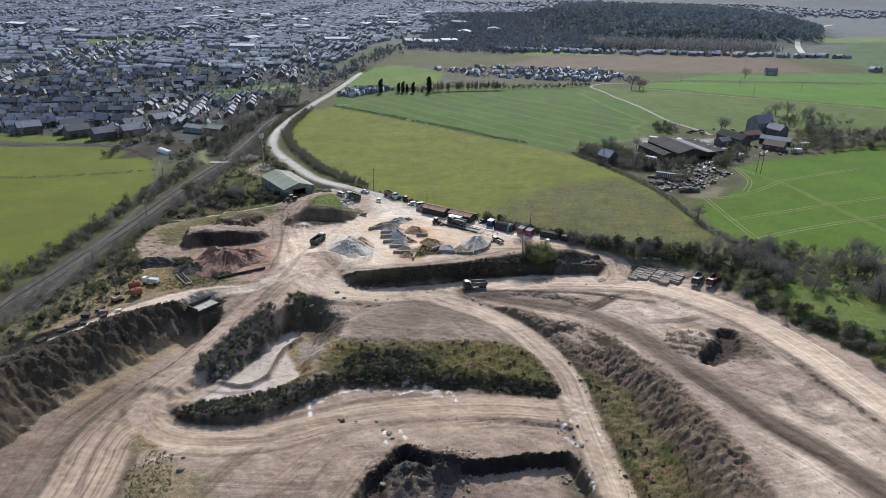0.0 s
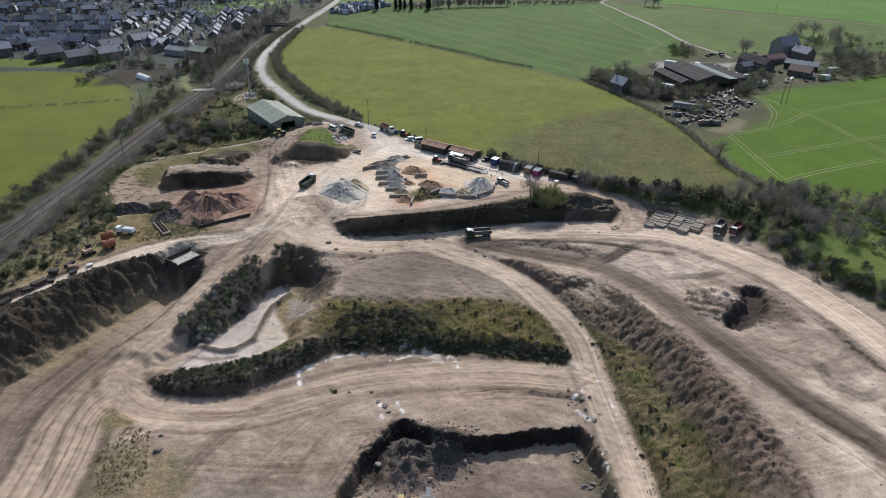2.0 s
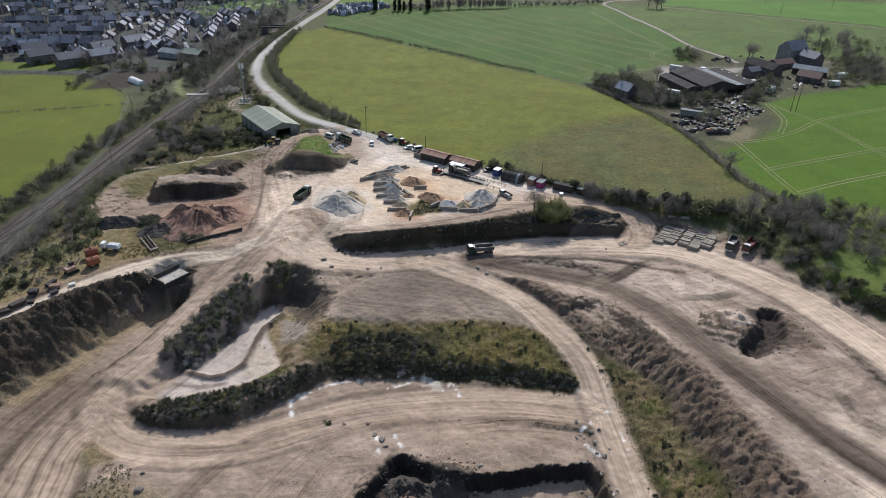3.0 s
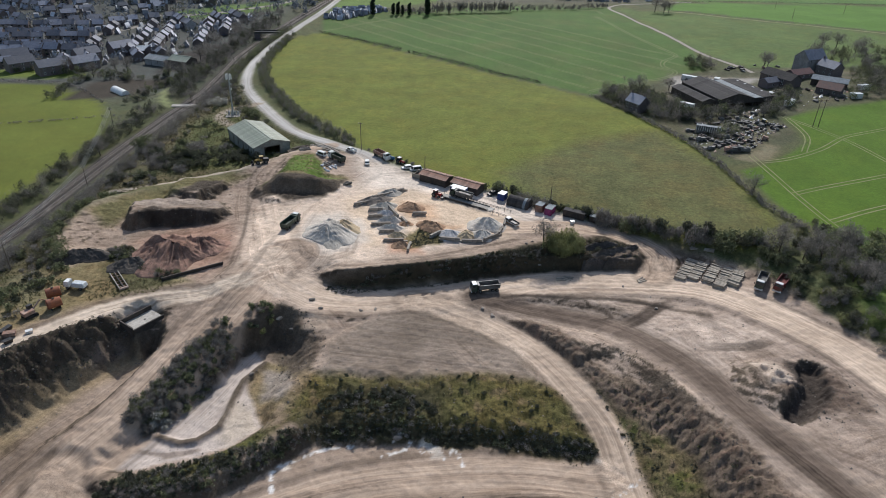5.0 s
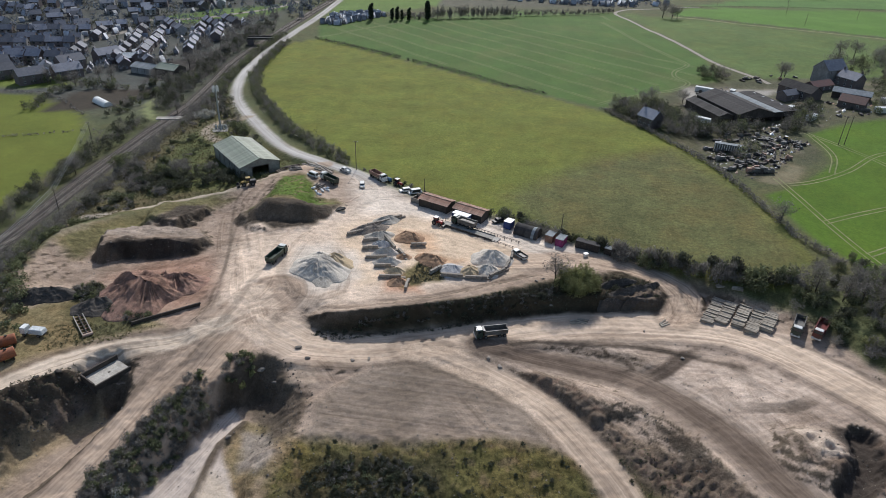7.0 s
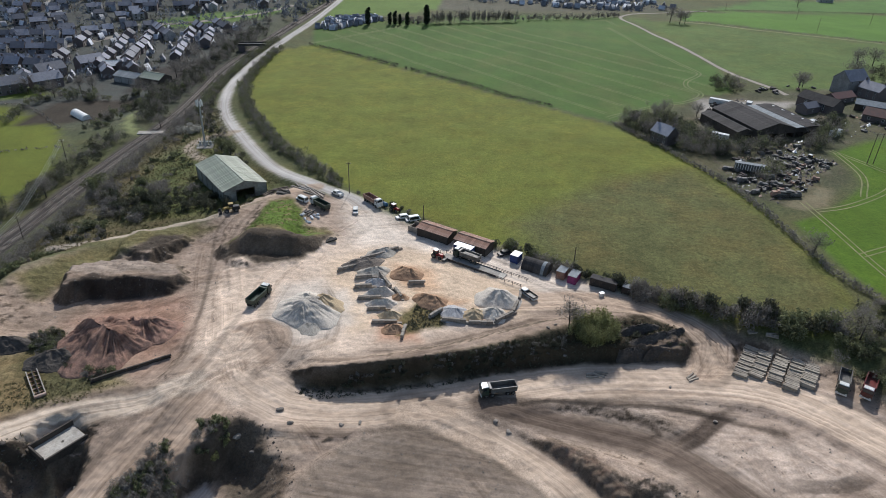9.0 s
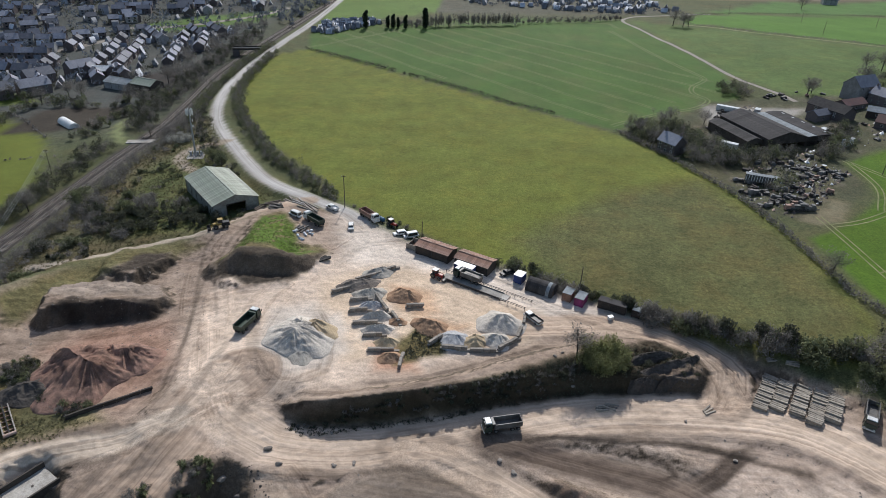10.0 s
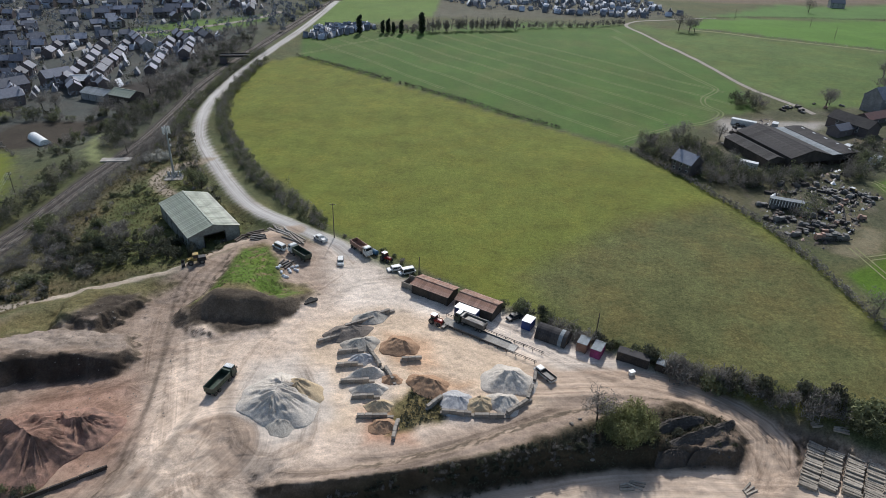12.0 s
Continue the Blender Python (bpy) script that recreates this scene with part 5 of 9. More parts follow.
def ribbon(name, line, half, material, lift, label, category, kind="structure"):
    """A flat strip on the ground along a line."""
    pts = rounded([p[:2] for p in line], 3.0)
    way = np.gradient(pts, axis=0)
    way /= np.linalg.norm(way, axis=1)[:, None] + 1e-9
    side = np.stack([-way[:, 1], way[:, 0]], 1)
    across = np.array([-1, 0, 1]) * half
    xy = pts[:, None] + side[:, None] * across[None, :, None]
    z = level(xy[..., 0], xy[..., 1]) + lift
    v = np.concatenate([xy, z[..., None]], -1).reshape(-1, 3)
    k = np.arange(len(pts) - 1)[:, None] * 3 + np.arange(2)[None]
    f = np.stack([k + 1, k, k + 3, k + 4], -1).reshape(-1, 4)
    return tagged(new(name, quick_mesh(name, v, f, material)), label, category, kind=kind)


def heap(name, x, y, rx, ry, tall, material, label, seed, turn=0.0, crest=0.0, rough=0.12, group="stockpiles", rings=22, sectors=72, gullies=0.0):
    """A tipped pile with a worn, uneven surface. crest: how far the top is drawn out along its length."""
    rng = np.random.default_rng(seed)
    ph = rng.random(6) * 6.28
    verts, faces = [], []
    c, s = math.cos(radians(turn)), math.sin(radians(turn))
    for i in range(rings + 1):
        u = i / rings
        for j in range(sectors):
            a = 6.2832 * j / sectors
            edge = 1 + 0.10 * math.sin(2 * a + ph[0]) + 0.08 * math.sin(3 * a + ph[1]) + 0.05 * math.sin(7 * a + ph[2])
            px, py = math.cos(a) * rx * u * edge, math.sin(a) * ry * u * edge
            px += crest * rx * math.cos(a) * (1 - u) * 0.9
            h = (1 - u) ** 1.05 if u < 0.85 else 0.15 ** 1.05 * (1 - u) / 0.15
            n1 = noise.noise(Vector((2.2 * math.cos(a) + seed, 2.2 * math.sin(a), 1.3 * u + seed)))
            n2 = noise.noise(Vector((5.5 * math.cos(a) * (0.4 + u), 5.5 * math.sin(a) * (0.4 + u), 2.0 * u + 3 * seed)))
            n3 = noise.noise(Vector((9 * math.cos(a), 9 * math.sin(a), 0.7 * u + 5 * seed)))
            gully = 1 + 0.9 * rough * n3 * u * (1.2 - u) * 3 + 2.2 * rough * (n1 + 0.7 * n2) * (2.2 * u * (1 - u) + 0.35)
            if gullies:
                cut = abs(noise.noise(Vector((10 * math.cos(a), 10 * math.sin(a), 0.5 * u + seed)))) + 0.6 * abs(noise.noise(Vector((21 * math.cos(a), 21 * math.sin(a), 0.8 * u + 2 * seed))))
                gully += gullies * (cut - 0.35) * min(1.0, 3 * u) * (1.25 - u)
            gx, gy = x + c * px - s * py, y + s * px + c * py
            verts.append((gx, gy, tall * h * gully - (0.35 if i == rings else 0)))
    xs, ys = np.array([v[0] for v in verts]), np.array([v[1] for v in verts])
    zs = level(xs, ys)
    base = zs[-sectors:].mean()
    w = np.clip(np.array([v[2] for v in verts]) / tall * 2, 0, 1)
    lump = (0.05 * tall + 0.12) * min(1.0, rough / 0.3) * (ripple(xs, ys, 3.2, seed) + 0.4 * ripple(xs, ys, 1.5, seed + 2)) * w
    verts = [(a, b, d + e) for (a, b, d), e in zip(verts, lump)]
    foot = height(x, y)
    verts = [(a - x, b - y, d + (zg * (1 - ww) + base * ww) - foot) for (a, b, d), zg, ww in zip(verts, zs, w)]
    for i in range(rings):
        for j in range(sectors):
            k, n = i * sectors, (j + 1) % sectors
            faces.append((k + j, k + sectors + j, k + sectors + n, k + n))
    me = bpy.data.meshes.new(name)
    me.from_pydata(verts, [], faces)
    me.polygons.foreach_set("use_smooth", np.ones(len(me.polygons), bool))
    me.materials.append(M[material])
    ob = new(name, me)
    ob.matrix_basis = pose(x, y, height(x, y))
    return tagged(ob, label, "stockpile", group)

# ---- vehicles ----
def wheel_mesh(radius, width):
    tyre, rim = Shape(), Shape()
    tyre.tube([(0, -width / 2, 0), (0, -width * 0.36, 0), (0, width * 0.36, 0), (0, width / 2, 0)], radius, 14)
    for k in list(range(14)) + list(range(42, 56)):
        p = tyre.v[k]
        tyre.v[k] = (p[0] * 0.88, p[1], p[2] * 0.88)
    rim.tube([(0, -width / 2 - 0.015, 0), (0, width / 2 + 0.015, 0)], radius * 0.55, 10)
    return tyre.mesh("tyre", "rubber"), rim.mesh("rim", "body_grey")


def wheels(parent, spots, radius, width):
    tyre, rim = wheel_mesh(radius, width)
    for x, y in spots:
        w = again("wheel", tyre, parent, x, y, radius)
        again("rim", rim, w)


def tipper_truck(name, x, y, turn, cab, body, load, label, z=None):
    """An eight-wheel tipper lorry, 8.9 m long."""
    t = thing(name, x, y, turn, z, label, "tipper truck", "tipper trucks")
    part("chassis", Shape().box(0, 0, 0.75, 8.6, 0.9, 0.28).box(-0.3, 0, 0.6, 5.5, 0.5, 0.2), "steel_dark", t)
    c = Shape().box(3.55, 0, 0.65, 1.75, 2.45, 1.35, taper=0.99).box(3.5, 0, 2.0, 1.62, 2.4, 0.95, taper=0.9, lean=-0.08)
    c = part("cab", c, cab, t, bevel=0.05)
    part("roof_panel", Shape().box(3.42, 0, 2.92, 1.4, 2.1, 0.14, taper=0.85), "steel_white", c, "white cab roof")
    part("windscreen", Shape().box(4.29, 0, 2.1, 0.08, 2.05, 0.72, lean=-0.12), "glass_dark", c, "dark raked windscreen")
    for side in (-1, 1):
        part("side_window", Shape().box(3.6, side * 1.165, 2.1, 0.95, 0.05, 0.6, taper=0.93), "glass_dark", c)
        part("mirror", Shape().box(4.3, side * 1.42, 2.0, 0.12, 0.22, 0.55), "steel_dark", c)
        part("headlight", Shape().box(4.44, side * 0.9, 0.85, 0.06, 0.4, 0.22), "lamp_clear", c)
    part("bumper", Shape().box(4.42, 0, 0.45, 0.2, 2.45, 0.38), "steel_white", c, "pale front bumper")
    b = Shape()
    b.box(-1.05, 0, 1.15, 6.2, 2.3, 0.12)
    for side in (-1, 1):
        b.box(-1.05, side * 1.2, 1.15, 6.2, 0.1, 1.35, lean=0.0)
        for k in range(6):
            b.box(-3.8 + 1.1 * k, side * 1.27, 1.15, 0.12, 0.08, 1.33)
        b.box(-1.05, side * 1.23, 2.48, 6.3, 0.18, 0.1)
    b.box(2.05, 0, 1.15, 0.1, 2.4, 1.6).box(2.3, 0, 2.7, 0.55, 2.3, 0.06)
    b = part("tipper_body", b, body, t)
    part("tailgate", Shape().box(-4.15, 0, 1.2, 0.08, 2.4, 1.25), body, b)
    if load:
        part("load", Shape().box(-1.05, 0, 1.3, 6.0, 2.2, 0.75, taper=0.8).box(-1.0, 0, 2.05, 4.6, 1.6, 0.3, taper=0.4), "gravel_grey", b, "heaped load of grey gravel")
    wheels(t, [(a, s * 1.03) for a in (3.25, 1.75, -2.0, -3.35) for s in (-1, 1)], 0.52, 0.4)
    return t


def car(name, x, y, turn, paint, label, kind="suv", z=None, category="car"):
    t = thing(name, x, y, turn, z, label, category, "parked cars and vans")
    lengths = {"suv": 4.6, "van": 5.2, "pickup": 5.3, "flatbed": 6.0}
    n = lengths[kind]
    b = Shape().box(0, 0, 0.38, n, 1.85, 0.55, taper=0.97)
    if kind in ("suv", "van"):
        b.box(-0.35 if kind == "suv" else -0.2, 0, 0.9, n * (0.66 if kind == "suv" else 0.8), 1.75, 0.72 if kind == "suv" else 1.15, taper=0.84)
    else:
        b.box(0.55 if kind == "pickup" else 1.6, 0, 0.9, 1.9, 1.75, 0.8, taper=0.84)
    body = part("body", b, paint, t, bevel=0.06)
    roof_z = {"suv": 1.62, "van": 2.05, "pickup": 1.7, "flatbed": 1.7}[kind]
    cx, w = {"suv": (-0.35, n * 0.66), "van": (-0.2, n * 0.8), "pickup": (0.55, 1.9), "flatbed": (1.6, 1.9)}[kind]
    part("windscreen", Shape().box(cx + w / 2 - 0.08, 0, 1.0, 0.1, 1.5, roof_z - 1.15, lean=-0.16), "glass_dark", body)
    part("rear_window", Shape().box(cx - w / 2 + 0.08, 0, 1.0, 0.1, 1.45, roof_z - 1.2, lean=0.16), "glass_dark", body)
    for s in (-1, 1):
        part("side_window", Shape().box(cx, s * 0.86, 1.0, w * 0.78, 0.06, roof_z - 1.2, taper=0.9), "glass_dark", body)
        part("headlight", Shape().box(n / 2, s * 0.68, 0.62, 0.05, 0.35, 0.16), "lamp_clear", body)
    if kind in ("pickup", "flatbed"):
        bx, bn = (-1.5, 2.2) if kind == "pickup" else (-1.1, 3.6)
        bed = Shape().box(bx, 0, 0.92, bn, 1.8, 0.06)
        for s in (-1, 1):
            bed.box(bx, s * 0.92, 0.92, bn, 0.06, 0.42)
        bed.box(bx - bn / 2, 0, 0.92, 0.06, 1.85, 0.42).box(bx + bn / 2, 0, 0.92, 0.06, 1.85, 0.6)
        part("load_bed", bed, "steel_dark" if kind == "flatbed" else paint, t, "open load bed")
    wheels(t, [(a, s * 0.82) for a in (n * 0.31, -n * 0.29) for s in (-1, 1)], 0.36, 0.24)
    return t


def tractor(name, x, y, turn, paint, label, loader=False):
    t = thing(name, x, y, turn, None, label, "tractor")
    part("bonnet", Shape().box(1.1, 0, 0.9, 1.9, 0.8, 0.75, taper=0.92), paint, t, bevel=0.06)
    cab = part("cab", Shape().box(-0.5, 0, 0.9, 1.5, 1.5, 0.5).box(-0.5, 0, 2.45, 1.6, 1.6, 0.16), paint, t, bevel=0.04)
    part("cab_glass", Shape().box(-0.5, 0, 1.4, 1.4, 1.4, 1.05, taper=0.95), "glass_dark", cab, "tinted cab glass")
    part("roof_panel", Shape().box(-0.5, 0, 2.62, 1.5, 1.5, 0.08), "steel_white", cab)
    part("exhaust", Shape().tube([(0.75, 0.45, 1.6), (0.75, 0.45, 2.7)], 0.06), "steel_dark", t)
    if loader:
        part("boom", Shape().tube([(-0.4, 0.7, 1.5), (1.6, 0.7, 1.7), (2.7, 0.7, 0.6)], 0.1).tube([(-0.4, -0.7, 1.5), (1.6, -0.7, 1.7), (2.7, -0.7, 0.6)], 0.1), paint, t)
        part("bucket", Shape().prism([(-1.1, 0.1), (1.1, 0.1), (1.1, 0.8), (-1.1, 0.8)], 2.6, 3.3), "body_grey", t)
    tyre, rim = wheel_mesh(0.85, 0.5)
    for s in (-1, 1):
        again("rim", rim, again("rear_wheel", tyre, t, -0.7, s * 0.95, 0.85))
    tyre, rim = wheel_mesh(0.6, 0.4)
    for s in (-1, 1):
        again("rim", rim, again("front_wheel", tyre, t, 1.5, s * 0.85, 0.6))
    return t


def wheel_loader(x, y, turn):
    t = thing("wheel_loader", x, y, turn, None, "yellow and black wheel loader with its bucket down", "wheel loader")
    part("rear_body", Shape().box(-1.6, 0, 0.9, 2.6, 1.9, 1.15, taper=0.94), "steel_dark", t, bevel=0.06)
    cab = part("cab", Shape().box(-0.1, 0, 1.1, 1.5, 1.5, 0.8).box(-0.1, 0, 3.0, 1.6, 1.65, 0.14), "paint_yellow", t, bevel=0.04)
    part("cab_glass", Shape().box(-0.1, 0, 1.9, 1.35, 1.4, 1.1), "glass_dark", cab)
    part("front_frame", Shape().box(1.3, 0, 0.8, 1.6, 1.1, 0.9), "paint_yellow", t)
    for s in (-1, 1):
        part("lift_arm", Shape().tube([(0.9, s * 0.5, 1.9), (2.4, s * 0.5, 1.5), (3.2, s * 0.5, 0.6)], 0.14), "paint_yellow", t)
    part("bucket", Shape().prism([(-1.4, 0.05), (1.4, 0.05), (1.4, 1.2), (-1.4, 1.2)], 3.1, 3.2).box(3.6, 0, 0.05, 1.0, 2.8, 0.1).box(3.6, -1.4, 0.05, 1.0, 0.08, 0.9, taper=0.6).box(3.6, 1.4, 0.05, 1.0, 0.08, 0.9, taper=0.6), "steel_dark", t)
    wheels(t, [(a, s * 1.05) for a in (1.5, -1.6) for s in (-1, 1)], 0.78, 0.55)
    return t


tipper_truck("tipper_truck", -50.5, 229, 72, "truck_green", "truck_green", False, "dark green tipper truck with white cab roof on bare earth")
tipper_truck("tipper_truck", 13, 201.6, 194, "truck_green", "body_grey", False, "dark green eight-wheel tipper truck raising dust on the road")
tipper_truck("tipper_truck", 5.5, 254.5, 148, "truck_green", "body_grey", True, "grey tipper truck loaded with gravel on the weighbridge", z=height(5.5, 254.5) + 0.35)
tipper_truck("tipper_truck", -45, 286, 138, "steel_white", "truck_green", False, "tipper truck with white cab and dark empty body in the yard")
tipper_truck("tipper_truck", -27.5, 291, -48, "steel_white", "rust", False, "tipper truck with white cab and rusty red body by the hedge")
tipper_truck("tipper_truck", 94.5, 206, -122, "truck_green", "body_grey", False, "tipper truck with white roof parked beside the concrete beams")
tipper_truck("tipper_truck", 99.3, 204, -128, "truck_red", "truck_red", False, "dark red tipper truck parked at the quarry edge")
car("van", -52, 290, 145, "steel_white", "white van parked beside the spoil mound", "van", category="van")
car("pickup", -41, 297, 140, "steel_white", "white pickup with open bed at the yard gate", "pickup", category="pickup")
car("car", -32.5, 283.5, -82, "steel_white", "white estate car crossing the pale yard", "suv")
car("car", -16.3, 281, 205, "steel_white", "white estate car parked by the hedge", "suv")
car("car", -12.6, 280, 205, "steel_white", "white off-road car parked by the rusty shed", "van")
car("car", 17, 259, 215, "steel_dark", "dark car parked between the sheds", "suv")
car("flatbed_truck", 22.5, 236.5, 128, "steel_white", "flatbed pickup with white cab and dark bed", "flatbed", category="pickup")
tractor("tractor", -19.5, 287.5, -40, "paint_red", "red tractor with white cab roof by the hedge")
tractor("telehandler", -3.5, 255.5, -35, "paint_red", "red loader tractor with a front bucket", True)
wheel_loader(-74, 280, 205)
bowser = thing("bowser", -23.5, 290.5, -40, None, "blue steel water bowser trailer by the hedge", "trailer")
part("tank", Shape().tube([(-1.4, 0, 1.3), (-1.2, 0, 1.3), (1.2, 0, 1.3), (1.4, 0, 1.3)], 0.75, 12), "paint_teal", bowser, smooth_faces=True)
part("chassis", Shape().box(0, 0, 0.5, 3.2, 1.2, 0.15).box(2.0, 0, 0.55, 1.0, 0.12, 0.1), "steel_dark", bowser)
wheels(bowser, [(-0.2, -0.75), (-0.2, 0.75)], 0.42, 0.28)


# ---- buildings of the yard ----
def gable_shed(name, x, y, turn, length, width, eaves, ridge, wall, roof, label, sheet=1.1, door=None, z=None, category="shed", lights=0, group=""):
    """A shed with its ridge along x, roofed in separate sheets. door: (width, height) of an opening in the +x end."""
    t = thing(name, x, y, turn, z, label, category, group)
    half = width / 2
    for s in (-1, 1):
        part("side_wall", Shape().box(0, s * (half - 0.1), -0.4, length, 0.2, eaves + 0.4), wall, t)
        for k in range(int(length / 5) + 1):
            part("wall_post", Shape().box(-length / 2 + 0.15 + k * (length - 0.3) / int(length / 5), s * (half + 0.03), -0.4, 0.22, 0.1, eaves + 0.35), "steel_dark", t)
    gable = [(-half, -0.4), (half, -0.4), (half, eaves), (0, ridge), (-half, eaves)]
    part("end_wall", Shape().prism(gable, -length / 2, -length / 2 + 0.2), wall, t)
    if door:
        w, h = door
        e = Shape()
        for s in (-1, 1):
            e.prism([(s * half, -0.4), (s * w / 2, -0.4), (s * w / 2, h), (s * half, h)], length / 2 - 0.2, length / 2)
        e.prism([(-half, h), (half, h), (half, eaves), (0, ridge), (-half, eaves)], length / 2 - 0.2, length / 2)
        part("end_wall", e, wall, t)
        part("door_frame", Shape().box(length / 2, w / 2 + 0.1, 0, 0.3, 0.2, h).box(length / 2, -w / 2 - 0.1, 0, 0.3, 0.2, h).box(length / 2, 0, h, 0.3, w + 0.4, 0.25), "steel_dark", t)
        part("floor_slab", Shape().box(0, 0, -0.3, length - 0.5, width - 0.5, 0.33), "concrete_dark", t)
    else:
        part("end_wall", Shape().prism(gable, length / 2 - 0.2, length / 2), wall, t)
    n = max(4, int(length / sheet))
    w = (length + 0.6) / n
    rise = ridge - eaves
    mesh = {}
    for s in (-1, 1):
        sh = Shape()
        sh.prism([(s * (half + 0.35), eaves - 0.35 * rise / half + 0.03), (0.0, ridge + 0.03), (0.0, ridge + 0.11), (s * (half + 0.35), eaves - 0.35 * rise / half + 0.11)], -w / 2 + 0.02, w / 2 - 0.02)
        sh.prism([(s * (half + 0.35), eaves - 0.35 * rise / half + 0.11), (0.0, ridge + 0.11), (0.0, ridge + 0.17), (s * (half + 0.35), eaves - 0.35 * rise / half + 0.17)], -w / 2 + 0.02, -w / 2 + 0.12)
        mesh[s] = sh.mesh("roof_sheet", roof)
        for k in range(n):
            again("roof_sheet", mesh[s], t, -length / 2 - 0.3 + (k + 0.5) * w)
    part("ridge_cap", Shape().box(0, 0, ridge + 0.08, length + 0.6, 0.5, 0.14), roof, t)
    for k in range(lights):
        part("roof_light", Shape().prism([(-half * 0.55, eaves + rise * 0.45 + 0.14), (-half * 0.30, eaves + rise * 0.70 + 0.14), (-half * 0.30, eaves + rise * 0.70 + 0.24), (-half * 0.55, eaves + rise * 0.45 + 0.24)],
                                         -length / 2 + (k + 0.5) * length / lights - 0.6, -length / 2 + (k + 0.5) * length / lights + 0.6), "roof_light", t, "translucent roof light")
    return t


def site_container(x, y, turn, length, paint, roof, label, tall=2.6, width=2.5):
    t = thing("container", x, y, turn, None, label, "container", "site containers")
    s = Shape().box(0, 0, 0.1, length, width, tall - 0.15)
    n = int(length / 0.5)
    for k in range(n):
        for side in (-1, 1):
            s.box(-length / 2 + (k + 0.5) * length / n, side * (width / 2 + 0.03), 0.2, 0.22, 0.06, tall - 0.4)
    part("body", s, paint, t)
    part("roof", Shape().box(0, 0, tall - 0.05, length + 0.1, width + 0.1, 0.12), roof, t)
    for s in (-1, 1):
        d = part("door", Shape().box(length / 2 + 0.04, s * width / 4, 0.2, 0.08, width / 2 - 0.08, tall - 0.4), paint, t)
        part("lock_rod", Shape().tube([(length / 2 + 0.1, s * 0.35, 0.25), (length / 2 + 0.1, s * 0.35, tall - 0.25)], 0.03), "galvanised", d)
    part("skid", Shape().box(0, -width / 2 + 0.2, -0.15, length, 0.2, 0.27).box(0, width / 2 - 0.2, -0.15, length, 0.2, 0.27), "steel_dark", t)
    return t


gable_shed("portal_shed", -83, 308, -52, 29, 16, 5.0, 7.4, "cladding", "corrugated", "grey-green corrugated steel shed with open front", 1.0, (6.5, 4.2))
gable_shed("rusty_shed", -4.2, 268.8, -30, 11.5, 5.6, 2.9, 3.7, "dark_timber", "rust", "old shed with rusted corrugated roof beside the field hedge", 0.9, group="rusty sheds")
gable_shed("rusty_shed", 7.6, 262.4, -30, 11.0, 5.6, 2.9, 3.7, "dark_timber", "rust", "old shed with red rusted corrugated roof and dark lean-to", 0.9, group="rusty sheds")
lean = thing("lean_to", -10.8, 272.6, -30, None, "roofless dark block store at the shed end", "shed")
part("wall", Shape().box(0, -1.9, -0.2, 4.2, 0.25, 2.0).box(0, 1.9, -0.2, 4.2, 0.25, 2.3).box(-2.0, 0, -0.2, 0.25, 4.0, 1.6), "concrete_dark", lean)
part("scrap_pile", Shape().box(0.2, 0.2, 0, 2.5, 2.4, 0.9, taper=0.5), "rust", lean, "rusty scrap inside")
site_container(4.5, 259.0, -30, 6.1, "paint_blue", "roof_light", "blue steel site office with pale roof beside the weighbridge")
site_container(20.3, 255.5, 60, 3.2, "paint_blue", "roof_light", "blue steel container with pale roof by the hedge")
site_container(33.2, 247.6, 62, 3.6, "rust", "roof_sheet_pale", "rust-brown container with a grey roof")
site_container(36.4, 245.8, 62, 4.2, "paint_pink", "roof_sheet_pale", "magenta container with a weathered grey roof")
site_container(44.5, 243.2, -26, 7.5, "steel_dark", "roof_sheet_dark", "black steel container in the hedge shade", 2.4)
site_container(50.6, 240.8, 60, 2.4, "dark_timber", "roof_sheet_pale", "small dark timber hut with pale roof", 2.2, 2.2)
hut = thing("nissen_hut", 26.2, 251.2, -28, None, "dark arched corrugated hut with a pale end section", "hut")
arc = [(2.7 * math.cos(a), 2.7 * math.sin(a) * 1.1) for a in np.linspace(0, math.pi, 13)]
inner = [(0.95 * a, 0.95 * b) for a, b in arc]
for k in range(8):
    part("roof_sheet", Shape().prism(arc + inner[::-1], -4.0 + k * 1.0, -3.04 + k * 1.0), "roof_sheet_pale" if k == 6 else "roof_sheet_dark", hut, "pale sheet" if k == 6 else "", smooth_faces=False)
for e in (-3.95, 3.9):
    part("end_wall", Shape().prism(inner, e, e + 0.12), "dark_timber", hut)
part("door", Shape().box(4.07, 0, 0, 0.1, 1.2, 2.0), "steel_dark", hut)
box = thing("fuel_box", 43.2, 238.6, 20, None, "small pale steel box on the yard", "tank")
part("body", Shape().box(0, 0, 0, 1.3, 1.0, 1.0), "steel_white", box, bevel=0.04)
part("lid", Shape().box(0, 0, 1.0, 1.4, 1.1, 0.08), "galvanised", box)

bridge = thing("weighbridge", 7.5, 251.2, -31, None, "long steel weighbridge with side rails", "weighbridge")
part("deck", Shape().box(0, 0, 0.0, 17, 3.0, 0.32), "concrete", bridge)
for s in (-1, 1):
    part("kerb_beam", Shape().box(0, s * 1.55, 0, 17, 0.18, 0.6), "steel_dark", bridge)
    rail = part("guard_rail", Shape().tube([(-11, s * 2.1, 0.95), (17, s * 2.1, 0.95)], 0.07).tube([(-11, s * 2.1, 0.55), (17, s * 2.1, 0.55)], 0.05), "steel_dark", bridge)
    for k in range(12):
        part("post", Shape().box(-11 + k * 2.5, s * 2.1, -0.2, 0.12, 0.12, 1.2), "steel_dark", rail)
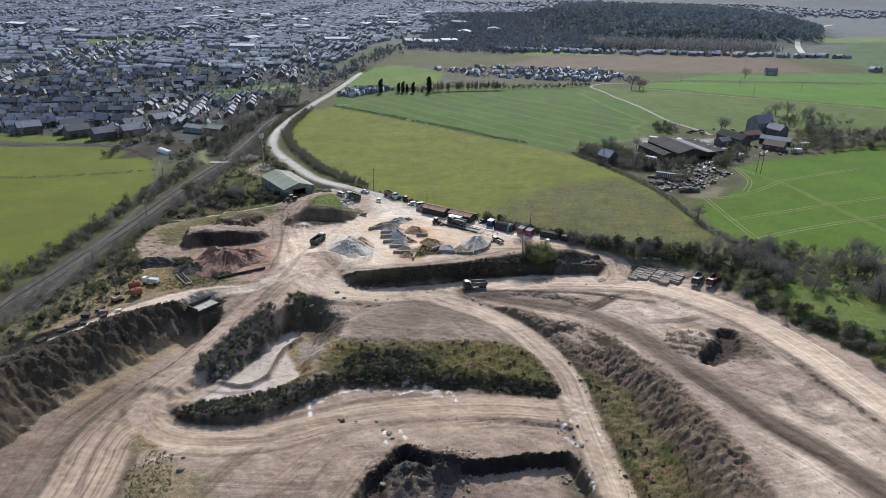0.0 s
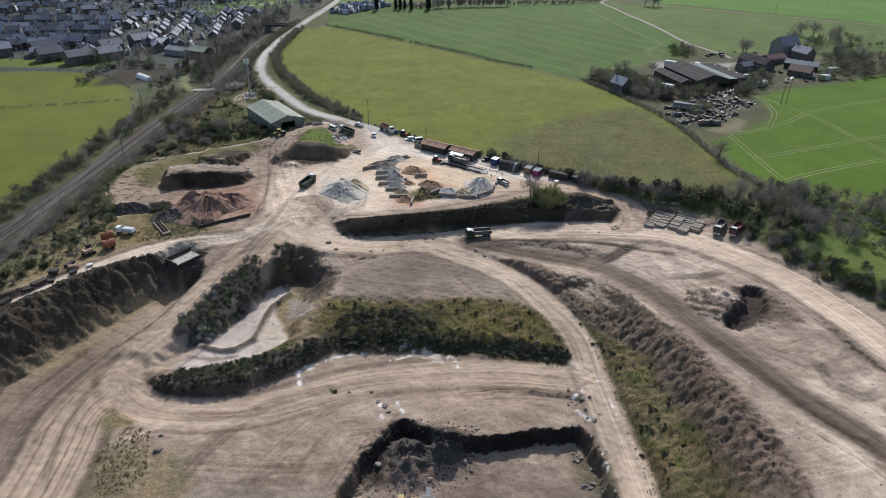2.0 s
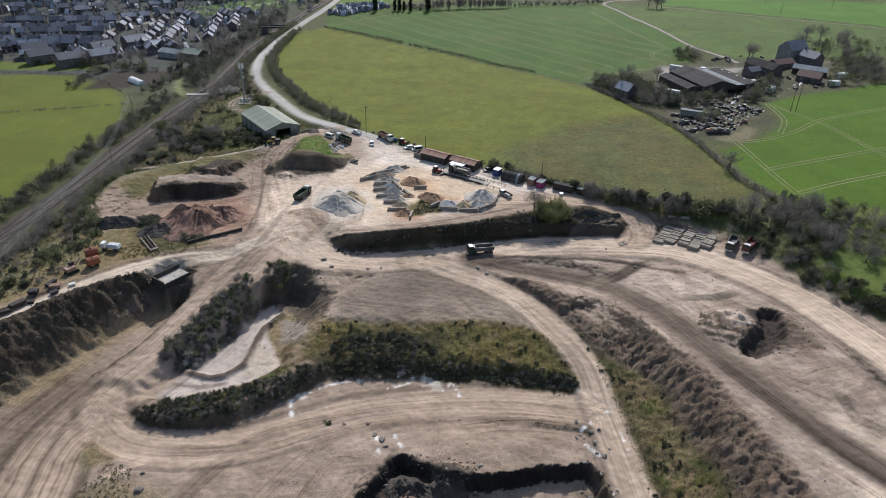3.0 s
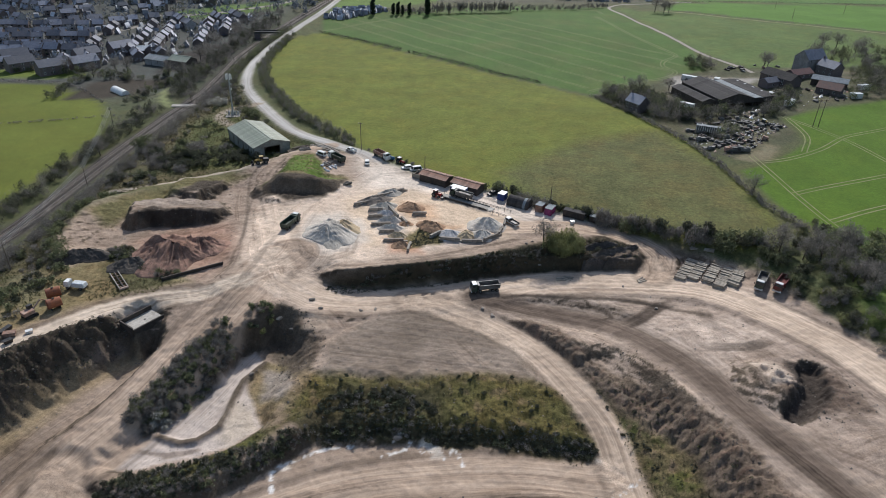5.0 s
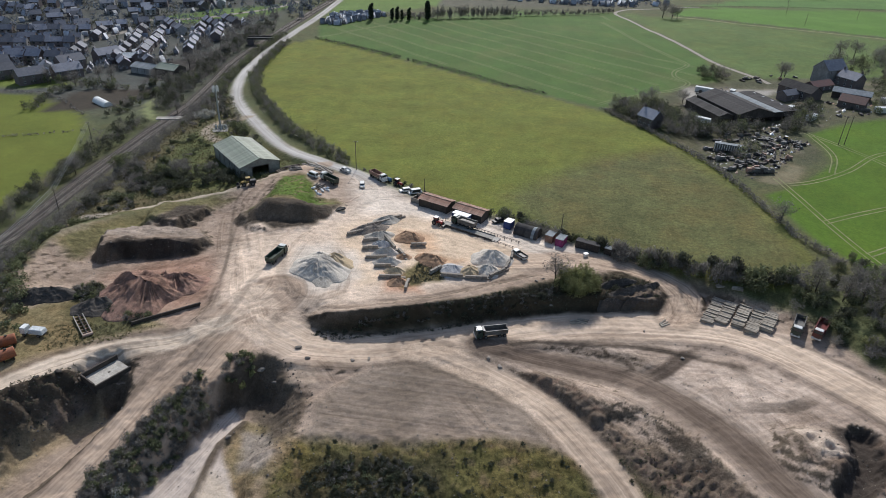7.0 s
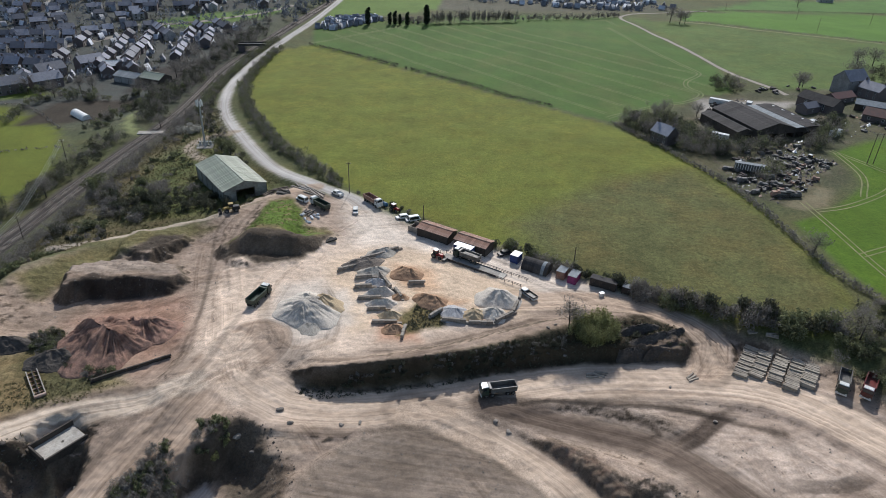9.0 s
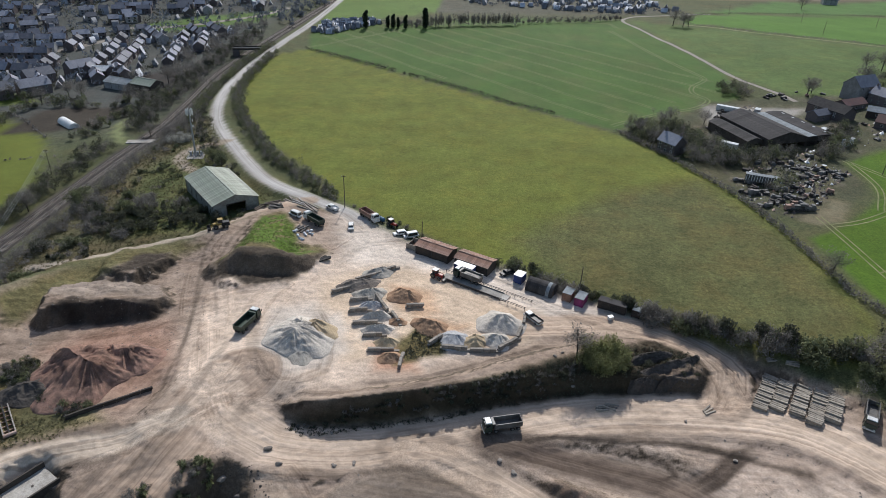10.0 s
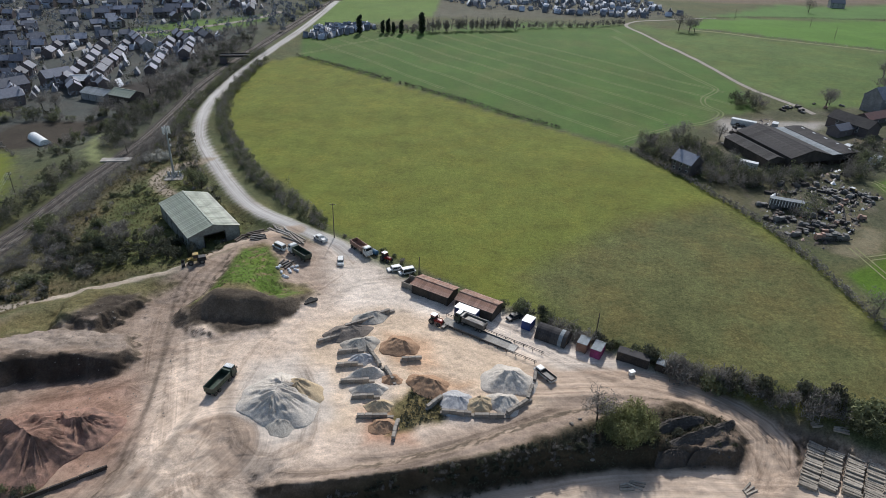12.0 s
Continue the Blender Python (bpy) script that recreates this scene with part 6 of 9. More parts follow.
for e in (-1, 1):
    part("ramp", Shape().prism([(-1.5, 0), (1.5, 0), (1.5, 0.3), (-1.5, 0.3)], e * 8.5, e * 10.5), "concrete", bridge)


# ---- stock bays ----
BLOCK = Shape().box(0, 0, 0, 1.55, 0.75, 0.72).mesh("block", "concrete_dark", bevel=0.04)


def bay_wall(x, y, turn, count, high, label="stock bay wall of stacked concrete blocks"):
    t = thing("bay_wall", x, y, turn, None, label, "wall", "stock bay walls")
    for r in range(high):
        for k in range(count - (r == high - 1 and count > 3)):
            again("block", BLOCK, t, (k - (count - 1) / 2) * 1.6 + 0.3 * (r % 2), 0.04 * ((k + r) % 3 - 1), -0.25 + r * 0.74, 1.5 * ((k * 3 + r) % 3 - 1))
    return t


for bx, by, turn, n, h in ((-28, 247, 30, 6, 2), (-22.5, 254, 32, 6, 2), (-18, 258, 30, 5, 2), (-23.5, 242, 12, 4, 2), (-23, 237, 10, 4, 2), (-20.5, 231.5, 8, 5, 2), (-18, 226.5, 8, 4, 2), (-15.3, 220.8, 4, 5, 2), (-17.5, 240, -62, 6, 2),
                           (-13.3, 234, -62, 4, 2), (-9.0, 240.0, 8, 3, 2), (-10.6, 217.5, 85, 4, 2), (-2.5, 226.0, 50, 4, 2), (2.5, 222.6, -4, 5, 2), (9.5, 222.3, 2, 5, 2), (15.6, 225.4, 42, 5, 2), (18.6, 230.6, 72, 4, 2), (20.2, 236.0, 78, 3, 2)):
    bay_wall(bx, by, turn, n, h)
for args in (("stockpile", -36.4, 224.5, 7.8, 9.6, 3.9, "gravel_pale", "large pale limestone dust stockpile with wind-worn sides", 3, 80, 0.35, 0.14, "stockpiles", 30, 130, 0.45),
             ("stockpile", -32.8, 227.5, 4.5, 6.5, 3.2, "sand", "yellow sand tipped against the limestone pile", 4, 70, 0.2),
             ("stockpile", -34.2, 217.6, 3.6, 3.4, 1.2, "gravel_grey", "grey crushed stone at the pile's foot", 5, 0, 0.2),
             ("stockpile", -25.5, 249.5, 6.5, 3.5, 2.0, "spoil_brown", "grey-brown crushed stone in a stock bay", 6, 30, 0.4),
             ("stockpile", -20.5, 256.5, 5.0, 3.0, 1.8, "gravel_grey", "grey gravel in a stock bay", 7, 30, 0.4),
             ("stockpile", -21.5, 245.3, 4.5, 3.5, 1.8, "gravel_grey", "brown-grey hardcore in a stock bay", 8, 20, 0.3),
             ("stockpile", -12.0, 245.2, 5.2, 4.0, 2.2, "sand_orange", "orange sand pile in the yard", 9, -20, 0.3),
             ("stockpile", -20.5, 239.5, 3.6, 2.4, 1.7, "gravel_blue", "blue-grey chippings in a stock bay", 10, 10, 0.3),
             ("stockpile", -18.8, 234.2, 4.4, 2.6, 2.2, "gravel_pale", "pale limestone chippings in a stock bay", 11, 15, 0.4),
             ("stockpile", -17.5, 229.0, 4.0, 2.4, 1.9, "gravel_pale", "white limestone gravel in a stock bay", 12, 10, 0.4),
             ("stockpile", -14.8, 224.0, 3.4, 2.2, 1.7, "sand", "yellow sand in a stock bay", 13, 0, 0.3),
             ("stockpile", -13.2, 218.4, 3.6, 2.4, 1.5, "sand_orange", "orange sand in a stock bay", 14, 0, 0.3),
             ("stockpile", -4.5, 231.5, 5.6, 3.6, 2.2, "sand_orange", "orange building sand beside the grass patch", 15, -20, 0.4),
             ("stockpile", -12.8, 233.0, 2.6, 2.0, 1.2, "sand_orange", "small orange sand pile", 16, 0, 0.2),
             ("stockpile", 1.8, 226.3, 4.0, 4.0, 1.9, "gravel_blue", "blue-grey slate chippings in a stock bay", 17, 0, 0.3),
             ("stockpile", 7.2, 225.8, 2.8, 3.8, 2.2, "sand", "yellow sand in a stock bay", 18, 90, 0.3),
             ("stockpile", 12.4, 226.6, 3.8, 4.0, 2.3, "gravel_pale", "pale limestone in a stock bay", 19, 0, 0.3),
             ("stockpile", 13.8, 234.2, 6.2, 6.0, 3.2, "gravel_pale", "pale grey conical gravel pile beside the weighbridge", 20, 0, 0.15),
             ("stockpile", -83.5, 210.5, 12.5, 12.5, 6.0, "spoil_red", "red-brown spoil heap scored by rain gullies", 21, -30, 0.42, 0.16, "stockpiles", 34, 160, 0.75),
             ("stockpile", -76.5, 215.5, 8.5, 8.0, 4.0, "spoil_red", "reddish overburden heap beside the spoil", 22, 10, 0.3, 0.2, "stockpiles", 26, 120, 0.6),
             ("spoil_mound", -3.5, 113.5, 6.0, 5.0, 3.0, "spoil_dark", "dark loose spoil beside the excavation", 27, 10, 0.3, 0.4),
             ("spoil_mound", 4.5, 115.5, 4.5, 4.0, 2.4, "spoil_dark", "dark loose spoil under the cut face", 28, 60, 0.3, 0.4),
             ("spoil_mound", -92, 203.5, 7.5, 5.0, 2.6, "spoil_dark", "dark soil heap grown with brambles", 23, 20, 0.3, 0.2),
             ("spoil_mound", -108, 207, 8.0, 4.5, 2.6, "spoil_dark", "dark soil bund along the track", 24, 15, 0.4, 0.2),
             ("spoil_mound", 52.5, 219.5, 6.5, 1.6, 1.5, "spoil_dark", "long dark soil ridge tipped on the bank", 25, 24, 0.5, 0.3),
             ("spoil_mound", 55.5, 217.2, 6.0, 1.3, 1.1, "spoil_dark", "long dark soil ridge tipped on the bank", 29, 22, 0.5, 0.3),
             ("spoil_mound", 49.5, 222.4, 6.0, 1.8, 1.6, "spoil_dark", "long dark soil ridge tipped on the bank", 30, 20, 0.5, 0.3),
             ("spoil_mound", 58.5, 222.2, 5.0, 1.4, 1.2, "spoil_dark", "long dark soil ridge tipped on the bank", 31, 28, 0.5, 0.3),
             ("spoil_mound", 47.0, 215.6, 3.6, 2.2, 1.4, "spoil_dark", "dark lumpy soil tipped below the willow", 32, 10, 0.3, 0.35)):
    heap(*args)

# ---- stacked concrete beams ----
BEAM = Shape().box(0, 0, 0, 3.1, 0.40, 0.36).mesh("beam", "beam", bevel=0.03)
for k, (sx, sy, n) in enumerate(((75.6, 215.2, 23), (79.2, 214.6, 22), (82.6, 212.6, 20), (85.4, 210.2, 22), (88.8, 209.8, 17))):
    t = thing("beam_stack", sx, sy, 57, None, "weathered pale concrete beams stacked on bare ground", "beam stack", "stacks of concrete beams")
    rng = np.random.default_rng(60 + k)
    for i in range(n):
        for r in range(4 if rng.random() > 0.3 else 3):
            again("beam", BEAM, t, (i - n / 2) * 0.64 + 0.05 * rng.normal(), 0.1 * rng.normal(), -0.1 + 0.36 * r, 90 + 3 * rng.normal(), (1.05, 1.35, 1))
for px, py, turn in ((80, 224.5, 20), (84, 222.5, -10), (60, 208.5, 35), (36, 208.8, 10), (38, 209.4, -20)):
    t = thing("beam_pile", px, py, turn, None, "few loose concrete beams dropped on the ground", "beam stack", "stacks of concrete beams")
    for k in range(3):
        again("beam", BEAM, t, 0.2 * k, 0.7 * (k - 1), -0.05, 9 * (k - 1))

# ---- western works: loading bay, old machinery, mast, railway ----
bay = thing("loading_bay", -79.3, 180.4, 57, -5.2, "open concrete loading bay with pale floor and dark walls", "loading bay")
bz = 1.2
part("plinth", Shape().box(0, 0, -2.0, 8.8, 5.2, 1.9 + bz), "spoil_dark", bay)
part("floor_slab", Shape().box(0, 0, bz - 0.1, 8.75, 5.15, 0.12), "concrete", bay, "pale worn concrete floor")
for s in (-1, 1):
    part("side_wall", Shape().box(0, s * 2.75, -2.2, 9.1, 0.35, 2.2 + bz + (1.3 if s > 0 else 0.5)), "dark_timber", bay)
part("end_wall", Shape().box(-4.55, 0, -2.2, 0.35, 5.7, 2.2 + bz + 1.3), "dark_timber", bay)

frame_ob = thing("conveyor_frame", -91.5, 194.5, -50, None, "rusty conveyor frame lying on the grass", "conveyor")
for s in (-1, 0, 1):
    part("beam", Shape().box(0, s * 1.1, 0.3, 10.5, 0.22, 0.5), "concrete" if s else "steel_dark", frame_ob)
for k in range(7):
    part("cross_bar", Shape().box(-4.8 + 1.6 * k, 0, 0.15, 0.18, 2.5, 0.2), "rust", frame_ob)
part("roller", Shape().tube([(5.0, -1.2, 0.6), (5.0, 1.2, 0.6)], 0.4, 8), "rust", frame_ob)


def drum(name, x, y, turn, radius, length, paint, label):
    t = thing(name, x, y, turn, None, label, "tank", "old plant on the verge")
    part("shell", Shape().tube([(-length / 2, 0, radius + 0.4), (-length / 2 + 0.25, 0, radius + 0.4), (length / 2 - 0.25, 0, radius + 0.4), (length / 2, 0, radius + 0.4)], radius, 14), paint, t, smooth_faces=True)
    for e in (-0.3, 0.3):
        part("saddle", Shape().box(e * length, 0, -0.2, 0.3, radius * 1.5, 0.9), "steel_dark", t)
    part("hatch", Shape().tube([(0, 0, 2 * radius + 0.3), (0, 0, 2 * radius + 0.65)], 0.3, 8), "steel_dark", t)


drum("mixer_drum", -105.0, 185.4, 35, 1.35, 3.6, "rust_orange", "rusty orange steel drum on the verge")
drum("mixer_drum", -102.0, 180.4, 45, 1.3, 3.4, "rust_orange", "bright orange rusty tank on the verge")
old = thing("old_lorry", -101.2, 190.0, 175, None, "derelict lorry with white cab and tank body", "lorry")
part("chassis", Shape().box(0, 0, 0.6, 6.0, 0.9, 0.3), "steel_dark", old)
cab_ob = part("cab", Shape().box(2.3, 0, 0.8, 1.5, 2.2, 1.7, taper=0.9), "steel_white", old, bevel=0.06)
part("windscreen", Shape().box(3.02, 0, 1.6, 0.08, 1.7, 0.6, lean=-0.06), "glass_dark", cab_ob)
part("tank_body", Shape().box(-0.9, 0, 0.9, 4.0, 2.3, 1.3, taper=0.85), "roof_light", old, "pale tank body", bevel=0.15)
wheels(old, [(a, s * 0.95) for a in (2.1, -1.6) for s in (-1, 1)], 0.5, 0.35)
exc = thing("excavator", -106.5, 176.5, 60, None, "rusty old tracked excavator among scrap", "excavator")
for s in (-1, 1):
    part("track", Shape().box(0, s * 1.0, 0, 3.4, 0.55, 0.75, taper=0.85), "rubber", exc)
part("house", Shape().box(-0.4, 0, 0.85, 2.8, 2.2, 1.0), "rust", exc, bevel=0.08)
part("cab", Shape().box(0.7, 0.7, 0.9, 1.3, 1.0, 1.9, taper=0.92), "steel_dark", exc)
part("boom", Shape().tube([(0.8, -0.2, 1.5), (3.2, -0.2, 3.4), (5.2, -0.2, 2.2), (5.4, -0.2, 0.6)], 0.22, 6), "rust", exc)
part("bucket", Shape().box(5.3, -0.2, 0.0, 0.9, 1.0, 0.8, taper=0.7), "steel_dark", exc)
scrap_specs = [(-107, 168.5, 20, 2.6, 1.4, 1.0, "rust"), (-106, 166, 50, 1.8, 1.2, 0.9, "steel_dark"), (-109, 170, 75, 3.0, 1.2, 0.8, "steel_dark"), (-111, 165, 10, 2.2, 1.6, 1.1, "steel_dark"), (-103, 170, 35, 1.5, 1.0, 0.8, "steel_white"),
               (-112.5, 160, 60, 3.6, 1.5, 0.9, "dark_timber"), (-114, 157, 40, 2.4, 1.2, 0.7, "steel_dark"), (-110, 161.5, 15, 1.6, 1.0, 0.8, "steel_dark"), (-117, 151, 70, 2.8, 1.4, 1.0, "steel_dark")]
for sx, sy, turn, a, b, h, paint in scrap_specs:
    t = thing("scrap_skip", sx, sy, turn, None, "old steel skip and plant parts on the verge", "scrap", "old plant on the verge")
    part("body", Shape().box(0, 0, 0.05, a, b, h, taper=1.12).box(a * 0.1, 0, h * 0.6, a * 0.7, b * 0.6, h * 0.5, taper=0.6), paint, t)
    part("runner", Shape().box(0, -b * 0.35, -0.12, a, 0.12, 0.2).box(0, b * 0.35, -0.12, a, 0.12, 0.2), "steel_dark", t)

mast = thing("telecom_mast", -107, 348, 10, None, "grey steel telecom mast with antennas in a small compound", "mast")
part("pole", Shape().tube([(0, 0, -0.3), (0, 0, 20)], 0.45, 10, 0.28), "galvanised", mast)
part("head_frame", Shape().tube([(1.1 * math.cos(a), 1.1 * math.sin(a), 18.4) for a in np.linspace(0, 6.283, 9)], 0.07, 4).tube([(1.1 * math.cos(a), 1.1 * math.sin(a), 20.2) for a in np.linspace(0, 6.283, 9)], 0.07, 4), "galvanised", mast)
for k in range(6):
    a = k * 1.047
    part("antenna", Shape().box(1.25 * math.cos(a), 1.25 * math.sin(a), 17.9, 0.35, 0.3, 2.6, a), "pvc", mast, "pale panel antenna")
for k in range(2):
    part("dish", Shape().tube([(0.6, 0.3 - 0.7 * k, 15.5 - 2 * k), (0.85, 0.35 - 0.8 * k, 15.5 - 2 * k)], 0.5, 10), "pvc", mast)
part("base_slab", Shape().box(0, 0, -0.4, 6.5, 5.0, 0.6), "concrete", mast)
for k in range(4):
    part("cabinet", Shape().box(-2.2 + 1.4 * k, 1.6, 0.2, 0.9, 0.7, 1.7), "galvanised", mast)
for k in range(4):
    a = k * math.pi / 2
    f = part("fence_panel", Shape().box(3.3 * math.cos(a), 2.6 * math.sin(a), 1.9, 0.06, 5.2 if k % 2 == 0 else 6.6, 0.06, a).box(3.3 * math.cos(a), 2.6 * math.sin(a), 0.6, 0.06, 5.2 if k % 2 == 0 else 6.6, 0.06, a), "galvanised", mast)


def telegraph_pole(x, y, tall, label="brown wooden telegraph pole beside the field hedge", arms=1, turn=0.0):
    t = thing("telegraph_pole", x, y, turn, None, label, "pole", "telegraph poles")
    part("shaft", Shape().tube([(0, 0, -0.5), (0, 0, tall)], 0.17, 7, 0.11), "timber", t)
    for k in range(arms):
        arm = part("cross_arm", Shape().box(0, 0, tall - 0.5 - 0.6 * k, 1.8, 0.12, 0.14), "timber", t)
        for s in (-0.8, 0, 0.8):
            part("insulator", Shape().tube([(s, 0, tall - 0.36 - 0.6 * k), (s, 0, tall - 0.15 - 0.6 * k)], 0.06, 6), "pvc", arm)
    return t


for px, py, tall, arms in ((-37, 299, 12.0, 1), (-9, 276.5, 7.5, 0), (37.2, 252.5, 7.0, 0), (-138, 266, 10, 2), (-128, 202, 10, 2), (-158, 330, 10, 2), (300, 700, 9, 1), (244, 722, 9, 0), (360, 690, 9, 0), (290, 640, 9, 0)):
    telegraph_pole(px, py, tall, arms=arms)
for px in (168.5, 171.0):
    telegraph_pole(px, 338, 13, "tall dark wooden pole of a twin-pole line in the crop")
for k in range(3):
    s = Shape()
    for (ax, ay), (bx, by) in (((-118, 140), (-128, 202)), ((-128, 202), (-138, 266)), ((-138, 266), (-158, 330))):
        off = 0.8 * (k - 1)
        za, zb = height(ax, ay) + 9.8, height(bx, by) + 9.8
        s.tube([(ax + off + (bx - ax) * u, ay + (by - ay) * u, za + (zb - za) * u - 3.0 * u * (1 - u)) for u in np.linspace(0, 1, 9)], 0.03, 4)
    tagged(new("overhead_wire", s.mesh("overhead_wire", "galvanised")), "thin overhead power line strung between wooden poles", "wire", "overhead wires")

# railway: two tracks on ballast
line = rounded(RAILWAY, 3.0)
line = line[(line[:, 1] > 100) & (line[:, 1] < 780)]
way = np.gradient(line[:, :2], axis=0)
way /= np.linalg.norm(way, axis=1)[:, None]
side = np.stack([-way[:, 1], way[:, 0]], 1)
ribbon("ballast", line, 3.8, "ballast", 0.12, "grey-brown railway ballast bed", "ballast")
for track_at in (-1.9, 1.9):
    rail_bed = thing("railway_track", *line[0][:2], 0, 0.0, "steel railway track on timber sleepers", "railway track", "railway tracks")
    ox, oy = line[0][:2]
    for r in (-0.72, 0.72):
        pts = line[:, :2] + side * (track_at + r)
        z = level(pts[:, 0], pts[:, 1]) + 0.34
        sh = Shape()
        sh.tube([(a - ox, b - oy, c) for (a, b), c in zip(pts, z)], 0.09, 4)
        part("rail", sh, "rail", rail_bed)
    verts, faces = [], []
    run = np.concatenate([[0], np.cumsum(np.linalg.norm(np.diff(line[:, :2], axis=0), axis=1))])
    for d in np.arange(0, run[-1], 0.75):
        x0, y0 = np.interp(d, run, line[:, 0]), np.interp(d, run, line[:, 1])
        k = min(int(np.searchsorted(run, d)), len(way) - 1)
        w, sd = way[k], side[k]
        c = np.array([x0, y0]) + sd * track_at
        verts += [(*(c + sd * a * 1.3 + w * b * 0.13 - (ox, oy)), 0) for a, b in ((-1, -1), (1, -1), (1, 1), (-1, 1))]
    verts = np.array(verts)
    verts[:, 2] = level(verts[:, 0] + ox, verts[:, 1] + oy) + 0.22
    sl = new("sleeper_course", quick_mesh("sleeper_course", verts, np.arange(len(verts)).reshape(-1, 4), "concrete_dark"))
    sl.parent = rail_bed
    tagged(sl, kind="stuff")
cross = thing("level_crossing", -141.2, 372, 10, None, "pale timber farm crossing over the railway", "crossing")
part("deck", Shape().box(0, 0, 0.1, 12, 4.0, 0.4), "concrete", cross)
over = thing("road_bridge", -141.5, 540, 12, None, "low brick road bridge over the railway", "bridge")
part("parapet", Shape().box(0, -3.5, 4.6, 18, 0.4, 0.9), "dark_timber", over)
part("parapet", Shape().box(0, 3.5, 4.6, 18, 0.4, 0.9), "dark_timber", over)
part("deck", Shape().box(0, 0, 4.1, 18, 7.0, 0.5), "tarmac", over)
for s in (-1, 1):
    part("abutment", Shape().box(s * 7.0, 0, -1, 4, 7, 5.1), "brick", over)

# boulders along the upper track, on the floor and at the banks
ROCKS = []
for k in range(5):
    bm = bmesh.new()
    bmesh.ops.create_icosphere(bm, subdivisions=2, radius=0.5)
    rng = np.random.default_rng(k)
    q = rng.normal(size=3)
    for v in bm.verts:
        d = 1 + 0.45 * noise.noise(Vector(v.co * 2.2) + Vector(q * 3)) + 0.15 * noise.noise(Vector(v.co * 6))
        v.co = Vector((v.co.x * 1.25, v.co.y * 0.95, max(-0.3, v.co.z * 0.7))) * d
    me = bpy.data.meshes.new("boulder")
    bm.to_mesh(me)
    bm.free()
    me.materials.append(M["rock"])
    ROCKS.append(me)


DARK_ROCKS = [me.copy() for me in ROCKS]
for me in DARK_ROCKS:
    me.materials[0] = M["spoil_dark"]


def boulder(x, y, size, rng, label="rough pale limestone boulder on bare ground"):
    ob = new("boulder", ROCKS[int(rng.integers(5))])
    ob.matrix_basis = pose(x, y, height(x, y) + 0.12 * size, 0, 0, rng.random() * 360) @ Matrix.Diagonal((size, size * (0.6 + 0.5 * rng.random()), size * (0.7 + 0.3 * rng.random()), 1))
    return tagged(ob, label, "boulder", "boulders")


rng = np.random.default_rng(5)
for p in rounded([(-76, 182), (-88, 177), (-97, 168), (-104, 160), (-110, 151), (-118, 138)], 3.2):
    edge_rock = boulder(p[0] + rng.normal() * 0.3 + 0.3, p[1] - 0.5 + rng.normal() * 0.3, 0.9 + 0.7 * rng.random(), rng, "dark boulder edging the upper track")
    edge_rock.data = DARK_ROCKS[int(rng.integers(5))]
for x, y, s in ((-59.4, 109.5, 2.6), (-60.5, 113.9, 1.4), (-8, 148.6, 2.8), (-6, 149.2, 1.8), (12, 192.6, 1.6), (14.8, 190, 1.8), (-12.5, 128, 1.6), (-10.5, 126.5, 2.2), (-9.5, 124.5, 1.6), (-14.5, 131.5, 1.2), (-20, 131, 1.1), (38, 131, 1.8), (38.5, 128, 1.4),
                (40, 124, 1.6), (35, 134, 1.5), (36, 116, 1.7), (38, 113, 1.3), (-36, 192, 2.2), (-33, 188.5, 1.8), (-22, 189.5, 1.4), (-18, 190.4, 1.6), (-44, 186, 2.4), (-40, 183, 1.8), (61, 194, 1.2), (54, 205, 1.1), (30, 214, 1.2), (-24, 198.2, 1.1),
                (-47, 168, 1.6), (-60, 171, 1.1), (26, 219.5, 1.4), (28, 221, 1.2)):
    boulder(x, y, 0.68 * s, rng)
for k in range(46):
    x, y = (rng.uniform(-14, 12), rng.uniform(104, 122)) if k % 2 else (rng.uniform(34, 42), rng.uniform(100, 132))
    boulder(x, y, 0.5 + 0.8 * rng.random() ** 2, rng, "broken rock beside the dark excavation")
for k in range(14):
    bag = new("rubble_bag", ROCKS[k % 5])
    x, y = -46.5 + 2.6 * rng.normal() * 0.6, 277.5 + 2.0 * rng.normal()
    bag.matrix_basis = pose(x, y, height(x, y) + 0.25, 0, 0, 50 * k) @ Matrix.Diagonal((1.0, 0.9, 1.1, 1))
    bag.data = ROCKS[k % 5].copy()
    bag.data.materials[0] = M["bag"]
    tagged(bag, "grey-white bulk bag lying by the spoil mound", "bag", "bulk bags")
tyre_heap = thing("tyre_heap", -37, 261.5, 40, None, "worn black tyres dumped at the mound's foot", "tyre heap")
tyre_mesh, _ = wheel_mesh(0.75, 0.4)
for k in range(9):
    o = again("tyre", tyre_mesh, tyre_heap, 0.75 * (k % 5) - 1.6, 0.8 * (k // 5), 0.25)
    o.matrix_basis = o.matrix_basis @ pose(0, 0, 0, 80, 0, 20 * k)
for x, y, turn, n, kind in ((-62, 300, 35, 9, "timber"), (-56, 303, -40, 10, "concrete_dark"), (-60, 296, 20, 6, "steel_dark"), (-52, 300, -42, 11, "concrete"), (-49, 297, -42, 9, "concrete_dark"), (-66, 297, 60, 5, "timber"), (-48, 281, 60, 4, "steel_dark")):
    t = thing("beam_pile", x, y, turn, None, "loose pile of beams and scrap steel in the yard corner", "scrap", "piles of scrap beams")
    for k in range(6):
        part("beam", Shape().box(0.4 * rng.normal(), 0.55 * (k - 2.5), -0.1 + 0.25 * (k % 2), n * (0.6 + 0.4 * rng.random()), 0.4, 0.4, 0.12 * rng.normal()), kind, t)

# loose stones and clods on the bare ground, thickest under the banks
rng = np.random.default_rng(404)


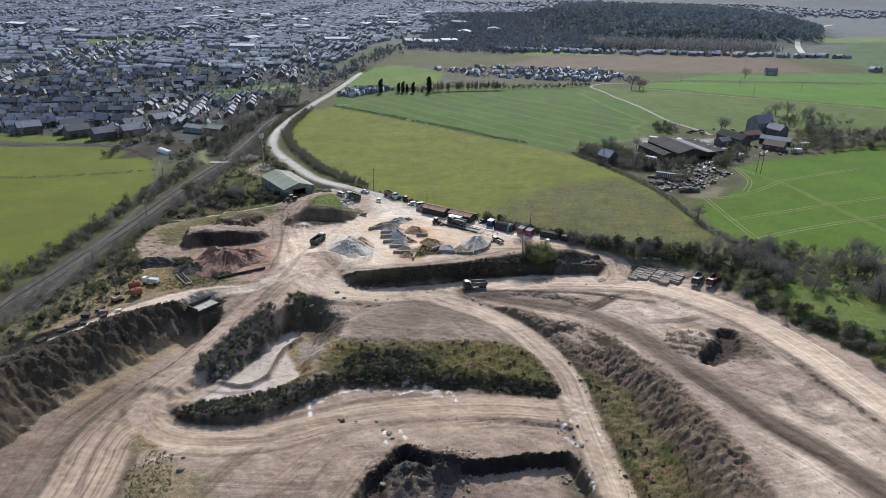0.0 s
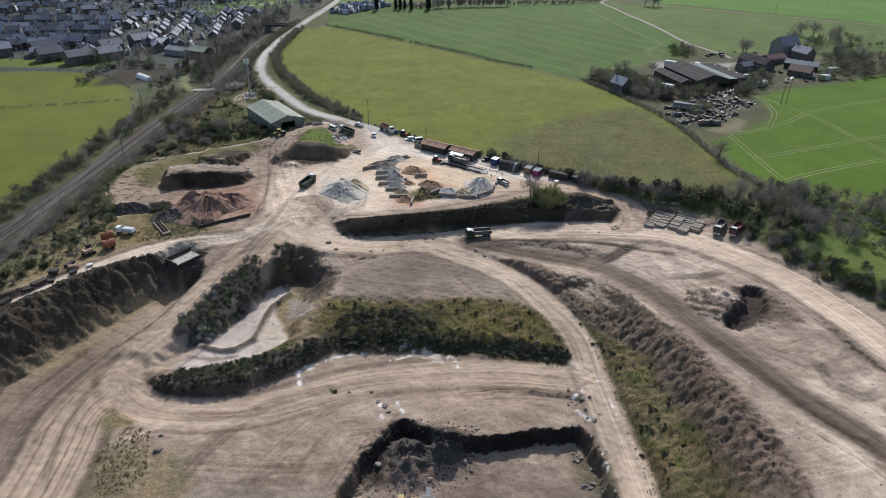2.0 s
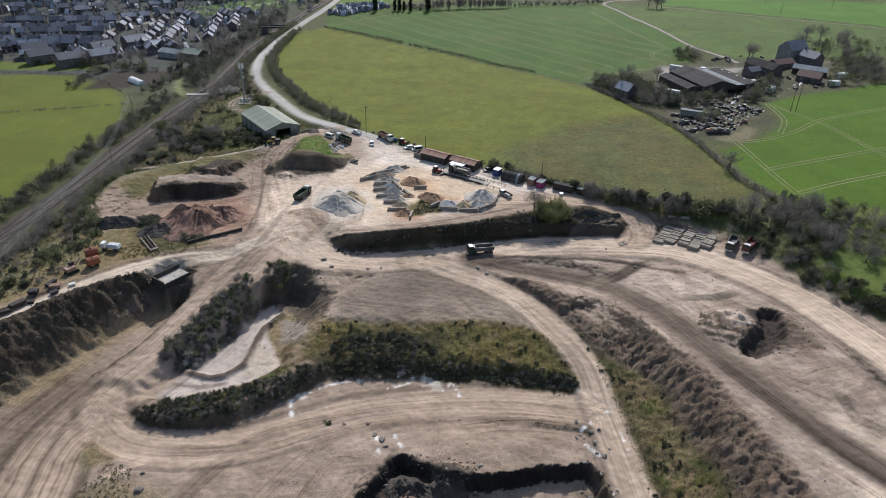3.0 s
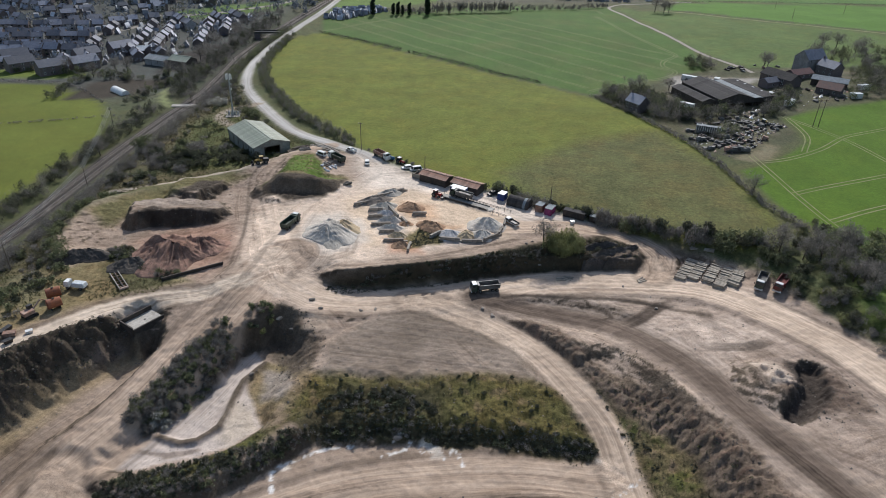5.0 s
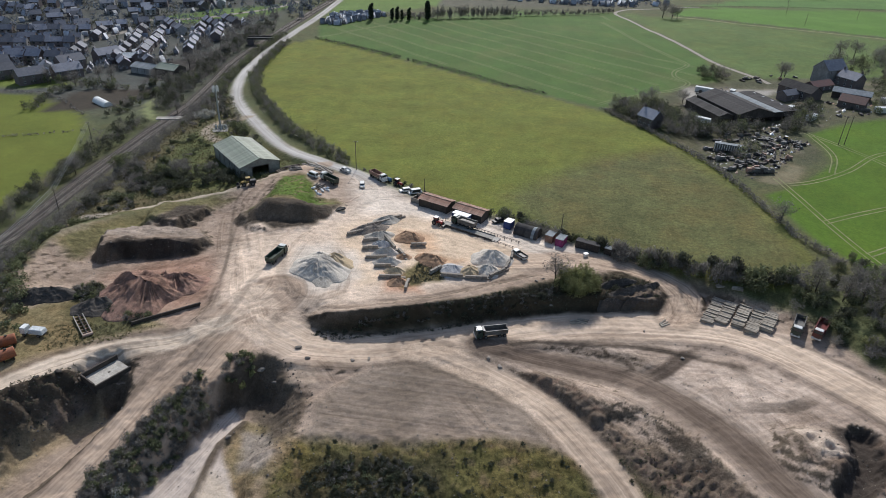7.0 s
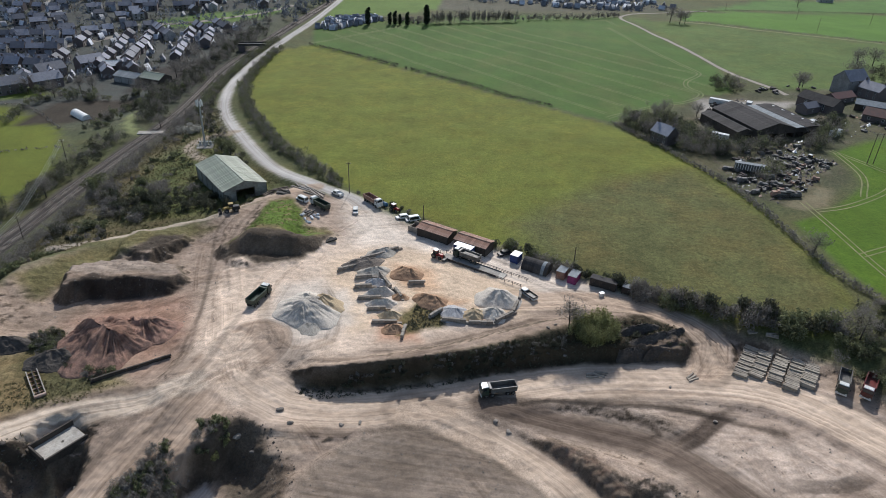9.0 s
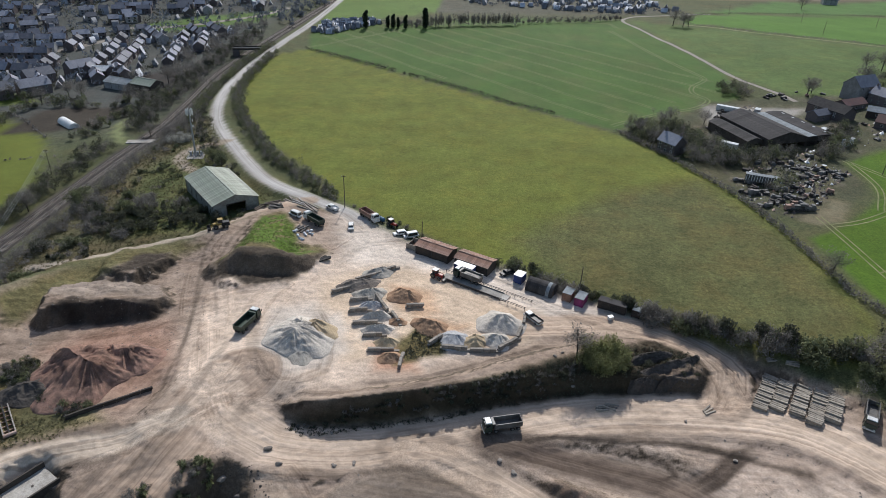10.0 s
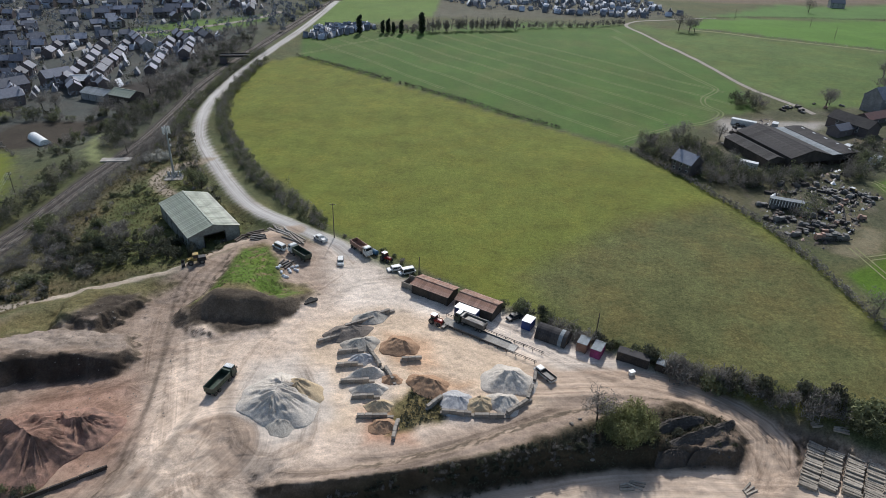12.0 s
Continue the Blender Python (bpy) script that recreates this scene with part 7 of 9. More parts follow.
def clods(name, polys, counts, lo, hi, material, label, seed, skip=True):
    r = np.random.default_rng(seed)
    p = np.concatenate([scatter(r, poly, n) for poly, n in zip(polys, counts)])
    if skip:
        for road, half, _ in ROADS:
            side, _, _ = along(rounded(road), p[:, 0], p[:, 1])
            p = p[np.abs(side) > half + 0.4 * r.random(len(p))]
    n = len(p)
    s = lo + (hi - lo) * r.random(n) ** 3
    z = level(p[:, 0], p[:, 1])
    a = r.random(n) * 6.28
    corners = []
    for k, (rad, h) in enumerate(((1.0, -0.25), (0.8, -0.25), (1.1, -0.25), (0.9, -0.25), (0.25, 0.75))):
        ang = a + k * 1.57
        rr = s * rad * (0.7 + 0.6 * r.random(n))
        corners.append(np.stack([p[:, 0] + rr * np.cos(ang), p[:, 1] + rr * np.sin(ang), z + s * h * (0.7 + 0.6 * r.random(n))], -1))
    v = np.stack(corners, 1).reshape(-1, 3)
    f = (np.array([(0, 1, 4), (1, 2, 4), (2, 3, 4), (3, 0, 4)])[None] + np.arange(n)[:, None, None] * 5).reshape(-1, 3)
    return tagged(new(name, quick_mesh(name, v, f, material, 3)), label, "stones", kind="stuff")


clods("loose_stone", [LOWER_FLOOR, RIGHT_TERRACE, TERRACE, WEST_YARD], [2200, 1200, 120, 500], 0.08, 0.40, "rock", "small loose stones scattered over bare earth", 1)
clods("loose_clod", [[(-118, 150), (-104, 126), (-92, 158), (-78, 178), (-84, 183), (-104, 166)], [(-46, 190), (-36, 190), (-28, 176), (-30, 160), (-40, 162), (-44, 178)], [(-18, 100), (-10, 120), (0, 123), (12, 121), (10, 108), (0, 100)], [(46, 178), (52, 178), (70, 128), (72, 70), (66, 70), (58, 140)], [(72, 154), (84, 170), (98, 166), (100, 152), (86, 146)], [(44, 218), (60, 222), (66, 214), (52, 208)]],
      [900, 260, 800, 260, 160, 260], 0.12, 0.5, "spoil_dark", "dark clods and rubble on the quarry banks", 2)

# plant working in the cut
digger = thing("excavator", -5, 100, 20, None, "yellow tracked excavator working in the cut", "excavator")
for s in (-1, 1):
    part("track", Shape().box(0, s * 1.1, 0, 3.8, 0.6, 0.8, taper=0.85), "rubber", digger)
part("house", Shape().box(-0.6, 0, 0.9, 3.0, 2.5, 1.1), "paint_yellow", digger, bevel=0.08)
cab_ob = part("cab", Shape().box(0.8, 0.75, 0.95, 1.5, 1.0, 1.9, taper=0.92), "glass_dark", digger)
part("cab_roof", Shape().box(0.75, 0.75, 2.85, 1.5, 1.05, 0.12), "paint_yellow", cab_ob)
part("boom", Shape().tube([(0.9, -0.3, 1.4), (2.8, -0.3, 2.7), (4.4, -0.3, 2.0)], 0.28, 6), "paint_yellow", digger)
part("dipper_arm", Shape().tube([(4.4, -0.3, 2.0), (4.8, -0.3, 0.6)], 0.2, 6), "paint_yellow", digger)
part("bucket", Shape().box(4.8, -0.3, 0.0, 1.0, 1.2, 0.9, taper=0.7), "steel_dark", digger)
hopper = thing("screening_hopper", 1.2, 100, 90, None, "pale steel feed hopper with dark mouth in the cut", "hopper")
part("bin", Shape().box(0, 0, 1.2, 2.2, 2.0, 1.8, taper=1.4), "body_grey", hopper)
part("mouth", Shape().box(0, 0, 2.98, 2.6, 2.4, 0.06), "steel_dark", hopper, "dark open mouth")
part("conveyor", Shape().box(3.2, 0, 0.4, 5.0, 1.0, 0.3, lean=0.0), "roof_sheet_pale", hopper)
for a in (-0.9, 0.9):
    for b in (-0.8, 0.8):
        part("leg", Shape().box(a, b, -0.2, 0.18, 0.18, 1.5), "steel_dark", hopper)

# ---- plants near the quarry ----
rng = np.random.default_rng(77)
near_kinds = ["leaf_bare", "leaf_dark", "leaf_olive", "leaf_bare"]


def shrubs_along(pts, lo, hi, kinds, where, tall=1.0):
    for x, y in pts:
        shrub(x, y, rng.uniform(lo, hi), kinds[int(rng.integers(len(kinds)))], rng, tall, where)


shrubs_along(beside(rng, [(14, 264), (26, 257), (40, 248), (54, 240.5)], 2.2, 0.6), 1.8, 3.2, ["leaf_bare", "leaf_dark", "leaf_olive"], "along the field hedge", 1.3)
shrubs_along(beside(rng, [(54, 240), (64, 235), (75, 230), (88, 225), (100, 222)], 1.7, 1.1), 2.8, 4.4, ["leaf_bare", "leaf_dark", "leaf_bare", "leaf_olive", "leaf_bare"], "along the field hedge", 1.35)
shrub(-24, 131, 1.3, "leaf_dark", rng, 0.5, "on the quarry floor")
shrubs_along(beside(rng, [(-34, 302), (-26, 296), (-18, 290), (-8, 280), (0, 274)], 4.0, 0.5), 0.8, 1.6, ["leaf_bare", "leaf_olive"], "along the field hedge", 1.0)
shrubs_along(beside(rng, [(46, 219), (54, 220), (60, 218)], 2.2, 0.9), 0.8, 1.5, ["leaf_bare", "leaf_dark"], "on the dark bank", 0.9)
shrubs_along([(-63.5, 151), (-65, 148.5), (-61.5, 149.5)], 1.6, 2.2, ["leaf_blossom"], "above the silt pond", 1.0)
shrubs_along([(-47, 181), (-48.5, 184), (-50, 186), (-46, 184), (-51, 182)], 1.0, 1.9, ["leaf_olive", "leaf_bare", "leaf_fresh"], "in the gully", 1.2)
FOOT = [(-28, 145.6), (-10, 148.4), (5, 148.4), (20.6, 147), (36, 144.3), (37.3, 148.2), (20.7, 151.5), (5.2, 152), (-10.4, 152), (-25.7, 150)]
UPPER_SCRUB = [(-28, 155), (-21, 160), (-11, 161), (-4, 159), (2, 155), (-5, 151), (-19, 150)]
BERM = [(-68.7, 128.9), (-59.3, 127), (-47.7, 129.8), (-37.9, 136), (-28.2, 145.8), (-27.2, 149.3), (-34, 146), (-39.3, 142.2), (-50, 138.5), (-61.7, 134), (-67, 132)]
for j, (kind, n, m, b) in enumerate((("leaf_dark", 190, 110, 190), ("leaf_olive", 14, 20, 50), ("leaf_bare", 90, 60, 130))):
    q = np.concatenate([scatter(rng, FOOT, n), scatter(rng, UPPER_SCRUB, m), scatter(rng, BERM, b)])
    thicket("bank_scrub", np.concatenate([q, rng.uniform(0.5, 1.4, (len(q), 1)), rng.uniform(0.25, 1.0, (len(q), 1)) * np.concatenate([np.full(n + m, 1.0), np.full(b, 1.7)])[:, None]], 1), kind, 70 + j, WORDS[kind] + " on the terrace slope", 16, 0.23, 6)
shrubs_along(scatter(rng, TERRACE_GREEN, 7), 0.5, 0.9, ["leaf_dark", "leaf_olive"], "on the terrace", 0.8)
q = np.concatenate([scatter(rng, TERRACE_GREEN, 40), scatter(rng, GRASS_SLOPE, 80)])
thicket("bank_scrub", np.concatenate([q, rng.uniform(0.4, 1.2, (120, 1)), rng.uniform(0.2, 0.6, (120, 1))], 1), "leaf_dark", 4, "low dark weeds and brambles on the batters", 26, 0.18, 5)
q = np.concatenate([beside(rng, [(101, 214), (108, 199), (112, 189), (118, 177), (126, 166), (134, 152), (144, 132)], 1.2, 2.6), scatter(rng, [(104, 222), (122, 240), (134, 214), (120, 190), (110, 200)], 60)])
for j, kind in enumerate(("leaf_olive", "leaf_bare", "leaf_dark")):
    r = q[j::3]
    thicket("edge_thicket", np.concatenate([r, rng.uniform(1.6, 2.8, (len(r), 1)), rng.uniform(1.6, 4.2, (len(r), 1))], 1), kind, 5 + j, WORDS[kind] + " crowding the quarry edge", 64, 0.26, 7)
shrubs_along(scatter(rng, [(-101, 208), (-90, 202), (-78, 199), (-76, 204), (-90, 210), (-100, 214)], 16), 1.0, 2.2, ["leaf_dark", "leaf_olive"], "beside the spoil heap", 0.9)
for spot in ((104, 219), (109, 214), (113, 207), (108, 226), (115, 220), (122, 214), (118, 202), (125, 222), (117, 193), (124, 204), (129, 212)):
    tree(*spot, rng.uniform(5, 8.5), "leaf_bare", rng, "leafless ash tree at the quarry edge", 1.0, group="trees at the quarry edge")
wood = [(112, 214), (124, 226), (136, 223), (152, 221), (178, 214), (176, 188), (150, 182), (131, 187), (118, 194)]
for spot in scatter(rng, wood, 26):
    tree(*spot, rng.uniform(6, 10), "leaf_bare" if rng.random() > 0.25 else "leaf_olive", rng, "leafless tree in the wood beside the quarry", 1.1, group="trees at the quarry edge")
q = scatter(rng, wood, 150)
for j, kind in enumerate(("leaf_bare", "leaf_bare", "leaf_olive")):
    r = q[j::3]
    thicket("wood_understorey", np.concatenate([r, rng.uniform(1.6, 3.2, (len(r), 1)), rng.uniform(2.0, 6.0, (len(r), 1))], 1), kind, 45 + j, WORDS[kind] + " under the wood's bare trees", 50, 0.3, 6)
shrubs_along(beside(rng, [(102, 212), (107, 198), (110, 188), (115, 176), (123, 164), (131, 150), (141, 130)], 4.5, 1.5), 1.8, 3.6, ["leaf_olive", "leaf_fresh", "leaf_bare", "leaf_dark", "leaf_olive"], "at the quarry edge", 1.0)
shrubs_along(scatter(rng, [(-134, 190), (-126, 196), (-128, 250), (-124, 262), (-108, 276), (-84, 288), (-92, 304), (-116, 310), (-130, 300), (-136, 240)], 34), 2.0, 4.2, ["leaf_bare", "leaf_bare", "leaf_olive", "leaf_dark"], "on the western rough", 1.0)
for j, (kind, n) in enumerate((("leaf_dark", 70), ("leaf_bare", 60))):
    r = scatter(rng, [(-34, 198), (-10, 203.5), (10, 208.5), (30, 214.5), (31, 218), (12, 211.5), (-10, 204.5), (-33, 199.2)], n)
    thicket("bank_scrub", np.concatenate([r, rng.uniform(0.5, 1.2, (n, 1)), rng.uniform(0.4, 1.4, (n, 1))], 1), kind, 74 + j, WORDS[kind] + " on the yard bank", 28, 0.2, 6)
for j, (kind, n) in enumerate((("leaf_dark", 36), ("leaf_bare", 44), ("leaf_olive", 26))):
    r = scatter(rng, [(-104, 212), (-99, 217), (-91, 207), (-85, 205), (-78, 200), (-80, 196.5), (-86, 200), (-98, 205)], n)
    thicket("heap_scrub", np.concatenate([r, rng.uniform(0.7, 1.8, (n, 1)), rng.uniform(0.6, 2.4, (n, 1))], 1), kind, 94 + j, WORDS[kind] + " below the red heap", 34, 0.22, 7)
wall_ob = thing("retaining_wall", -73, 201, 35.5, None, "low retaining wall of dark weathered sleepers", "wall")
for r in range(3):
    for k in range(7):
        part("sleeper", Shape().box(-7.5 + 2.5 * k + 0.2 * r, 0.05 * rng.normal(), -0.5 + 0.55 * r, 2.45, 0.35, 0.52, 0.02 * rng.normal()), "dark_timber", wall_ob)
tree(31.5, 220.5, 8, "leaf_bare", rng, "bare many-stemmed tree on the dark bank", 1.2)
big = scatter(rng, [(31, 218), (36, 215), (43, 216), (46, 219.5), (41, 223), (33, 222)], 44)
for j, kind in enumerate(("leaf_fresh", "leaf_fresh")):
    r = big[j::2]
    thicket("willow_clump", np.concatenate([r, rng.uniform(1.6, 2.6, (len(r), 1)), rng.uniform(3.0, 6.2, (len(r), 1))], 1), kind, 85 + j, "rounded willow clump in olive-green spring leaf", 60, 0.24, 8)

RIDGE_VEG = [(-57, 181), (-53, 175), (-53, 170), (-56, 162), (-59, 154.5), (-62, 149.5), (-66, 146), (-70, 147.5), (-71, 152), (-67, 159), (-65, 165), (-62, 172)]
ridge = scatter(rng, RIDGE_VEG, 260)
for j, (kind, t) in enumerate((("leaf_bare", 3.4), ("leaf_olive", 2.6), ("leaf_bare", 2.8))):
    r = ridge[j::3]
    thicket("ridge_thicket", np.concatenate([r, rng.uniform(0.7, 1.9, (len(r), 1)), rng.uniform(0.2 * t, t, (len(r), 1))], 1), kind, 80 + j, WORDS[kind] + " massed above the silt pond", 34, 0.27, 8)
gully = scatter(rng, [(-52, 186), (-46, 188), (-44, 185), (-47, 179), (-50, 177)], 12)
thicket("gully_thicket", np.concatenate([gully, rng.uniform(0.8, 1.6, (12, 1)), rng.uniform(0.8, 2.2, (12, 1))], 1), "leaf_olive", 84, "olive willow scrub in the gully", 40, 0.26, 6)
belt = np.concatenate([beside(rng, [(-260, 424), (-232, 428), (-205, 424), (-186, 416), (-166, 430), (-152, 462)], 2.0, 4.0), beside(rng, [(-212, 372), (-214, 408), (-186, 416)], 2.0, 1.2), beside(rng, [(-166, 366), (-164, 392), (-160, 420)], 1.6, 2.2), scatter(rng, [(-165, 396), (-148, 400), (-148, 450), (-166, 440)], 50)])
for j, kind in enumerate(("leaf_bare", "leaf_dark", "leaf_olive")):
    r = belt[j::3]
    thicket("belt_thicket", np.concatenate([r, rng.uniform(1.6, 3.2, (len(r), 1)), rng.uniform(2.0, 6.0, (len(r), 1))], 1), kind, 86 + j, WORDS[kind] + " between the railway and the houses", 30, 0.36, 6)

# the western scrub, the railway and the lane
west = scatter(rng, BRACKEN, 480)
spots = np.concatenate([west, rng.uniform(0.8, 2.4, (len(west), 1)), rng.uniform(0.6, 2.4, (len(west), 1))], 1)
side, _, _ = along(rounded([(-86, 322), (-98, 330), (-108, 338), (-114, 348), (-110, 360), (-100, 366)]), spots[:, 0], spots[:, 1])
spots = spots[np.abs(side) > 5]
spots = spots[(spots[:, 1] < 270) | (rng.random(len(spots)) > 0.4)]
north = spots[:, 1] > 270
thicket("scrub", spots[north][::2], "leaf_olive", 1, "rough olive-green scrub beside the railway", 40, 0.34, 6)
thicket("scrub", spots[~north][::3], "leaf_dark", 43, "dark bramble scrub beside the railway", 40, 0.32, 6)
thicket("scrub", spots[~north][1::3], "leaf_bare", 2, "brown leafless scrub beside the railway", 26, 0.36, 6)
thicket("scrub", np.concatenate([spots[~north][2::3], spots[north][1::2]]), "leaf_bare", 3, "grey-brown leafless scrub beside the railway", 30, 0.32, 6)
a = beside(rng, [(-134, 150), (-132, 220), (-131, 290), (-130, 340), (-129, 368), (-131, 380), (-130, 410)], 1.1, 3.0)
b = beside(rng, [(-160, 130), (-158, 200), (-155, 260), (-154, 320), (-152, 362)], 1.2, 2.2)
c = beside(rng, [(-150, 384), (-151, 400), (-153, 450), (-157, 520), (-150, 600)], 0.9, 3.0)
d = beside(rng, [(-130, 396), (-133, 430), (-135, 470), (-135, 520), (-130, 560)], 1.0, 1.8)
for k, (pts, kinds) in enumerate(((a, ("leaf_bare", "leaf_bare")), (b, ("leaf_dark", "leaf_bare")), (c, ("leaf_bare", "leaf_dark")), (d, ("leaf_bare", "leaf_olive")))):
    for j, kind in enumerate(kinds):
        p = pts[j::2]
        thicket("scrub", np.concatenate([p, rng.uniform(2.2, 4.4, (len(p), 1)), rng.uniform(2.8, 6.8, (len(p), 1))], 1), kind, 10 + 2 * k + j, WORDS[kind] + " massed along the railway", 36, 0.33, 6)
lane_e = beside(rng, [(-43, 309), (-55, 324), (-73, 346), (-85, 366), (-104, 402), (-116, 440), (-121, 480), (-122, 530)], 0.8, 1.4)
lane_w = beside(rng, [(-84, 326), (-107, 362), (-124, 400), (-135, 440), (-139, 470)], 2.2, 1.6)
for j, (pts, kind, t) in enumerate(((lane_e[::2], "leaf_bare", 4.2), (lane_e[1::2], "leaf_olive", 3.6), (lane_w[::2], "leaf_bare", 3.0), (lane_w[1::2], "leaf_dark", 2.6))):
    thicket("scrub", np.concatenate([pts, rng.uniform(1.6, 3.0, (len(pts), 1)), rng.uniform(0.8 * t, 1.5 * t, (len(pts), 1))], 1), kind, 30 + j, WORDS[kind] + " lining the lane", 36, 0.3, 6)
dense = scatter(rng, [(-112, 278), (-96, 284), (-80, 286), (-78, 292), (-92, 300), (-108, 300), (-120, 290)], 60)
thicket("scrub", np.concatenate([dense, rng.uniform(1.6, 2.8, (60, 1)), rng.uniform(2.4, 4.4, (60, 1))], 1), "leaf_dark", 41, "dark green thicket below the steel shed", 40, 0.34, 6)
edge = beside(rng, [(-122, 160), (-116, 182), (-112, 198), (-122, 214), (-126, 236), (-122, 250)], 1.5, 3.0)
thicket("scrub", np.concatenate([edge, rng.uniform(1.4, 2.8, (len(edge), 1)), rng.uniform(1.6, 3.6, (len(edge), 1))], 1), "leaf_olive", 42, "olive scrub on the western quarry bank", 34, 0.32, 6)
for x, y, k, t in ((-131, 300, "leaf_olive", 7), (-134, 308, "leaf_olive", 6), (-140, 380, "leaf_bare", 7), (-128, 372, "leaf_bare", 7), (-124, 380, "leaf_bare", 7), (-118, 372, "leaf_bare", 6), (-98, 342, "leaf_olive", 6), (-93, 338, "leaf_olive", 6), (-150, 300, "leaf_bare", 8), (-160, 420, "leaf_bare", 9), (-170, 425, "leaf_bare", 9),
                   (-196, 428, "leaf_bare", 10), (-204, 430, "leaf_bare", 9), (-212, 418, "leaf_bare", 9), (-180, 455, "leaf_bare", 9), (-163, 460, "leaf_bare", 10), (-230, 425, "leaf_bare", 9)):
    tree(x, y, t, k, rng, "leafless tree beside the railway" if k == "leaf_bare" else "tree in first spring leaf beside the railway", 1.1, group="trees beside the railway")
shrubs_along([(-124, 366), (-120, 364), (-127, 370), (-117, 367), (-122, 371)], 2.2, 3.2, ["leaf_blossom"], "beside the mast track", 1.1)

# grass tussocks on the grown slopes
def tussocks(name, polys, counts, seed, label, kind="grass_blade", size=0.3, tall=0.35):
    r = np.random.default_rng(seed)
    p = np.concatenate([scatter(r, poly, n) for poly, n in zip(polys, counts)])
    c = np.stack([p[:, 0], p[:, 1], level(p[:, 0], p[:, 1]) + 0.12], 1)
    rad = np.stack([size + size * r.random(len(p))] * 2 + [0.3 * size + tall * r.random(len(p))], 1)
    return tagged(new(name, blades_mesh(name, leaves(r, c, rad, 5, size, 0.8, 0.3), kind)), label, "grass", kind="stuff")


tussocks("grass", [TERRACE_GREEN, GRASS_SLOPE, [(-66, 259), (-52, 263), (-41, 264), (-49, 278), (-56, 290), (-62, 288)], [(-66, 132), (-56, 129), (-40, 141), (-33, 150), (-52, 138)]], [900, 1600, 500, 500], 5, "tussocky grass on the quarry banks", "grass_blade", 0.17, 0.10)
tussocks("grass", [BRACKEN], [9000], 6, "rough dead grass and new growth beside the railway", "grass_blade", 0.3, 0.4)
tussocks("bramble", [TERRACE_GREEN, GRASS_SLOPE, WEST_FACE, [(-34, 198), (0, 205), (26, 218), (46, 225), (60, 226), (62, 222), (44, 216), (19, 210), (0, 203.5), (-30, 196.5)]], [250, 350, 1300, 1500], 7, "dark weeds on the steep banks", "leaf_dark", 0.24, 0.22)
tussocks("grass", [[(-86, 197), (-72, 196), (-80, 190), (-97, 184), (-100, 194)], [(-66, 96), (-58, 100), (-64, 116), (-70, 116), (-72, 106)]], [500, 400], 8, "thin weeds on bare ground", "grass_blade", 0.22, 0.2)
tussocks("weeds", [[(-11, 217), (0, 221.5), (0, 229), (-8, 231)]], [420], 9, "dark weeds between the stock bays", "leaf_dark", 0.25, 0.3)

# hedges of the fields
hedge([(75, 386), (84, 366), (93, 344), (103, 318), (108, 296), (110.5, 272), (113, 250), (118, 238)], 1.2, 2.4, "leaf_bare", 51, "clipped brown thorn hedge between grass and crop", 0, 0.7, 26)
hedge([(-104, 550), (-60, 511), (-37, 491)], 1.1, 2.2, "leaf_dark", 52, "low dark thorn hedge across the fields", 0.05, 0.8, 20)
hedge([(-32, 487), (8, 449), (30, 428), (49, 411)], 1.0, 2.0, "leaf_dark", 53, "low gappy thorn hedge across the fields", 0.15, 0.8, 20)
hedge([(49, 411), (75, 387)], 0.7, 1.5, "leaf_bare", 54, "sparse remains of a field hedge", 0.45, 0.8, 16)
hedge([(-112, 606), (-60, 640), (-16, 656), (60, 674), (140, 690)], 1.2, 2.4, "leaf_bare", 55, "tall thorn hedge at the far field edge", 0.1, 1.2)
hedge([(182, 664), (240, 631), (300, 600), (380, 554), (462, 508)], 0.9, 1.6, "leaf_bare", 56, "thorn hedge beside the far lane", 0.15, 1.5)
hedge([(207, 712), (265, 740), (380, 756), (493, 769), (760, 798)], 1.0, 1.8, "leaf_dark", 57, "dark hedge of the far pasture", 0.1, 1.6)
hedge([(-300, 396), (-226, 403), (-182, 369)], 0.8, 1.5, "leaf_bare", 58, "field hedge below the houses", 0.15, 1.0)
hedge([(-300, 322), (-230, 330), (-164, 346)], 0.7, 1.2, "leaf_bare", 59, "low field hedge west of the railway", 0.35, 1.0)
hedge([(98, 214), (106, 224), (112, 236)], 0.8, 2.0, "leaf_dark", 60, "dark hedge corner at the quarry", 0.1)

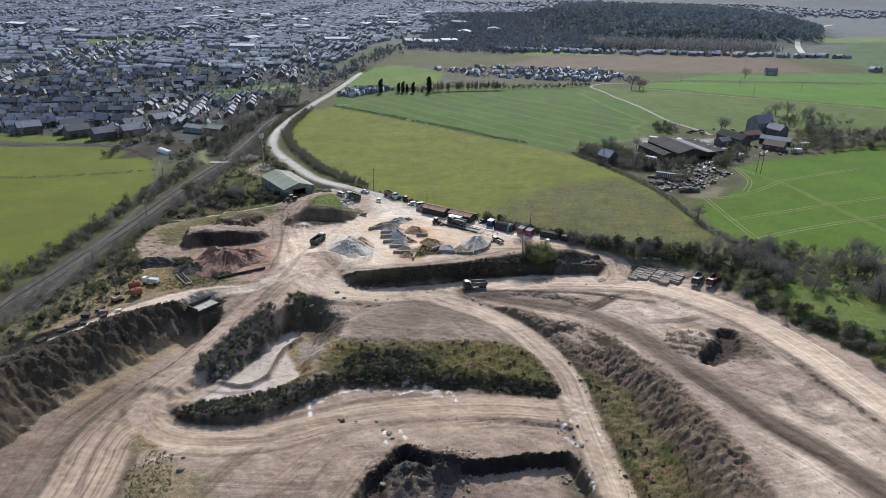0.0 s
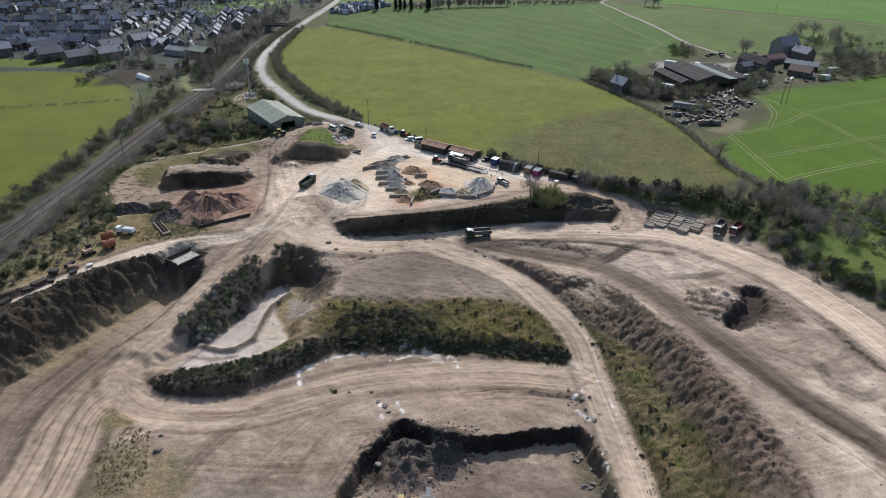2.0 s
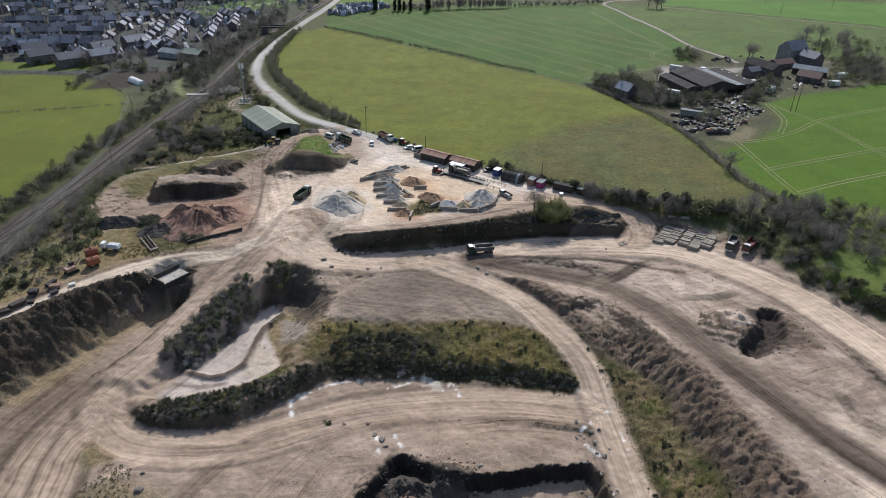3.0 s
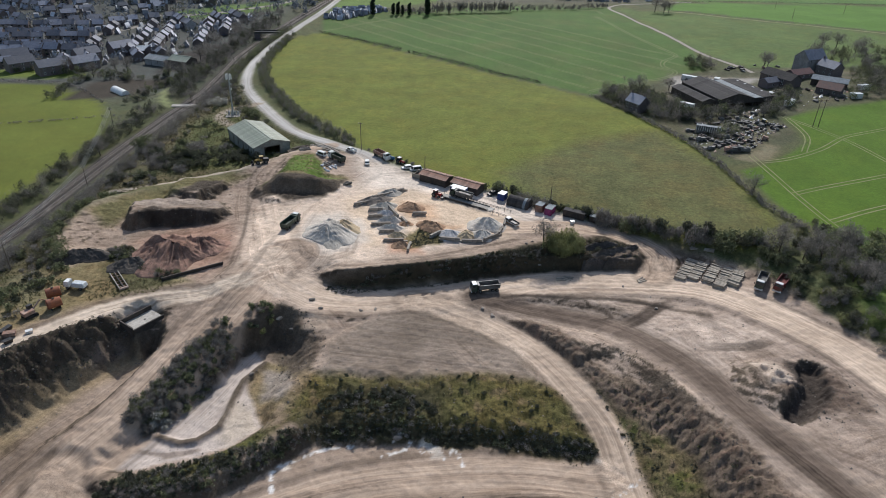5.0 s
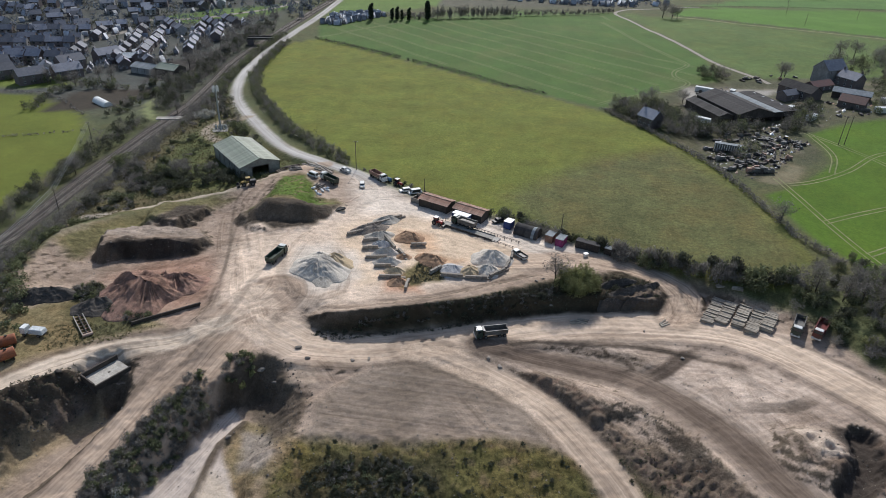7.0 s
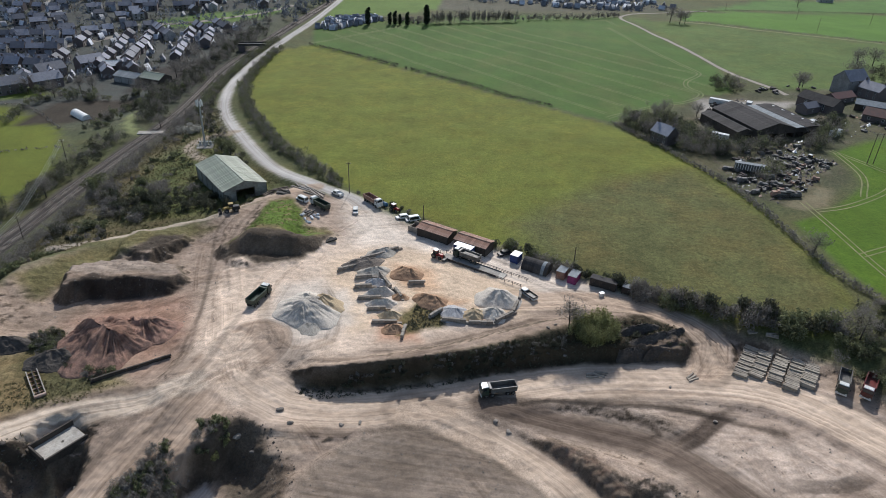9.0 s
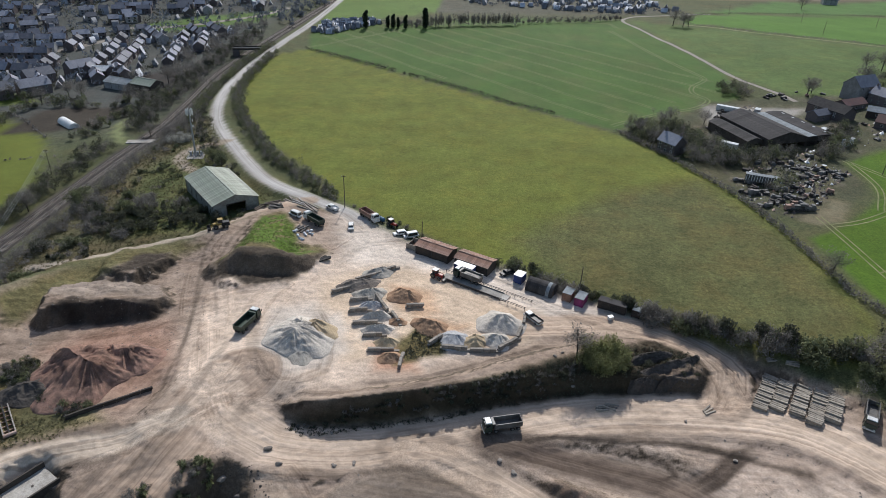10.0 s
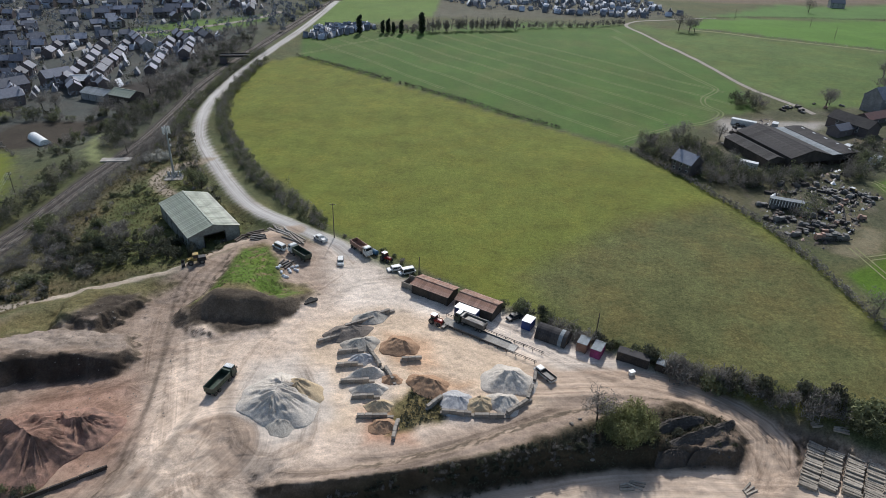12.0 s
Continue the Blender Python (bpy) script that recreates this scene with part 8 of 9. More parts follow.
# ---- the farm beyond the field ----
def span(parent, x0, width, length, eaves, ridge, roofs, wall, lights=0):
    """One span of a barn: walls and a pitched roof in sheets, ridge along local x, from y = x0 to x0 + width. roofs: the two slopes."""
    n = int(length / 2.2)
    w = (length + 0.8) / n
    mid = x0 + width / 2
    part("wall", Shape().box(0, x0 + 0.15, -0.6, length, 0.3, eaves + 0.6), wall, parent)
    part("wall", Shape().box(0, x0 + width - 0.15, -0.6, length, 0.3, eaves + 0.6), wall, parent)
    for e in (-1, 1):
        part("gable_wall", Shape().prism([(x0, eaves * 0.55), (x0 + width, eaves * 0.55), (x0 + width, eaves), (mid, ridge), (x0, eaves)], e * length / 2 - 0.15, e * length / 2 + 0.15), wall, parent)
        for k in range(5):
            part("post", Shape().box(e * length / 2, x0 + 0.3 + k * (width - 0.6) / 4, -0.6, 0.3, 0.3, eaves + 0.4), "dark_timber", parent)
    for (ya, yb, za, zb), roof in zip(((x0 - 0.3, mid, eaves, ridge), (x0 + width + 0.3, mid, eaves, ridge)), roofs):
        me = Shape().prism([(ya, za + 0.04), (yb, zb + 0.04), (yb, zb + 0.14), (ya, za + 0.14)], -w / 2 + 0.02, w / 2 - 0.02).mesh("roof_sheet", roof)
        for k in range(n):
            again("roof_sheet", me, parent, -length / 2 - 0.4 + (k + 0.5) * w)
    for k in range(lights):
        xa = -length / 2 + (k + 0.5) * length / lights
        f = lambda u: (x0 + width + 0.3 + (mid - x0 - width - 0.3) * u, eaves + (ridge - eaves) * u)
        (ya, za), (yb, zb) = f(0.42), f(0.6)
        part("roof_light", Shape().prism([(ya, za + 0.15), (yb, zb + 0.15), (yb, zb + 0.22), (ya, za + 0.22)], xa - 0.7, xa + 0.7), "roof_light", parent, "pale roof light")


barn = thing("barn", 141, 383, -73, None, "large black barn with dark sheet roofs and roof lights", "barn")
span(barn, -21, 8, 27, 3.2, 4.6, ("roof_sheet_dark", "roof_sheet_dark"), "dark_timber")
span(barn, -13, 20, 33, 4.6, 7.4, ("roof_sheet_dark", "roof_sheet_dark"), "dark_timber")
span(barn, 7, 5, 33, 4.7, 4.9, ("roof_sheet_pale", "roof_sheet_pale"), "dark_timber")
span(barn, 12, 9, 33, 4.9, 5.2, ("roof_sheet_dark", "roof_sheet_dark"), "dark_timber", 5)
part("floor_slab", Shape().box(0, 0, -0.5, 32, 41, 0.55), "concrete_dark", barn)


def farm_house(name, x, y, turn, length, width, eaves, ridge, wall, roof, label, chimneys=1, category="house", windows=3):
    t = thing(name, x, y, turn, None, label, category, "farm buildings")
    half = width / 2
    w = Shape().prism([(-half, -0.8), (half, -0.8), (half, eaves), (0, ridge), (-half, eaves)], -length / 2, length / 2)
    wl = part("wall", w, wall, t)
    for s in (-1, 1):
        part("roof", Shape().prism([(s * (half + 0.4), eaves - 0.25), (0, ridge + 0.05), (0, ridge + 0.3), (s * (half + 0.4), eaves)], -length / 2 - 0.3, length / 2 + 0.3), roof, t)
        for k in range(windows):
            xa = -length / 2 + (k + 0.5) * length / max(1, windows)
            for h in ((1.0, eaves - 1.5) if eaves > 4 else (1.0,)):
                wn = part("window", Shape().box(xa, s * (half + 0.02), h, 1.1, 0.08, 1.2), "pvc", wl)
                part("pane", Shape().box(xa, s * (half + 0.06), h + 0.1, 0.9, 0.04, 1.0), "glass_dark", wn)
    for k in range(chimneys):
        xa = (-1, 1)[k % 2] * (length / 2 - 0.6)
        part("chimney", Shape().box(xa, 0, ridge - 0.6, 0.8, 0.6, 2.0).box(xa, 0, ridge + 1.4, 0.35, 0.35, 0.3), "brick", t)
    return t


farm_house("farm_barn", 184, 413, -62, 20, 9, 4.2, 7.0, "brick", "roof_sheet_dark", "old brick barn with dark slate roof", 0, "barn", 2)
farm_house("farm_barn", 176, 408, 28, 10, 6, 3.2, 5.0, "brick", "roof_tile", "small brick outbuilding with brown tiled roof", 0, "barn", 1)
farm_house("tall_barn", 213, 443, 25, 15, 10, 7.5, 12.0, "render_wall", "roof_tile", "tall grey stone barn with steep dark roof", 0, "barn", 3)
farm_house("farm_house", 220, 432, -65, 12, 8, 5.0, 8.2, "brick", "roof_tile", "brick farmhouse with dark tiled roof and chimneys", 2)
farm_house("farm_barn", 199, 424, 28, 16, 7, 3.0, 5.0, "brick", "roof_red", "low brick range with red-brown roof", 0, "barn", 3)
farm_house("farm_barn", 209, 408, -32, 18, 7, 3.0, 4.6, "dark_timber", "roof_sheet_pale", "open farm shed with pale curved roof", 0, "barn", 2)
farm_house("farm_barn", 202, 393, -40, 12, 8, 3.0, 5.6, "brick", "roof_red", "brick byre with rusty red roof", 0, "barn", 2)
farm_house("cottage", 92, 361, -55, 9, 7, 4.8, 8.0, "brick", "roof_tile", "old brick cottage among bare trees", 2)
farm_house("white_house", 392, 838, -8, 14, 8, 5.0, 8.0, "render_wall", "roof_tile", "white rendered house with dark roof beyond the fields", 2)
for x, y, turn, n in ((137, 420, -30, 11), (150, 416, 60, 4), (118, 365, -32, 7), (172, 372, 40, 7), (168, 386, 40, 5), (225, 402, 20, 8), (212, 385, 10, 6)):
    site_container(x, y, turn, n, "steel_white" if n > 5 else "render_wall", "roof_light", "pale mobile home parked at the farm")
c1 = thing("cattle_trailer", 117, 328, -20, None, "long grey slatted cattle trailer in the scrap yard", "trailer")
part("box_body", Shape().box(0, 0, 0.8, 11, 2.6, 2.6), "body_grey", c1)
for k in range(12):
    part("slat", Shape().box(-5.2 + 0.95 * k, -1.34, 0.9, 0.25, 0.08, 2.4), "steel_white", c1)
part("roof", Shape().box(0, 0, 3.4, 11.1, 2.7, 0.1), "roof_sheet_pale", c1)
wheels(c1, [(a, s * 1.0) for a in (-3.5, -2.4) for s in (-1, 1)], 0.5, 0.35)

# scrap and old machines round the farm
rng = np.random.default_rng(202)
CLUTTER = []
for k in range(8):
    a, b, h = rng.uniform(1.8, 5.5), rng.uniform(1.4, 2.3), rng.uniform(0.8, 2.0)
    t = thing("scrap_machine", 118 + k, 305, 0, None, "old farm implement rusting in rough grass", "scrap", "scrap machines at the farm")
    paint = ("rust", "steel_dark", "body_grey", "body_grey", "dark_timber", "steel_dark", "dark_timber", "body_grey")[k]
    part("body", Shape().box(0, 0, 0.3, a, b, h, taper=0.9).box(a * 0.25, 0, h + 0.2, a * 0.35, b * 0.8, 0.6, taper=0.8), paint, t, bevel=0.05)
    part("drawbar", Shape().box(a * 0.6, 0, 0.35, a * 0.5, 0.15, 0.15), "steel_dark", t)
    wheels(t, [(-a * 0.2, -b / 2 - 0.1), (-a * 0.2, b / 2 + 0.1)], 0.45, 0.25)
    CLUTTER.append(t)
places = [scatter(rng, [(106, 312), (116, 300), (130, 310), (140, 320), (128, 336), (108, 330)], 60), scatter(rng, [(134, 326), (142, 330), (154, 334), (150, 346), (134, 346)], 34), scatter(rng, [(112, 340), (124, 350), (160, 366), (152, 352), (130, 340)], 14),
          scatter(rng, [(165, 368), (205, 382), (215, 398), (190, 400), (170, 384)], 14), scatter(rng, [(120, 396), (134, 420), (150, 428), (150, 416), (132, 402)], 18), scatter(rng, [(166, 436), (200, 446), (196, 456), (164, 446)], 12)]
for p in np.concatenate(places):
    s = rng.uniform(0.5, 0.9)
    copy_thing(CLUTTER[int(rng.integers(8))], pose(p[0], p[1], height(*p), 0, 0, rng.random() * 360) @ Matrix.Diagonal((s, s, s * rng.uniform(0.6, 1.0), 1)))
FARM_SCRAP = [[(104, 312), (116, 298), (132, 310), (142, 322), (128, 338), (108, 330)], [(132, 324), (146, 328), (158, 338), (150, 350), (130, 346)], [(112, 338), (124, 350), (160, 368), (152, 350), (130, 338)], [(165, 366), (205, 380), (218, 400), (190, 402), (170, 384)], [(118, 394), (134, 424), (152, 430), (152, 414), (132, 400)]]
for j, (kind, amount) in enumerate((("steel_dark", (190, 120, 90, 90, 60)), ("rust", (24, 14, 10, 10, 8)), ("roof_light", (26, 14, 10, 14, 8)), ("dark_timber", (90, 50, 50, 40, 30)))):
    clods("farm_scrap", FARM_SCRAP, amount, 0.3, 1.5, kind, ("black", "rusty", "pale", "grey timber")[j] + " scrap strewn over rough farm grass", 40 + j, False)
yellow = tractor("digger", 147, 341, 30, "paint_yellow", "yellow farm loader among scrap machines", True)

# trees and shrubs of the farm
farm_spots = {"leaf_bare": [], "leaf_olive": [], "leaf_dark": []}
for poly, count in (([(76, 386), (86, 370), (100, 346), (112, 344), (118, 354), (110, 372), (102, 394), (84, 394)], 170), ([(110, 344), (130, 348), (142, 357), (128, 357), (114, 354)], 36), ([(158, 366), (178, 376), (182, 392), (168, 386), (160, 374)], 34),
                    ([(140, 446), (156, 442), (160, 458), (146, 462)], 22), ([(114, 318), (128, 320), (130, 332), (114, 332)], 10), ([(150, 352), (158, 352), (172, 364), (168, 372), (152, 362)], 22), ([(206, 380), (300, 410), (330, 450), (240, 446), (224, 412)], 170), ([(206, 448), (240, 452), (300, 480), (290, 520), (240, 480)], 50)):
    for j, q in enumerate(scatter(rng, poly, count)):
        farm_spots[("leaf_bare", "leaf_olive", "leaf_dark", "leaf_bare")[j % 4]].append((q[0], q[1], rng.uniform(2.0, 4.2), rng.uniform(3.0, 8.5)))
for k, (kind, spots) in enumerate(farm_spots.items()):
    thicket("farm_thicket", spots, kind, 90 + k, WORDS[kind] + " massed round the farm", 38, 0.36, 7)
for x, y, t in ((188, 446, 10), (193, 452, 8), (228, 466, 13), (262, 508, 11), (275, 500, 10), (268, 494, 9), (255, 513, 10), (102, 398, 8), (96, 392, 8), (118, 398, 7), (112, 262, 8), (245, 440, 10), (255, 430, 10), (175, 655, 13), (181, 648, 12), (186, 650, 10), (342, 792, 12)):
    tree(x, y, t, "leaf_bare", rng, "bare spreading tree beside the farm fields", 1.2, group="farm trees")

# tracks and wheel lines in the crops
ribbon("farm_lane", [(230, 728), (170, 704), (147, 690), (138, 672), (142, 640), (152, 578), (158, 530), (164, 484), (174, 452), (178, 436)], 1.5, "concrete_dark", 0.06, "narrow pale concrete farm lane", "lane")
ribbon("farm_track", [(184, 660), (240, 627), (300, 596), (380, 550), (462, 504)], 1.6, "earth_line", 0.06, "earth track beside the far hedge", "track")


def wheel_lines(name, line, gap, half, material, label):
    pts = rounded([p[:2] for p in line], 4.0)
    way = np.gradient(pts, axis=0)
    way /= np.linalg.norm(way, axis=1)[:, None] + 1e-9
    n = np.stack([-way[:, 1], way[:, 0]], 1)
    for s in (-1, 1):
        ribbon(name, pts + n * s * gap / 2, half, material, 0.05, label, "wheel track")


for l in ([(118, 626), (126, 575), (133, 530), (143, 490), (144, 478), (132, 462), (129, 450), (133, 438), (122, 424), (100, 413), (74, 394)],
          [(-104, 556), (-60, 600), (-20, 640), (60, 660), (118, 660), (126, 640)]):
    wheel_lines("wheel_track", l, 2.2, 0.45, "crop_line", "pale pair of wheel tracks worn in green crop")
for l in ([(126, 300), (127, 281), (128, 254), (131, 227), (140, 180)], [(161, 353), (170, 333), (176, 315), (180, 290), (190, 230)], [(127, 293), (140, 297), (158, 308), (175, 323), (188, 330), (230, 350)],
          [(127, 262), (140, 268), (160, 276), (190, 288), (230, 302)], [(130, 240), (150, 250), (180, 262), (230, 280)], [(150, 305), (160, 325), (162, 350)]):
    wheel_lines("wheel_track", l, 2.0, 0.26, "earth_line", "pale earth wheel tracks in the bright crop")
for k in range(9):
    o = 10 + 17 * k
    ax, ay = -104 + 0.785 * o, 556 + 0.62 * o
    pts = np.array([(ax + 0.62 * d, ay - 0.785 * d) for d in np.arange(-40, 330, 4.0)])
    pts = pts[inside_distance(FIELD_NORTH, pts[:, 0], pts[:, 1]) > 9]
    if len(pts) > 6:
        wheel_lines("wheel_track", pts, 1.9, 0.34, "crop_line", "faint tractor tramline in green winter crop")

# ---- the town, allotments and distance ----
rng = np.random.default_rng(9)
HOUSES = []
for k, (wall, roof) in enumerate((("brick", "roof_tile"), ("render_wall", "roof_tile"), ("brick", "roof_tile"), ("brick", "roof_tile"), ("brick", "roof_tile"))):
    n, w, e, r = ((9, 8, 5.0, 8.0), (9.5, 8, 5.0, 7.8), (9, 8.5, 5.0, 8.4), (13, 8, 5.0, 7.8), (8.5, 7.5, 4.8, 7.6))[k]
    t = thing("house", -240 - 12 * k, 470, 0, None, "brick house with dark tiled roof in a street" if wall == "brick" else "pale rendered house with dark tiled roof", "house", "town houses")
    half = w / 2
    wl = part("wall", Shape().prism([(-half, -1.0), (half, -1.0), (half, e), (0, r), (-half, e)], -n / 2, n / 2), wall, t)
    for s in (-1, 1):
        part("roof", Shape().prism([(s * (half + 0.4), e - 0.25), (0, r + 0.03), (0, r + 0.25), (s * (half + 0.4), e)], -n / 2 - 0.2, n / 2 + 0.2), roof, t)
    part("chimney", Shape().box(n / 2 - 0.8, 0, r - 0.5, 0.9, 0.6, 1.9), "brick", t)
    for xa in (-n / 4, n / 4):
        for h in (0.9, 3.3):
            for s in (-1, 1):
                part("window", Shape().box(xa, s * (half + 0.03), h, 1.5, 0.08, 1.2), "glass_dark", wl)
    part("door", Shape().box(0, -half - 0.03, 0, 1.0, 0.08, 2.0), "pvc", wl)
    HOUSES.append(t)

TOWN = [(-178, 470), (-215, 440), (-330, 425), (-500, 440), (-900, 700), (-1900, 2000), (-2100, 3000), (-700, 3300), (300, 2900), (60, 1900), (-60, 1350), (-140, 1100), (-150, 850), (-158, 700), (-168, 560)]
rows = []
for i in range(-24, 4):
    for j in range(4, 32):
        cx, cy = i * 95 + 20 * math.sin(j), j * 100 + 25 * math.sin(2.1 * i)
        ang = (0.25, 1.8, -0.35, 0.6, 2.2, 0.1)[(i * 7 + j * 3) % 6]
        ca, sa = math.cos(ang), math.sin(ang)
        gap = 10.5 if (i + j) % 3 else 14.0
        for r in range(-2, 3):
            for k in range(int(-46 / gap), int(46 / gap) + 1):
                u, v = k * gap + rng.normal() * 0.6, r * 21 + 3.5 * (-1) ** r + rng.normal() * 0.5
                rows.append((cx + ca * u - sa * v, cy + sa * u + ca * v, ang + math.pi * (r % 2)))
rows = np.array(rows)
keep = (inside_distance(TOWN, rows[:, 0], rows[:, 1]) > 4) & (rows[:, 0] > -0.70 * (rows[:, 1] + 60) - 30)
for p in PARKS:
    keep &= inside_distance(p, rows[:, 0], rows[:, 1]) < -6
keep &= rng.random(len(rows)) > 0.06 + 0.34 * (np.hypot(rows[:, 0], rows[:, 1]) > 640)
rows = rows[keep]
order = np.argsort(np.hypot(rows[:, 0], rows[:, 1]))
rows = rows[order]
for x, y, a in rows[:230]:
    s = rng.uniform(0.78, 0.92)
    copy_thing(HOUSES[int(rng.integers(5))], pose(x, y, height(x, y), 0, 0, math.degrees(a)) @ Matrix.Diagonal((s, s, s, 1)))


def far_houses(name, rows, roof, wall, label, size=1.0, seed=3):
    """Streets of houses too many to count: gabled blocks in one mesh for the walls and one for the roofs."""
    r = np.random.default_rng(seed)
    n = len(rows)
    ca, sa = np.cos(rows[:, 2]), np.sin(rows[:, 2])
    a, b = size * r.uniform(4.0, 6.5, n), size * r.uniform(3.4, 4.4, n)
    e = r.uniform(4.2, 5.4, n) * min(size, 1.6)
    g = e + b * r.uniform(0.55, 0.8, n) / size ** 1.2
    z = level(rows[:, 0], rows[:, 1]) - 0.8

    def corner(u, v, h):
        return np.stack([rows[:, 0] + ca * u - sa * v, rows[:, 1] + sa * u + ca * v, z + h], -1)

    w = np.stack([corner(-a, -b, 0 * e), corner(a, -b, 0 * e), corner(a, b, 0 * e), corner(-a, b, 0 * e), corner(-a, -b, e), corner(a, -b, e), corner(a, b, e), corner(-a, b, e), corner(-a, 0 * b, g), corner(a, 0 * b, g)], 1)
    base = np.arange(n)[:, None, None] * 10
    quads = np.array([(0, 1, 5, 4), (2, 3, 7, 6), (1, 2, 6, 5), (3, 0, 4, 7), (5, 6, 9, 9), (7, 4, 8, 8)])
    ob = new(name, quick_mesh(name, w.reshape(-1, 3), (quads[:4][None] + base).reshape(-1, 4), wall))
    tagged(ob, label, "houses", kind="stuff")
    tri = quick_mesh("gables", w.reshape(-1, 3), (np.array([(5, 6, 9), (7, 4, 8)])[None] + base).reshape(-1, 3), wall, 3)
    o = 0.35
    rf = np.stack([corner(-a - o, -b - o, e - 0.2), corner(a + o, -b - o, e - 0.2), corner(a + o, b + o, e - 0.2), corner(-a - o, b + o, e - 0.2), corner(-a - o, 0 * b, g + 0.15), corner(a + o, 0 * b, g + 0.15)], 1)
    base = np.arange(n)[:, None, None] * 6
    roofs = quick_mesh("roofs", rf.reshape(-1, 3), (np.array([(0, 1, 5, 4), (2, 3, 4, 5)])[None] + base).reshape(-1, 4), roof)
    for nm, me in (("gables", tri), ("roofs", roofs)):
        c = new(nm, me)
        c.parent = ob
        tagged(c, kind="stuff")
    return ob


far_houses("far_houses", rows[230:], "roof_far_hazed", "wall_far_hazed", "streets of small houses in the distance, haze in their colours")
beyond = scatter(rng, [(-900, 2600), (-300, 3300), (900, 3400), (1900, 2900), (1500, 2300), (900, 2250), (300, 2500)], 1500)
far_houses("far_houses", np.concatenate([beyond, rng.uniform(0, 3, (len(beyond), 1))], 1), "roof_far_hazed", "wall_far_hazed", "scattered houses of the town beyond the hill", 1.3, 12)
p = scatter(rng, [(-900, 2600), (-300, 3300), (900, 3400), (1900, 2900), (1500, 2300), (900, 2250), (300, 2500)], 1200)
thicket("town_trees", np.concatenate([p, rng.uniform(5, 12, (len(p), 1)), rng.uniform(6, 12, (len(p), 1))], 1), "leaf_far", 77, "trees of the town beyond the hill, coloured haze-grey", 5, 3.0, 3)
sheds = np.concatenate([np.stack([rng.uniform(-900, 100, 46), rng.uniform(1050, 2300, 46), rng.uniform(0, 3, 46)], 1), np.array([(-307, 941, 0.2), (-51, 1120, 0.4), (-20, 1140, 0.4), (-80, 1130, 0.4), (221, 1600, 0.1), (-150, 1560, 0.1)])])
far_houses("far_warehouses", sheds[inside_distance(TOWN, sheds[:, 0], sheds[:, 1]) > -120], "roof_white", "wall_far_hazed", "pale-roofed warehouses across the distant town", 3.2, 4)
big = np.array([(-240, 424, 0.5), (-226, 436, 0.5), (-262, 430, 0.5), (-236, 458, 0.6), (-224, 480, 0.6), (-276, 448, 0.4), (-300, 436, 0.4)])
for x, y, a in big:
    farm_house("house", x, y, math.degrees(a) + 20, 15, 9, 5.2, 8.4, "brick", "roof_tile", "large new brick house with grey tiled roof", 0)
works = gable_shed("workshop", -186, 452, -20, 16, 10, 3.5, 5.2, "render_wall", "roof_sheet_pale", "low workshop with patched pale sheet roof", 1.6)
gable_shed("workshop", -170, 448, -20, 14, 10, 3.8, 6.0, "dark_timber", "corrugated", "old shed with grey-green sheet roof", 1.6)
gable_shed("workshop", -208, 478, 15, 14, 9, 3.6, 5.6, "dark_timber", "roof_light", "shed with bright pale sheet roof", 1.6)
tun = thing("polytunnel", -181, 386, -40, None, "white plastic polytunnel on dark bare soil", "polytunnel")
arc = [(2.4 * math.cos(a), 2.5 * math.sin(a)) for a in np.linspace(0, math.pi, 13)]
inner = [(0.96 * a, 0.96 * b) for a, b in arc]
for k in range(6):
    part("cover_sheet", Shape().prism(arc + inner[::-1], -6.6 + 2.2 * k, -4.42 + 2.2 * k), "pvc", tun)
for e in (-6.6, 6.5):
    part("end_sheet", Shape().prism(inner, e, e + 0.1), "pvc", tun)

# gardens, street trees, woods
p = scatter(rng, TOWN, 7400)
p = p[p[:, 0] > -0.70 * (p[:, 1] + 60) - 30]
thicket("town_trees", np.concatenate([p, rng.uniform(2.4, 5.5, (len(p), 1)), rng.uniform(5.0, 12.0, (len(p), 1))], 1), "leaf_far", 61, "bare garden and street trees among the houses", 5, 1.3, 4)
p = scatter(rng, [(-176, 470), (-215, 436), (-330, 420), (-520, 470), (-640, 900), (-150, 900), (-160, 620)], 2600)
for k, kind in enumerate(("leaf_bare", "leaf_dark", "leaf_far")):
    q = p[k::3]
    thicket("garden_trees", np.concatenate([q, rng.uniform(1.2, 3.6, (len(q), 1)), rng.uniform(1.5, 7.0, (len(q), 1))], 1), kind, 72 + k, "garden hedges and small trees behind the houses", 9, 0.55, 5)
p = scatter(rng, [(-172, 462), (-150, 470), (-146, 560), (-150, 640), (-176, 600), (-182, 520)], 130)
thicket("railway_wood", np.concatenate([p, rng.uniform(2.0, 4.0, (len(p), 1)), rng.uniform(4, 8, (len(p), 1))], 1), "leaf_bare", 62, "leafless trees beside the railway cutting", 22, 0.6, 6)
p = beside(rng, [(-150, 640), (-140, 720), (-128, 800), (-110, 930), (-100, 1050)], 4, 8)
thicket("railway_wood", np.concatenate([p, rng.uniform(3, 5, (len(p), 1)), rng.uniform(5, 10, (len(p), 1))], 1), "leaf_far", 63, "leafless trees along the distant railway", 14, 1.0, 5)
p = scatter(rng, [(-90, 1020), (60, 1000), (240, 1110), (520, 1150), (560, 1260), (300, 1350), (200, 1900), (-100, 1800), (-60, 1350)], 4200)
